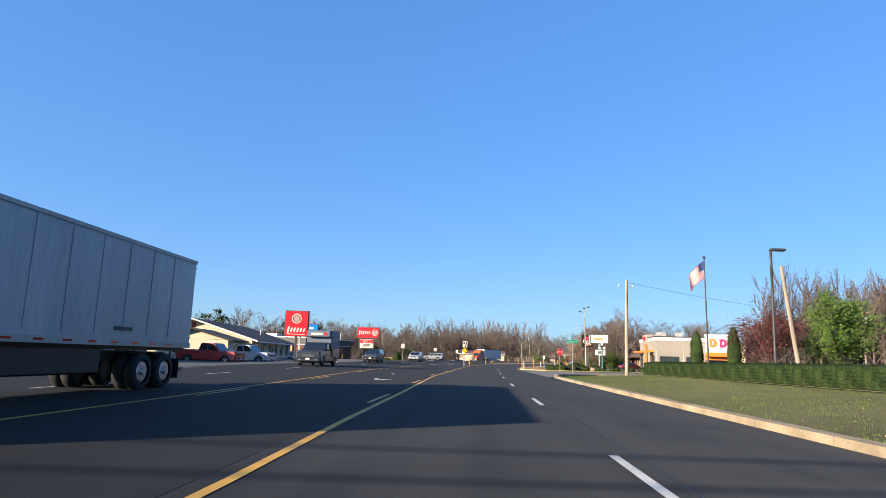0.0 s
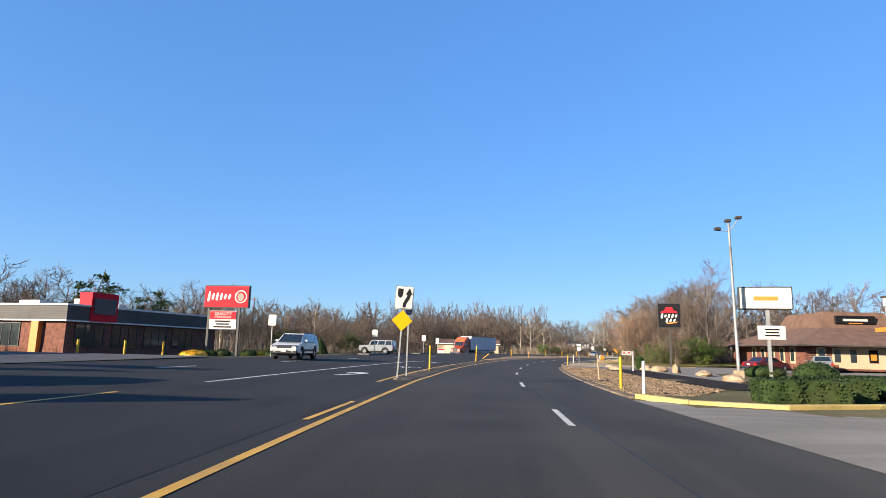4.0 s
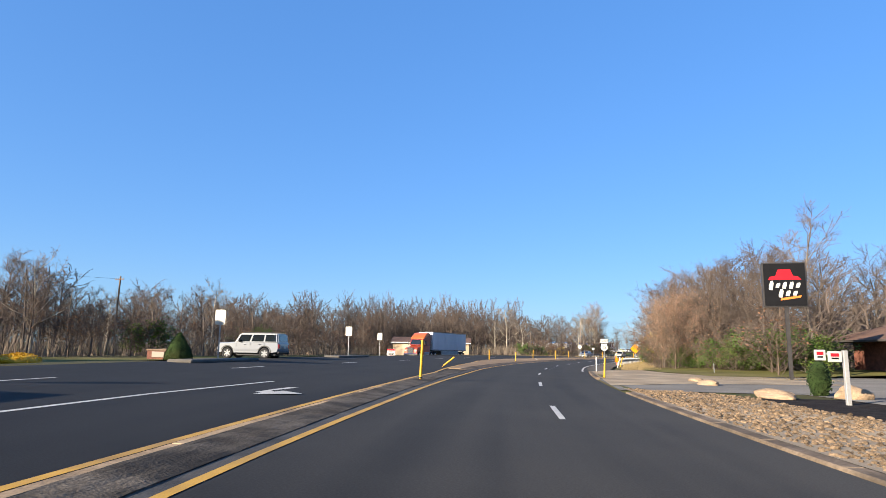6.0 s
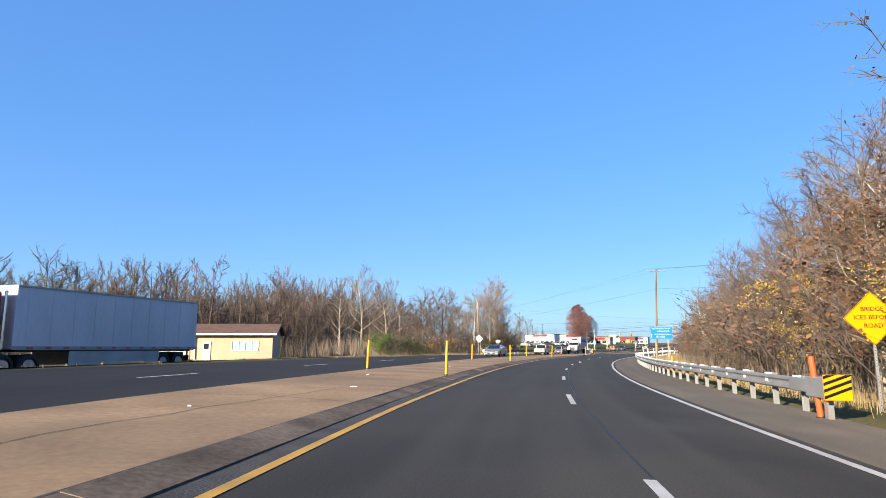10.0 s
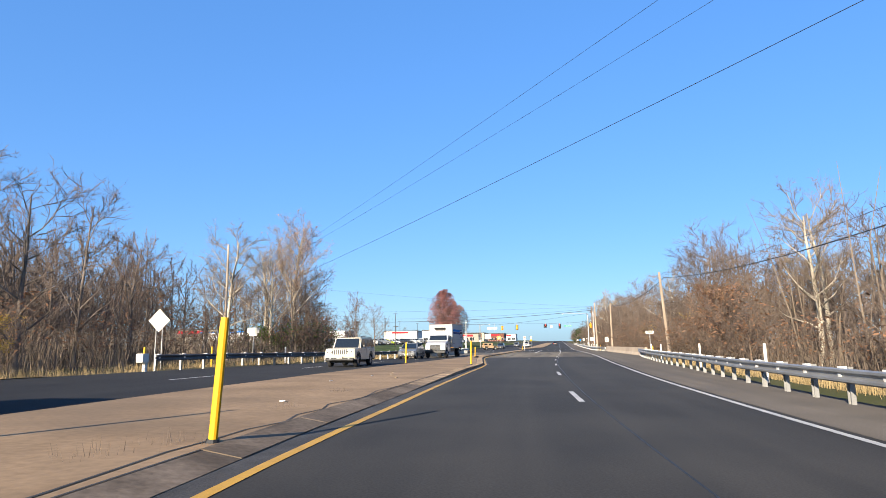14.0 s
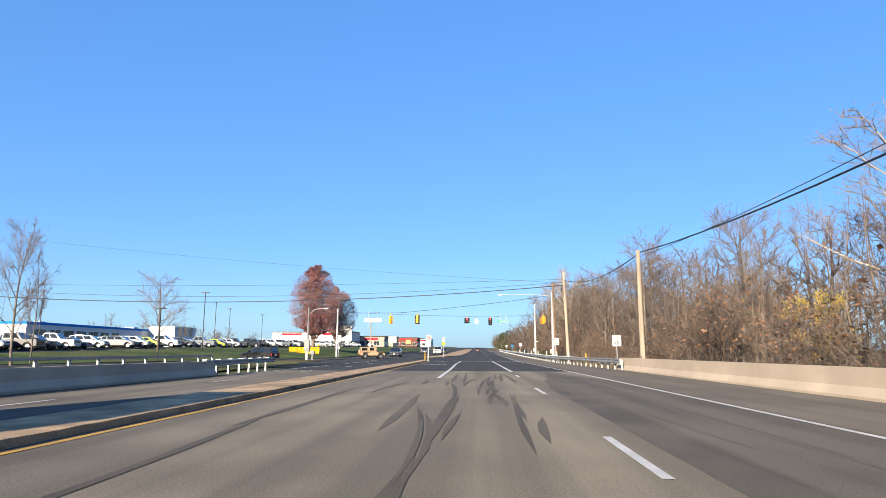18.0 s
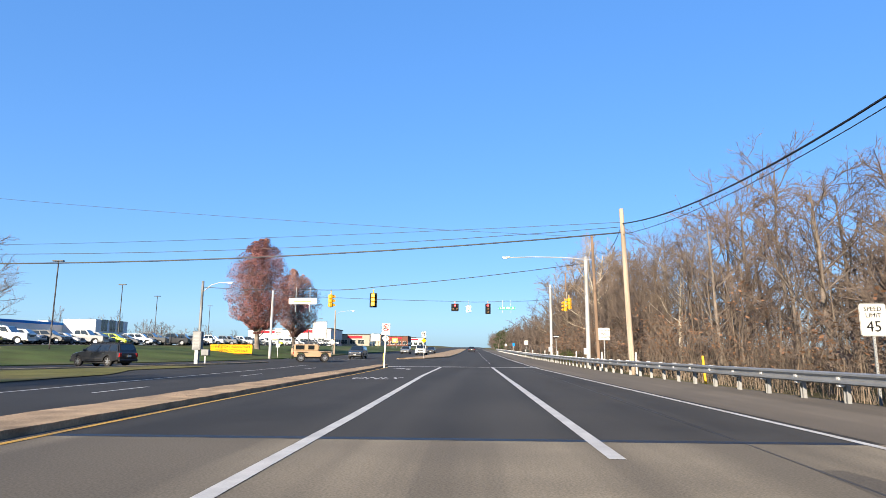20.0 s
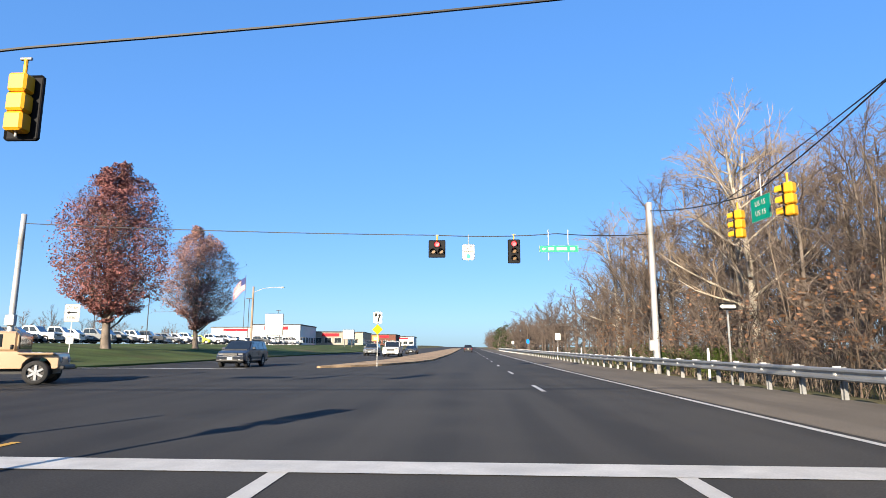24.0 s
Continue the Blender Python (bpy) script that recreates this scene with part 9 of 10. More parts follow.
def car(m, kind, mat, label, cat="car", group="", far=False):
    """A car that looks towards +y. kind: sedan, suv, jeep, hatch or pickup."""
    L_, W_, H_, belt, hood, wb, wr, yb0, yb1, yt0, yt1 = {
        "sedan": (4.95, 1.86, 1.46, 0.95, 0.92, 2.85, 0.33, -1.75, 1.35, -1.05, 0.45),
        "suv": (4.65, 1.86, 1.70, 1.10, 1.08, 2.80, 0.37, -2.22, 1.30, -2.02, 0.55),
        "jeep": (4.40, 1.80, 1.72, 1.10, 1.07, 2.63, 0.37, -2.12, 0.98, -2.05, 0.62),
        "hatch": (4.3, 1.81, 1.58, 1.02, 0.98, 2.6, 0.34, -2.02, 1.25, -1.6, 0.45),
        "pickup": (5.9, 2.02, 1.93, 1.22, 1.20, 3.7, 0.40, -0.75, 1.30, -0.55, 0.72)}[kind]
    ob = thing("car" if kind != "pickup" else "pickup_truck", m, label, cat, group)
    f, b = wb / 2 + (0.12 if kind != "pickup" else 0.1), -wb / 2 + 0.12
    sill, ra = 0.30 if kind in ("sedan", "hatch") else 0.4, wr + 0.07
    boxy = kind in ("jeep", "pickup")
    prof = [(-L_ / 2 + 0.06, sill + 0.08), (-L_ / 2, sill + 0.3), (-L_ / 2 + (0.02 if boxy else 0.05), belt - 0.08), (-L_ / 2 + (0.05 if boxy else 0.14), belt)]
    prof += [(yb1, belt), (L_ / 2 - (0.12 if boxy else 0.45), hood - (0.01 if boxy else 0.07)), (L_ / 2 - (0.04 if boxy else 0.12), hood - (0.1 if boxy else 0.2)), (L_ / 2, sill + 0.28), (L_ / 2 - 0.07, sill + 0.02)]
    prof += [(f + ra + 0.02, sill)] + arch(f, ra, sill) + arch(b, ra, sill) + [(b - ra - 0.02, sill)]
    body = hull("body", ob, mat, prof, W_, 0.05, 0.06 if boxy else 0.15)
    # cabin
    cab = bmesh.new()
    wt = W_ - (0.2 if boxy else 0.42)
    q = [(-(W_ - 0.09) / 2, yb0), ((W_ - 0.09) / 2, yb0), ((W_ - 0.09) / 2, yb1), (-(W_ - 0.09) / 2, yb1)]
    t = [(-wt / 2, yt0), (wt / 2, yt0), (wt / 2, yt1), (-wt / 2, yt1)]
    lo = [Vector((x, y, belt - 0.02)) for x, y in q]
    hi = [Vector((x, y, H_ - 0.03)) for x, y in t]
    vl, vh = [cab.verts.new(p) for p in lo], [cab.verts.new(p) for p in hi]
    cab.faces.new(vl[::-1]), cab.faces.new(vh)
    for i in range(4):
        cab.faces.new((vl[i], vl[(i + 1) % 4], vh[(i + 1) % 4], vh[i]))
    bmesh.ops.bevel(cab, geom=[e_ for e_ in cab.edges if max(v.co.z for v in e_.verts) > H_ - 0.1], offset=0.07, segments=2, affect="EDGES")
    part("cabin", cab, mat, ob)

    def pane(name, i, u0, u1, v0=0.1, v1=0.86):
        a_, b_, c, d = lo[i], lo[(i + 1) % 4], hi[(i + 1) % 4], hi[i]
        n = (b_ - a_).cross(d - a_).normalized()

        def at(u, v):
            return a_.lerp(b_, u).lerp(d.lerp(c, u), v)
        bm = bmesh.new()
        o = [bm.verts.new(at(u, v) + n * 0.012) for u, v in ((u0, v0), (u1, v0), (u1, v1), (u0, v1))]
        g = bm.faces.new(o)
        ex = bmesh.ops.extrude_face_region(bm, geom=[g])["geom"]
        for v in ex:
            if isinstance(v, bmesh.types.BMVert):
                v.co -= n * 0.03
        bmesh.ops.recalc_face_normals(bm, faces=bm.faces)
        part(name, bm, M["glass"], ob)
    pane("windscreen", 2, 0.06, 0.94, 0.06, 0.9)
    pane("rear_window", 0, 0.1, 0.9, 0.16, 0.84)
    cuts = {"sedan": ((0.2, 0.52), (0.55, 0.86)), "suv": ((0.05, 0.24), (0.28, 0.56), (0.6, 0.88)), "jeep": ((0.05, 0.3), (0.34, 0.62), (0.66, 0.94)), "hatch": ((0.1, 0.25), (0.3, 0.56), (0.6, 0.88)), "pickup": ((0.08, 0.46), (0.5, 0.9))}[kind]
    for u0, u1 in cuts:
        pane("side_window", 1, u0, u1, 0.12, 0.84)
        pane("side_window", 3, 1 - u1, 1 - u0, 0.12, 0.84)
    if far:
        cuts = ()
    for x in (-1, 1):
        for yy in (f, b):
            wheel(ob, x * (W_ / 2 - 0.12), yy, wr, 0.23, x, far=far)
        hl = bx("headlamp", ob, M["black"], 0.4, 0.2, 0.18 if not boxy else 0.22, x * (W_ / 2 - 0.3), L_ / 2 - (0.16 if not boxy else 0.12), hood - 0.36, 0.04)
        if kind == "jeep":
            tb("lens", hl, M["lamp_clear"], (x * (W_ / 2 - 0.3), L_ / 2 - 0.03, hood - 0.25), (x * (W_ / 2 - 0.3), L_ / 2 + 0.005, hood - 0.25), 0.095)
        else:
            bx("lens", hl, M["lamp_clear"], 0.3, 0.12, 0.1, x * (W_ / 2 - 0.3), L_ / 2 - 0.11, hood - 0.31, 0.03)
        bx("tail_lamp", ob, M["lamp_red"], 0.22, 0.1, 0.3, x * (W_ / 2 - 0.16), -L_ / 2 + 0.05, belt - 0.42, 0.02)
        bx("mirror", ob, M["black"] if boxy else mat, 0.2, 0.1, 0.15, x * (W_ / 2 + 0.06), yb1 - 0.42, belt + 0.02, 0.03)
        if far:
            continue
        bx("sill_trim", ob, M["black"], 0.03, f - b - 2 * ra - 0.05, 0.12, x * (W_ / 2 - 0.02), (f + b) / 2, sill + 0.01, 0.01)
        for yy in (f, b):
            bm = bmesh.new()
            n = 10
            trim = 0.055 if kind in ("suv", "jeep", "hatch") else 0.02
            rows = [[bm.verts.new((x * (W_ / 2 + o - 0.012), yy + r_ * math.cos(math.pi * k / n), sill + r_ * math.sin(math.pi * k / n) * 0.98)) for o, r_ in ((-0.02, ra - 0.01), (0.012, ra - 0.01), (0.012, ra + trim), (-0.02, ra + trim))] for k in range(n + 1)]
            for u_, v_ in zip(rows, rows[1:]):
                for k in range(4):
                    bm.faces.new((u_[k], u_[(k + 1) % 4], v_[(k + 1) % 4], v_[k]))
            bmesh.ops.recalc_face_normals(bm, faces=bm.faces)
            part("wheel_arch", bm, M["black"], ob)
        for u_ in sorted({u for c_ in cuts for u in c_} | set())[1::2]:
            bx("door_seam", ob, M["black"], 0.006, 0.012, belt - sill - 0.14, x * (W_ / 2 - 0.002), yb0 + (yb1 - yb0) * u_ + 0.02, sill + 0.1)
        bx("belt_trim", ob, M["black"], 0.02, yb1 - yb0 - 0.25, 0.03, x * (W_ / 2 - 0.055), (yb0 + yb1) / 2 - 0.02, belt - 0.005)
        bx("lower_trim", ob, M["black"] if kind in ("suv", "hatch") else mat, 0.03, f - b - 2 * ra - 0.1, 0.14, x * (W_ / 2 + 0.002), (f + b) / 2, sill + 0.12, 0.01)
        bx("fog_lamp", ob, M["lamp_clear"], 0.14, 0.05, 0.08, x * (W_ / 2 - 0.35), L_ / 2 + 0.02, sill + 0.04, 0.02)
        for yy in ((0.55, -0.5) if kind != "pickup" else (0.75, -0.1)):
            bx("door_handle", ob, M["chrome"], 0.03, 0.16, 0.03, x * (W_ / 2 - 0.005), yy - 0.35, belt - 0.16)
    bx("grille", ob, M["black"], W_ * 0.5, 0.06, 0.2 if not boxy else 0.3, 0, L_ / 2 - 0.035, sill + 0.3, 0.02)
    bx("underbody", ob, M["black"], W_ - 0.5, L_ - 0.7, 0.22, 0, 0, 0.24)
    bx("front_bumper", ob, M["black"] if kind in ("suv", "jeep", "hatch") else mat, W_ - 0.1, 0.18, 0.2, 0, L_ / 2 - 0.05, sill - 0.06, 0.05)
    if far:
        return ob
    if kind == "jeep":
        for i in range(7):
            bx("grille_slot", ob, mat, 0.05, 0.07, 0.3, -0.36 + i * 0.12, L_ / 2 - 0.03, sill + 0.3)
    else:
        for i in range(3):
            bx("grille_bar", ob, M["chrome"], W_ * 0.48, 0.07, 0.02, 0, L_ / 2 - 0.035, sill + 0.34 + i * 0.06)
    bx("lower_intake", ob, M["black"], W_ * 0.55, 0.06, 0.13, 0, L_ / 2 + 0.025, sill - 0.01, 0.02)
    bx("cowl", ob, M["black"], W_ * 0.78, 0.16, 0.02, 0, yb1 + 0.06, belt + 0.002)
    bx("rear_bumper", ob, M["black"] if kind in ("suv", "jeep", "hatch") else M["chrome"], W_ - 0.1, 0.18, 0.2, 0, -L_ / 2 + 0.05, sill - 0.04, 0.05)
    bx("number_plate", ob, M["plate"], 0.32, 0.02, 0.15, 0, L_ / 2 + 0.045, sill + 0.08)
    bx("number_plate", ob, M["plate"], 0.32, 0.02, 0.15, 0, -L_ / 2 - 0.045, sill + 0.3)
    if kind in ("suv", "jeep"):
        for x in (-1, 1):
            bx("roof_rail", ob, M["black"], 0.04, (yt1 - yt0) * 0.85, 0.05, x * (wt / 2 - 0.1), (yt0 + yt1) / 2 - 0.05, H_ - 0.01, 0.01)
    if kind == "pickup":
        bm = bmesh.new()
        box(bm, W_ - 0.25, 1.75, 0.04, 0, -L_ / 2 + 1.0, belt + 0.003)
        part("load_bed", bm, M["black"], ob)
        for x in (-1, 1):
            bx("bed_rail", ob, mat, 0.1, 1.9, 0.1, x * (W_ / 2 - 0.1), -L_ / 2 + 1.05, belt - 0.02, 0.02)
    return ob


def facing(s, d, turn, z=0.0):
    return place(s, d, z, turn)


# oncoming traffic as it stands along the road
car(facing(78.5, -14.0, 180), "suv", P_["navy"], "dark blue compact SUV in the oncoming lane")
car(facing(107.2, -13.4, 178), "suv", P_["white"], "white SUV with black trim in the oncoming lane")
car(facing(140.5, -18.0, 268), "jeep", P_["silver"], "silver boxy off-road wagon on the oncoming side")
car(facing(247.6, -10.4, 180), "sedan", P_["silver"], "silver executive saloon in the oncoming lane")
car(facing(276.6, -10.3, 180), "jeep", P_["cream"], "cream boxy off-road wagon in the oncoming lane")
car(facing(301, -12.4, 180), "hatch", P_["grey"], "silver-grey compact crossover in the oncoming lane")
car(facing(462, -9.5, 180), "pickup", P_["white"], "white pickup truck waiting beyond the junction", "pickup truck")
car(facing(423, -14.8, 180), "suv", P_["navy"], "dark SUV leaving the side road")
car(facing(486, -9.2, 180), "sedan", P_["black"], "black saloon in the far oncoming lane")
car(facing(520, 0.2, 0), "hatch", P_["black"], "dark car far ahead in the driving lane")
car(facing(470, -13.4, 180), "suv", P_["grey"], "grey SUV in the far oncoming lane")
car(facing(385.5, -27.0, 285), "suv", P_["black"], "black SUV on the cross street below the bank")
# parked cars of the forecourts
car(facing(55.5, -24.5, 95), "pickup", P_["red"], "old red pickup truck parked before the shop", "pickup truck")
car(facing(63, -24.3, 95), "pickup", P_["white"], "white pickup truck parked before the shop", "pickup truck")
car(facing(84, -25.8, 172), "sedan", P_["black"], "black car parked before the shop")
car(facing(104, -35, 95), "hatch", P_["cream"], "pale compact car parked by the brick wall")
car(facing(138.6, 25.2, 55), "sedan", P_["maroon"], "dark maroon saloon parked nose-in at the restaurant")
car(facing(136.8, 29.6, 10), "suv", P_["grey"], "grey SUV parked nose-in at the restaurant")
car(facing(97, 43, 70), "suv", P_["navy"], "dark SUV at the drive-through")

# rows of cars for sale on the bank
rc = random.Random(8)
stock = [("pickup", "white"), ("suv", "white"), ("suv", "black"), ("sedan", "silver"), ("pickup", "grey"), ("suv", "grey"), ("hatch", "lime"), ("sedan", "navy"), ("suv", "pale"), ("pickup", "black")]
protos = []
for i, (k, c) in enumerate(stock):
    protos.append(car(facing(404 + i * 3.4, -49.5 - 0.4 * (i % 2), 78, 0.05), k, P_[c], {"white": "white", "black": "black", "silver": "silver", "grey": "grey", "lime": "lime-green", "navy": "dark blue", "pale": "pale silver"}[c] + (" pickup truck" if k == "pickup" else " SUV" if k == "suv" else " car") + " for sale in a row on the lot", "car", "cars for sale", far=True))
for row, (d, s0, s1, gap) in enumerate(((-49.5, 441, 560, 3.5), (-50.5, 350, 402, 3.4), (-62, 352, 540, 6.4))):
    for s in np.arange(s0, s1, gap):
        if rc.random() < 0.9:
            copy_thing(rc.choices(protos, [3.2, 2.6, 1.6, 1.4, 1, 1.2, 0.5, 1, 1.2, 1])[0], facing(s + rc.uniform(-0.3, 0.3), d + rc.uniform(-0.4, 0.4), 78 + rc.uniform(-4, 4), 0.05))


# tan open off-roader crossing the junction
wr = thing("off_road_car", facing(403.0, -15.8, 70), "tan hard-top off-road car crossing the junction", "car")
f_, b_ = 1.18, -1.18
prof = [(-1.9, 0.52), (-1.92, 0.75), (-1.9, 1.12), (0.55, 1.12), (0.62, 1.08), (1.78, 1.02), (1.82, 0.9), (1.82, 0.55), (1.74, 0.52)] + arch(f_, 0.44, 0.52) + arch(b_, 0.44, 0.52)
hull("body", wr, P_["tan"], prof, 1.5, 0.03, 0.02)
bm = bmesh.new()
box(bm, 1.44, 2.42, 0.66, 0, -0.68, 1.1, 0.06)
part("hard_top", bm, P_["tan"], wr, "tan hard top")
for x in (-1, 1):
    bx("side_window", wr, M["glass"], 0.03, 0.85, 0.42, x * 0.72, -1.3, 1.24, 0.01)
    bx("side_window", wr, M["glass"], 0.03, 0.62, 0.42, x * 0.72, -0.2, 1.24, 0.01)
    bx("fender", wr, P_["tan"], 0.28, 1.05, 0.08, x * 0.86, f_, 0.98, 0.03)
    bx("fender", wr, P_["tan"], 0.28, 1.0, 0.08, x * 0.86, b_, 0.98, 0.03)
    bx("tail_lamp", wr, M["lamp_red"], 0.14, 0.06, 0.2, x * 0.64, -1.94, 0.78, 0.01)
    bx("mirror", wr, M["black"], 0.18, 0.06, 0.16, x * 0.88, 0.45, 1.16, 0.02)
    tb("headlamp", wr, M["lamp_clear"], (x * 0.5, 1.8, 0.82), (x * 0.5, 1.85, 0.82), 0.1)
    for yy in (f_, b_):
        wheel(wr, x * 0.74, yy, 0.4, 0.26, x)
bx("windscreen_frame", wr, P_["tan"], 1.42, 0.06, 0.56, 0, 0.56, 1.1, 0.02)
bx("windscreen", wr, M["glass"], 1.26, 0.02, 0.42, 0, 0.6, 1.17)
bx("rear_window", wr, M["glass"], 1.0, 0.03, 0.4, 0, -1.9, 1.26, 0.01)
bm = bmesh.new()
tube(bm, (0.12, -1.94, 1.0), (0.12, -2.14, 1.0), 0.38, 0.36, 24)
part("spare_wheel_cover", bm, P_["tan"], wr, "tan spare wheel cover")
bx("rear_bumper", wr, M["black"], 1.5, 0.16, 0.16, 0, -2.0, 0.46, 0.03)
bx("front_bumper", wr, M["black"], 1.5, 0.16, 0.14, 0, 1.92, 0.5, 0.03)
bx("underbody", wr, M["black"], 1.0, 3.2, 0.25, 0, 0, 0.35)
bx("number_plate", wr, M["plate"], 0.3, 0.02, 0.15, -0.5, -1.95, 0.62)


# ---- heavy vehicles ----
def trailer(ob, length, y0, skin="trailer", h=2.85, skirt=False, word=False):
    """A dry-van trailer body from y0 backwards (towards -y)."""
    w, z0 = 2.55, 1.24
    bx("box_body", ob, M[skin], w, length, h, 0, y0 - length / 2, z0, 0.03)
    for x in (-1, 1):
        k = 0
        y = y0 - 0.6
        while y > y0 - length + 0.3:
            bx("panel_rib", ob, M[skin], 0.018, 0.05, h - 0.4, x * (w / 2 + 0.007), y, z0 + 0.28)
            y -= 1.22
        bx("bottom_rail", ob, M["galv"], 0.05, length, 0.16, x * (w / 2 + 0.005), y0 - length / 2, z0 - 0.02)
        bx("top_rail", ob, M["galv"], 0.05, length, 0.1, x * (w / 2 + 0.005), y0 - length / 2, z0 + h - 0.1)
        y = y0 - 0.8
        while y > y0 - length + 0.5:
            bx("reflector", ob, M["lamp_red"], 0.014, 0.3, 0.05, x * (w / 2 + 0.034), y, z0 + 0.04)
            y -= 0.95
        if skirt:
            bx("side_skirt", ob, M["steel_pole"], 0.04, length * 0.5, 0.7, x * 1.2, y0 - length * 0.5, z0 - 0.78, 0.01)
    for zz, ww in ((z0 + 0.3, 0.04), (z0 + h - 0.25, 0.04)):
        bx("door_bar", ob, M["galv"], w, 0.04, ww, 0, y0 - length - 0.02, zz)
    for x in (-0.9, -0.35, 0.35, 0.9):
        bx("door_rod", ob, M["galv"], 0.035, 0.04, h - 0.3, x, y0 - length - 0.03, z0 + 0.15)
    bx("rear_guard", ob, M["galv"], 2.3, 0.1, 0.1, 0, y0 - length + 0.05, 0.5)
    for x in (-0.7, 0.7):
        bx("guard_post", ob, M["galv"], 0.08, 0.08, 0.6, x, y0 - length + 0.05, 0.52)
    for x in (-1, 1):
        bx("tail_lamp", ob, M["lamp_red"], 0.3, 0.05, 0.12, x * 0.95, y0 - length - 0.02, z0 - 0.05)
        bx("mudflap", ob, M["black"], 0.6, 0.02, 0.6, x * 0.95, y0 - length + 0.55, 0.28)
        for yy in (y0 - length + 1.35, y0 - length + 2.6):
            wheel(ob, x * 1.08, yy, 0.52, 0.3, x)
            wheel(ob, x * 0.74, yy, 0.52, 0.3, x)
    bx("slider_frame", ob, M["black"], 1.1, 3.4, 0.3, 0, y0 - length + 1.9, 0.78)
    bx("underframe", ob, M["black"], 2.2, length - 0.6, 0.1, 0, y0 - length / 2, z0 - 0.12)


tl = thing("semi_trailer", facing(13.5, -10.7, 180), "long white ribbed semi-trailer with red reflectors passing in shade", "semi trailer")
# the shade on this white trailer is put into its grey skin
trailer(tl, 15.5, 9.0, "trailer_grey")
# black block added to stand for the deep shade under the trailer
bx("tool_box", tl, M["black"], 2.2, 6.5, 0.7, 0, 1.2, 0.5, 0.04)
bars(tl, 1.0, 0.2, 1.9, 1, "dark_steel", y=0, x=0, m=Matrix.Translation((-1.295, -2.6, 1.62)) @ pose(0, 0, 0, 0, 0, 90))
for x in (-0.8, 0.8):
    bx("landing_leg", tl, M["galv"], 0.12, 0.12, 0.85, x, 6.6, 0.25)
    bx("landing_foot", tl, M["galv"], 0.26, 0.26, 0.04, x, 6.6, 0.2)

# orange and red tractor with trailer
sm = thing("semi_truck", facing(197.9, -23.3, 186.5), "orange and red conventional tractor with a white trailer", "semi truck")
trailer(sm, 11.9, 4.2, skirt=True)
prof = [(4.7, 0.6), (4.7, 1.2), (4.75, 2.0), (7.0, 2.0), (7.2, 1.85), (8.6, 1.6), (8.85, 1.35), (8.9, 0.6), (8.7, 0.5)] + arch(8.0, 0.6, 0.5) + [(5.0, 0.55)]
hull("cab_lower", sm, P_["bonnet"], prof, 2.3, 0.09, 0.08, "orange-red bonnet and lower cab")
prof = [(4.75, 1.9), (4.75, 3.75), (5.0, 3.9), (5.9, 3.75), (6.9, 2.95), (7.3, 1.95)]
hull("cab_upper", sm, P_["truckred"], prof, 2.33, 0.08, 0.03, "dark maroon sleeper cab")
hull("roof_fairing", sm, P_["orange"], [(5.3, 3.55), (5.1, 3.97), (5.9, 3.84), (6.6, 3.35), (7.02, 2.94), (6.72, 2.94)], 2.38, 0.08, 0.05, "bright orange roof fairing")
bm = bmesh.new()
o = [bm.verts.new(p) for p in ((-0.98, 7.28, 2.08), (0.98, 7.28, 2.08), (0.9, 6.99, 2.82), (-0.9, 6.99, 2.82))]
g = bm.faces.new(o)
ex = bmesh.ops.extrude_face_region(bm, geom=[g])["geom"]
for v in ex:
    if isinstance(v, bmesh.types.BMVert):
        v.co += Vector((0, 0.03, 0.015))
bmesh.ops.recalc_face_normals(bm, faces=bm.faces)
part("windscreen", bm, M["glass"], sm)
for x in (-1, 1):
    bx("side_window", sm, M["glass"], 0.03, 0.85, 0.6, x * 1.165, 6.45, 2.1, 0.02)
    bx("mirror", sm, M["chrome"], 0.12, 0.14, 0.6, x * 1.4, 7.1, 2.05, 0.03)
    bx("headlamp", sm, M["lamp_clear"], 0.36, 0.3, 0.26, x * 0.92, 8.72, 1.0, 0.05)
    bx("fuel_tank", sm, M["galv"], 0.6, 1.5, 0.6, x * 0.95, 5.9, 0.4, 0.12)
    bx("exhaust_stack", sm, M["chrome"], 0.14, 0.14, 2.6, x * 1.15, 4.6, 1.2, 0.05)
    wheel(sm, x * 1.0, 8.0, 0.52, 0.3, x)
    for yy in (3.3, 4.55):
        wheel(sm, x * 1.05, yy, 0.52, 0.5, x)
bx("grille", sm, M["chrome"], 1.1, 0.06, 0.85, 0, 8.88, 0.75, 0.08)
for i in range(6):
    bx("grille_bar", sm, M["black"], 1.0, 0.03, 0.05, 0, 8.915, 0.84 + i * 0.12)
bx("bumper", sm, M["chrome"], 2.3, 0.25, 0.34, 0, 8.9, 0.4, 0.05)
bx("chassis", sm, M["black"], 1.0, 5.0, 0.3, 0, 5.0, 0.7)

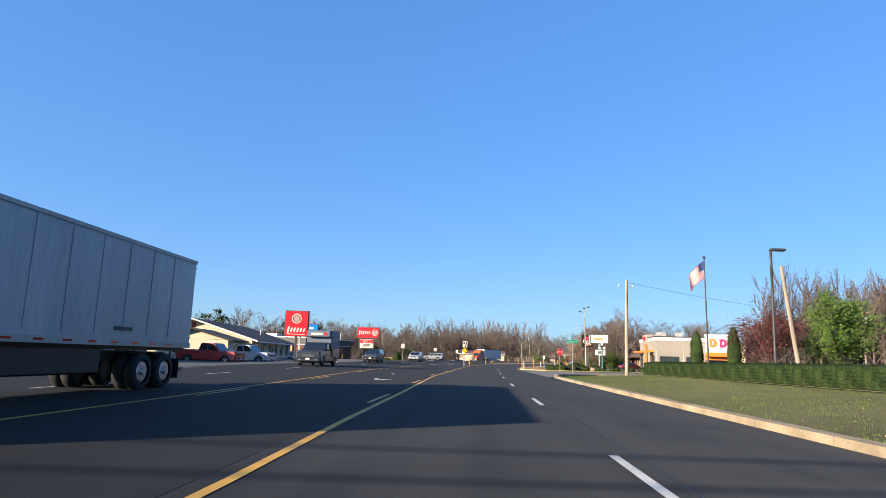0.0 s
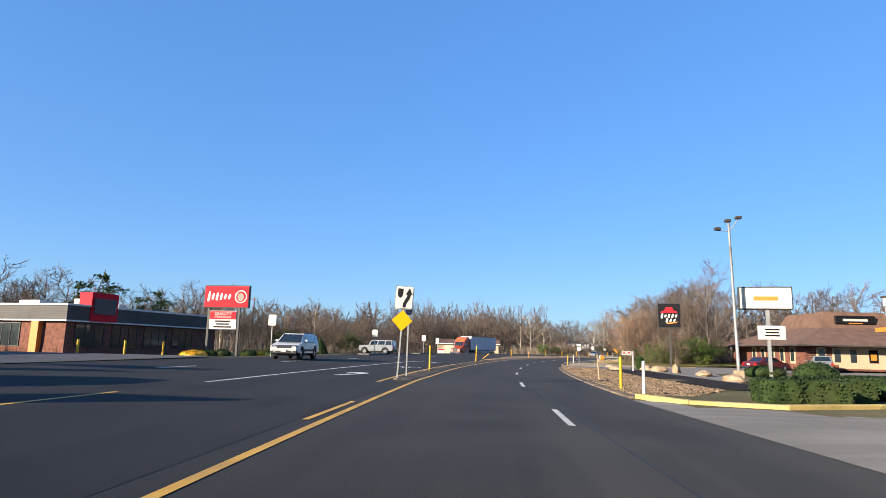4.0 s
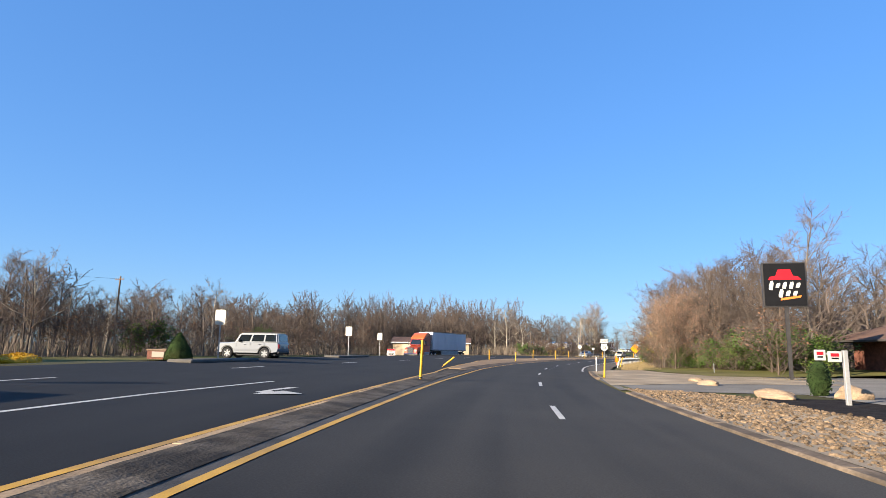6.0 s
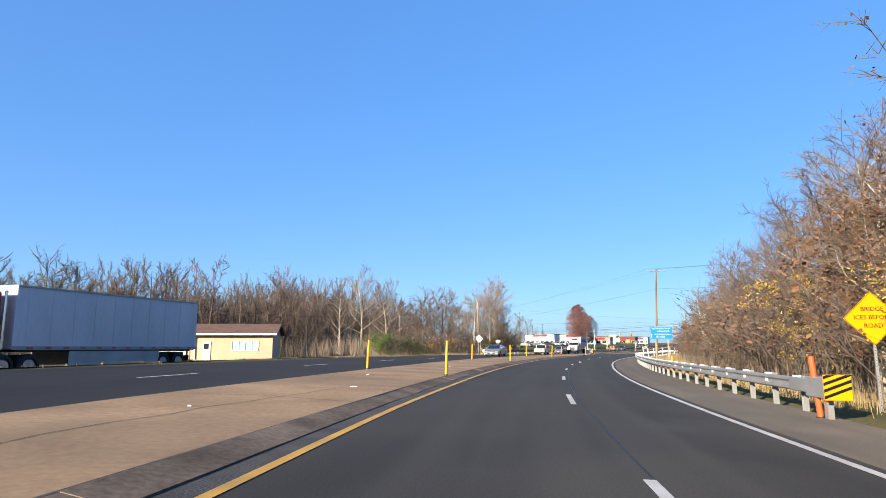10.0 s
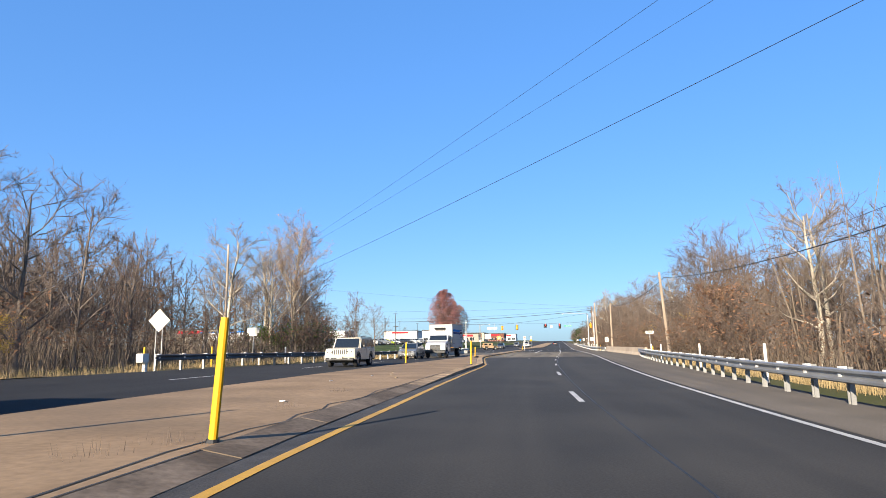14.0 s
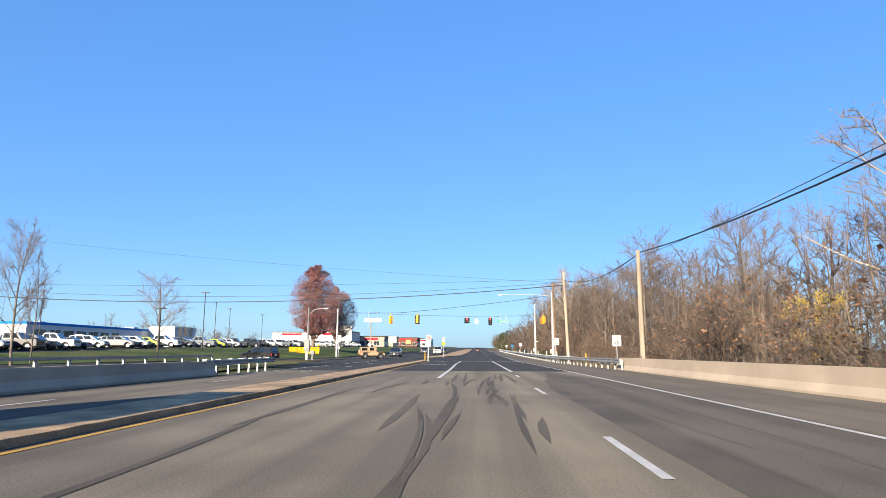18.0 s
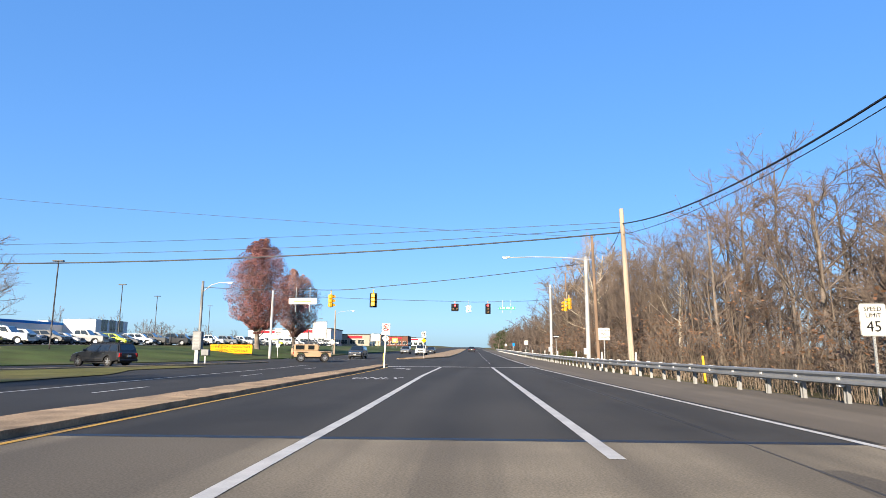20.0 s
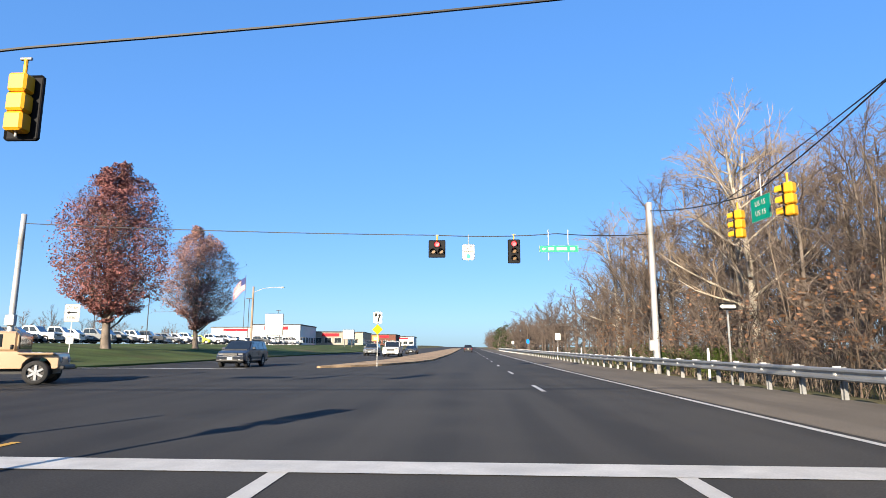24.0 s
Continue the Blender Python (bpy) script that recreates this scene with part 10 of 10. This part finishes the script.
# yellow-white rental box truck
bt = thing("box_truck", facing(309.6, -10.75, 180), "white rental box truck with blue side stripes and dark bumper", "box truck")
M["box_white"] = material("white_box_sheet", (0.37, 0.36, 0.34), 0.55, var=0.08, scale=0.6, fine=20, bump=0.02, spec=0.25, dirt=(0.28, 0.265, 0.24), dirt_amt=0.4)
bx("box_body", bt, M["box_white"], 2.5, 7.0, 2.5, 0, -1.7, 1.1, 0.05)
for x in (-1, 1):
    bx("corner_post", bt, M["galv"], 0.08, 0.08, 2.55, x * 1.25, 1.8, 1.1, 0.02)
    bx("bottom_rail", bt, M["galv"], 0.06, 7.0, 0.14, x * 1.25, -1.7, 1.08)
    bx("top_rail", bt, M["galv"], 0.06, 7.0, 0.1, x * 1.25, -1.7, 3.57)
    bx("rub_rail", bt, M["galv"], 0.03, 6.9, 0.05, x * 1.262, -1.7, 1.95)
    st = bx("stripe", bt, M["sign_blue"], 0.012, 6.0, 0.26, x * 1.258, -1.95, 2.82)
    bx("stripe", bt, M["flag_blue"], 0.012, 6.0, 0.22, x * 1.258, -1.95, 2.56)
    lg = bx("logo_panel", bt, M["flag_blue"], 0.016, 1.5, 0.72, x * 1.262, -4.0, 2.36)
    bx("logo_inset", lg, M["sign_white"], 0.006, 1.36, 0.58, x * 1.273, -4.0, 2.43)
    bx("logo_bar", lg, M["sign_black"], 0.006, 1.1, 0.26, x * 1.279, -4.0, 2.6)
    bx("writing_bar", bt, M["dark_steel"], 0.006, 0.9, 0.07, x * 1.256, -4.1, 2.18)
    bx("writing_bar", bt, M["dark_steel"], 0.006, 1.0, 0.06, x * 1.256, 0.6, 1.5)
    bx("writing_bar", bt, M["dark_steel"], 0.006, 0.9, 0.06, x * 1.256, -4.2, 1.6)
    bx("writing_bar", bt, M["dark_steel"], 0.006, 0.9, 0.06, x * 1.256, -4.2, 1.48)
bx("logo_bar", bt, M["dark_steel"], 1.1, 0.01, 0.12, 0.05, 1.805, 2.92)
prof = [(1.85, 0.6), (1.85, 2.36), (2.0, 2.47), (2.95, 2.46), (3.12, 2.4), (3.52, 1.8), (4.55, 1.6), (4.85, 1.46), (4.98, 1.2), (5.0, 0.8), (4.88, 0.62)] + arch(4.1, 0.58, 0.55) + [(2.2, 0.55)]
hull("cab", bt, P_["white"], prof, 2.2, 0.1, 0.1)
bm = bmesh.new()
o = [bm.verts.new(p) for p in ((-0.98, 3.5, 1.86), (0.98, 3.5, 1.86), (0.9, 3.17, 2.36), (-0.9, 3.17, 2.36))]
g = bm.faces.new(o)
ex = bmesh.ops.extrude_face_region(bm, geom=[g])["geom"]
for v in ex:
    if isinstance(v, bmesh.types.BMVert):
        v.co += Vector((0, 0.02, 0.012))
bmesh.ops.recalc_face_normals(bm, faces=bm.faces)
part("windscreen", bm, M["glass"], bt)
for x in (-1, 1):
    prism("side_window", bt, M["glass"], [(2.28, 1.72), (3.3, 1.72), (3.02, 2.26), (2.28, 2.26)], 0.03, Matrix.Translation((x * 1.085 + 0.015, 0, 0)) @ pose(0, 0, 0, 0, 0, 90))
    for yy, z_, h_ in ((2.2, 0.75, 1.5), (3.42, 0.75, 0.95)):
        bx("door_seam", bt, M["black"], 0.006, 0.014, h_, x * 1.1, yy, z_)
    bx("door_handle", bt, M["black"], 0.03, 0.16, 0.05, x * 1.105, 2.4, 1.5, 0.01)
    bx("step", bt, M["black"], 0.3, 1.0, 0.16, x * 1.0, 2.8, 0.5, 0.03)
    tb("headlamp_lens", bt, M["lamp_clear"], (x * 0.86, 4.9, 1.14), (x * 0.86, 4.99, 1.12), 0.12, 0.1)
    bx("marker_lamp", bt, M["lamp_amber"], 0.1, 0.06, 0.04, x * 0.6, 2.9, 2.47, 0.01)
    prism("word_stroke", bt, M["sign_black"], [(-0.62, 3.02), (0.66, 3.02), (0.74, 3.26), (-0.54, 3.26)], 0.006, Matrix.Translation((0.02, 1.812, 0))) if x > 0 else None
    bx("mirror", bt, M["black"], 0.14, 0.16, 0.55, x * 1.42, 3.1, 1.45, 0.04)
    bx("mirror_arm", bt, M["black"], 0.4, 0.04, 0.04, x * 1.2, 3.1, 1.7)
    bx("headlamp", bt, M["lamp_clear"], 0.4, 0.3, 0.2, x * 0.82, 4.8, 1.0, 0.05)
    bx("air_intake", bt, M["black"], 0.02, 0.5, 0.12, x * 1.1, 3.9, 1.32, 0.01)
    bx("step_tank", bt, M["galv"], 0.4, 0.8, 0.42, x * 0.95, 2.7, 0.42, 0.05)
    bx("front_fender", bt, P_["white"], 0.2, 1.3, 0.12, x * 1.06, 4.1, 1.08, 0.04)
    wheel(bt, x * 0.98, 4.1, 0.49, 0.28, x)
    wheel(bt, x * 1.02, -2.6, 0.49, 0.5, x)
    bx("mudflap", bt, M["black"], 0.55, 0.02, 0.55, x * 0.95, -3.3, 0.3)
    bx("tail_lamp", bt, M["lamp_red"], 0.3, 0.05, 0.12, x * 0.9, -5.22, 0.95)
bx("bumper", bt, M["black"], 2.2, 0.25, 0.34, 0, 4.95, 0.48, 0.06)
bx("grille", bt, M["black"], 1.15, 0.06, 0.5, 0, 4.99, 0.84, 0.06)
for i in range(4):
    bx("grille_bar", bt, M["chrome"], 1.05, 0.03, 0.025, 0, 5.02, 0.92 + i * 0.1)
bx("chassis", bt, M["black"], 0.95, 8.6, 0.28, 0, -0.6, 0.68)
bx("rear_lift", bt, M["black"], 2.1, 0.5, 0.12, 0, -5.35, 0.62)
bx("undertray", bt, M["black"], 2.0, 2.6, 0.35, 0, 0.2, 0.62)

# blue-grey service truck with a canopy box
sv = car(facing(51.3, -13.4, 180), "pickup", P_["navy"], "dark blue service pickup with a tall canopy box", "pickup truck")
M["canopy_grey"] = material("grey_canopy_sheet", (0.075, 0.095, 0.135), 0.5, 0.1, var=0.08, bump=0.02)
bx("service_body", sv, P_["navy"], 2.15, 2.6, 0.75, 0, -1.72, 0.72, 0.04)
bx("canopy", sv, M["canopy_grey"], 2.1, 2.9, 1.5, 0, -1.62, 1.42, 0.05, "dark grey-blue canopy box")
bx("canopy_sign", sv, M["canopy_grey"], 1.95, 0.35, 0.55, 0, 0.0, 2.35, 0.05)
bx("writing_bar", sv, M["sign_white"], 1.0, 0.01, 0.2, 0.15, 0.18, 2.5)
bx("emblem", sv, M["sign_red"], 0.22, 0.01, 0.26, -0.6, 0.18, 2.48)
for x in (-1, 1):
    bx("writing_bar", sv, M["steel_dull"], 0.01, 1.3, 0.12, x * 1.055, -1.6, 2.1)
    bx("cabinet_door", sv, P_["navy"], 0.02, 0.8, 0.5, x * 1.085, -1.0, 0.85, 0.01)
for x in (-0.5, -0.25, 0, 0.25, 0.5):
    bx("roof_marker", sv, M["lamp_amber"], 0.08, 0.05, 0.04, x, 0.62, 1.93)
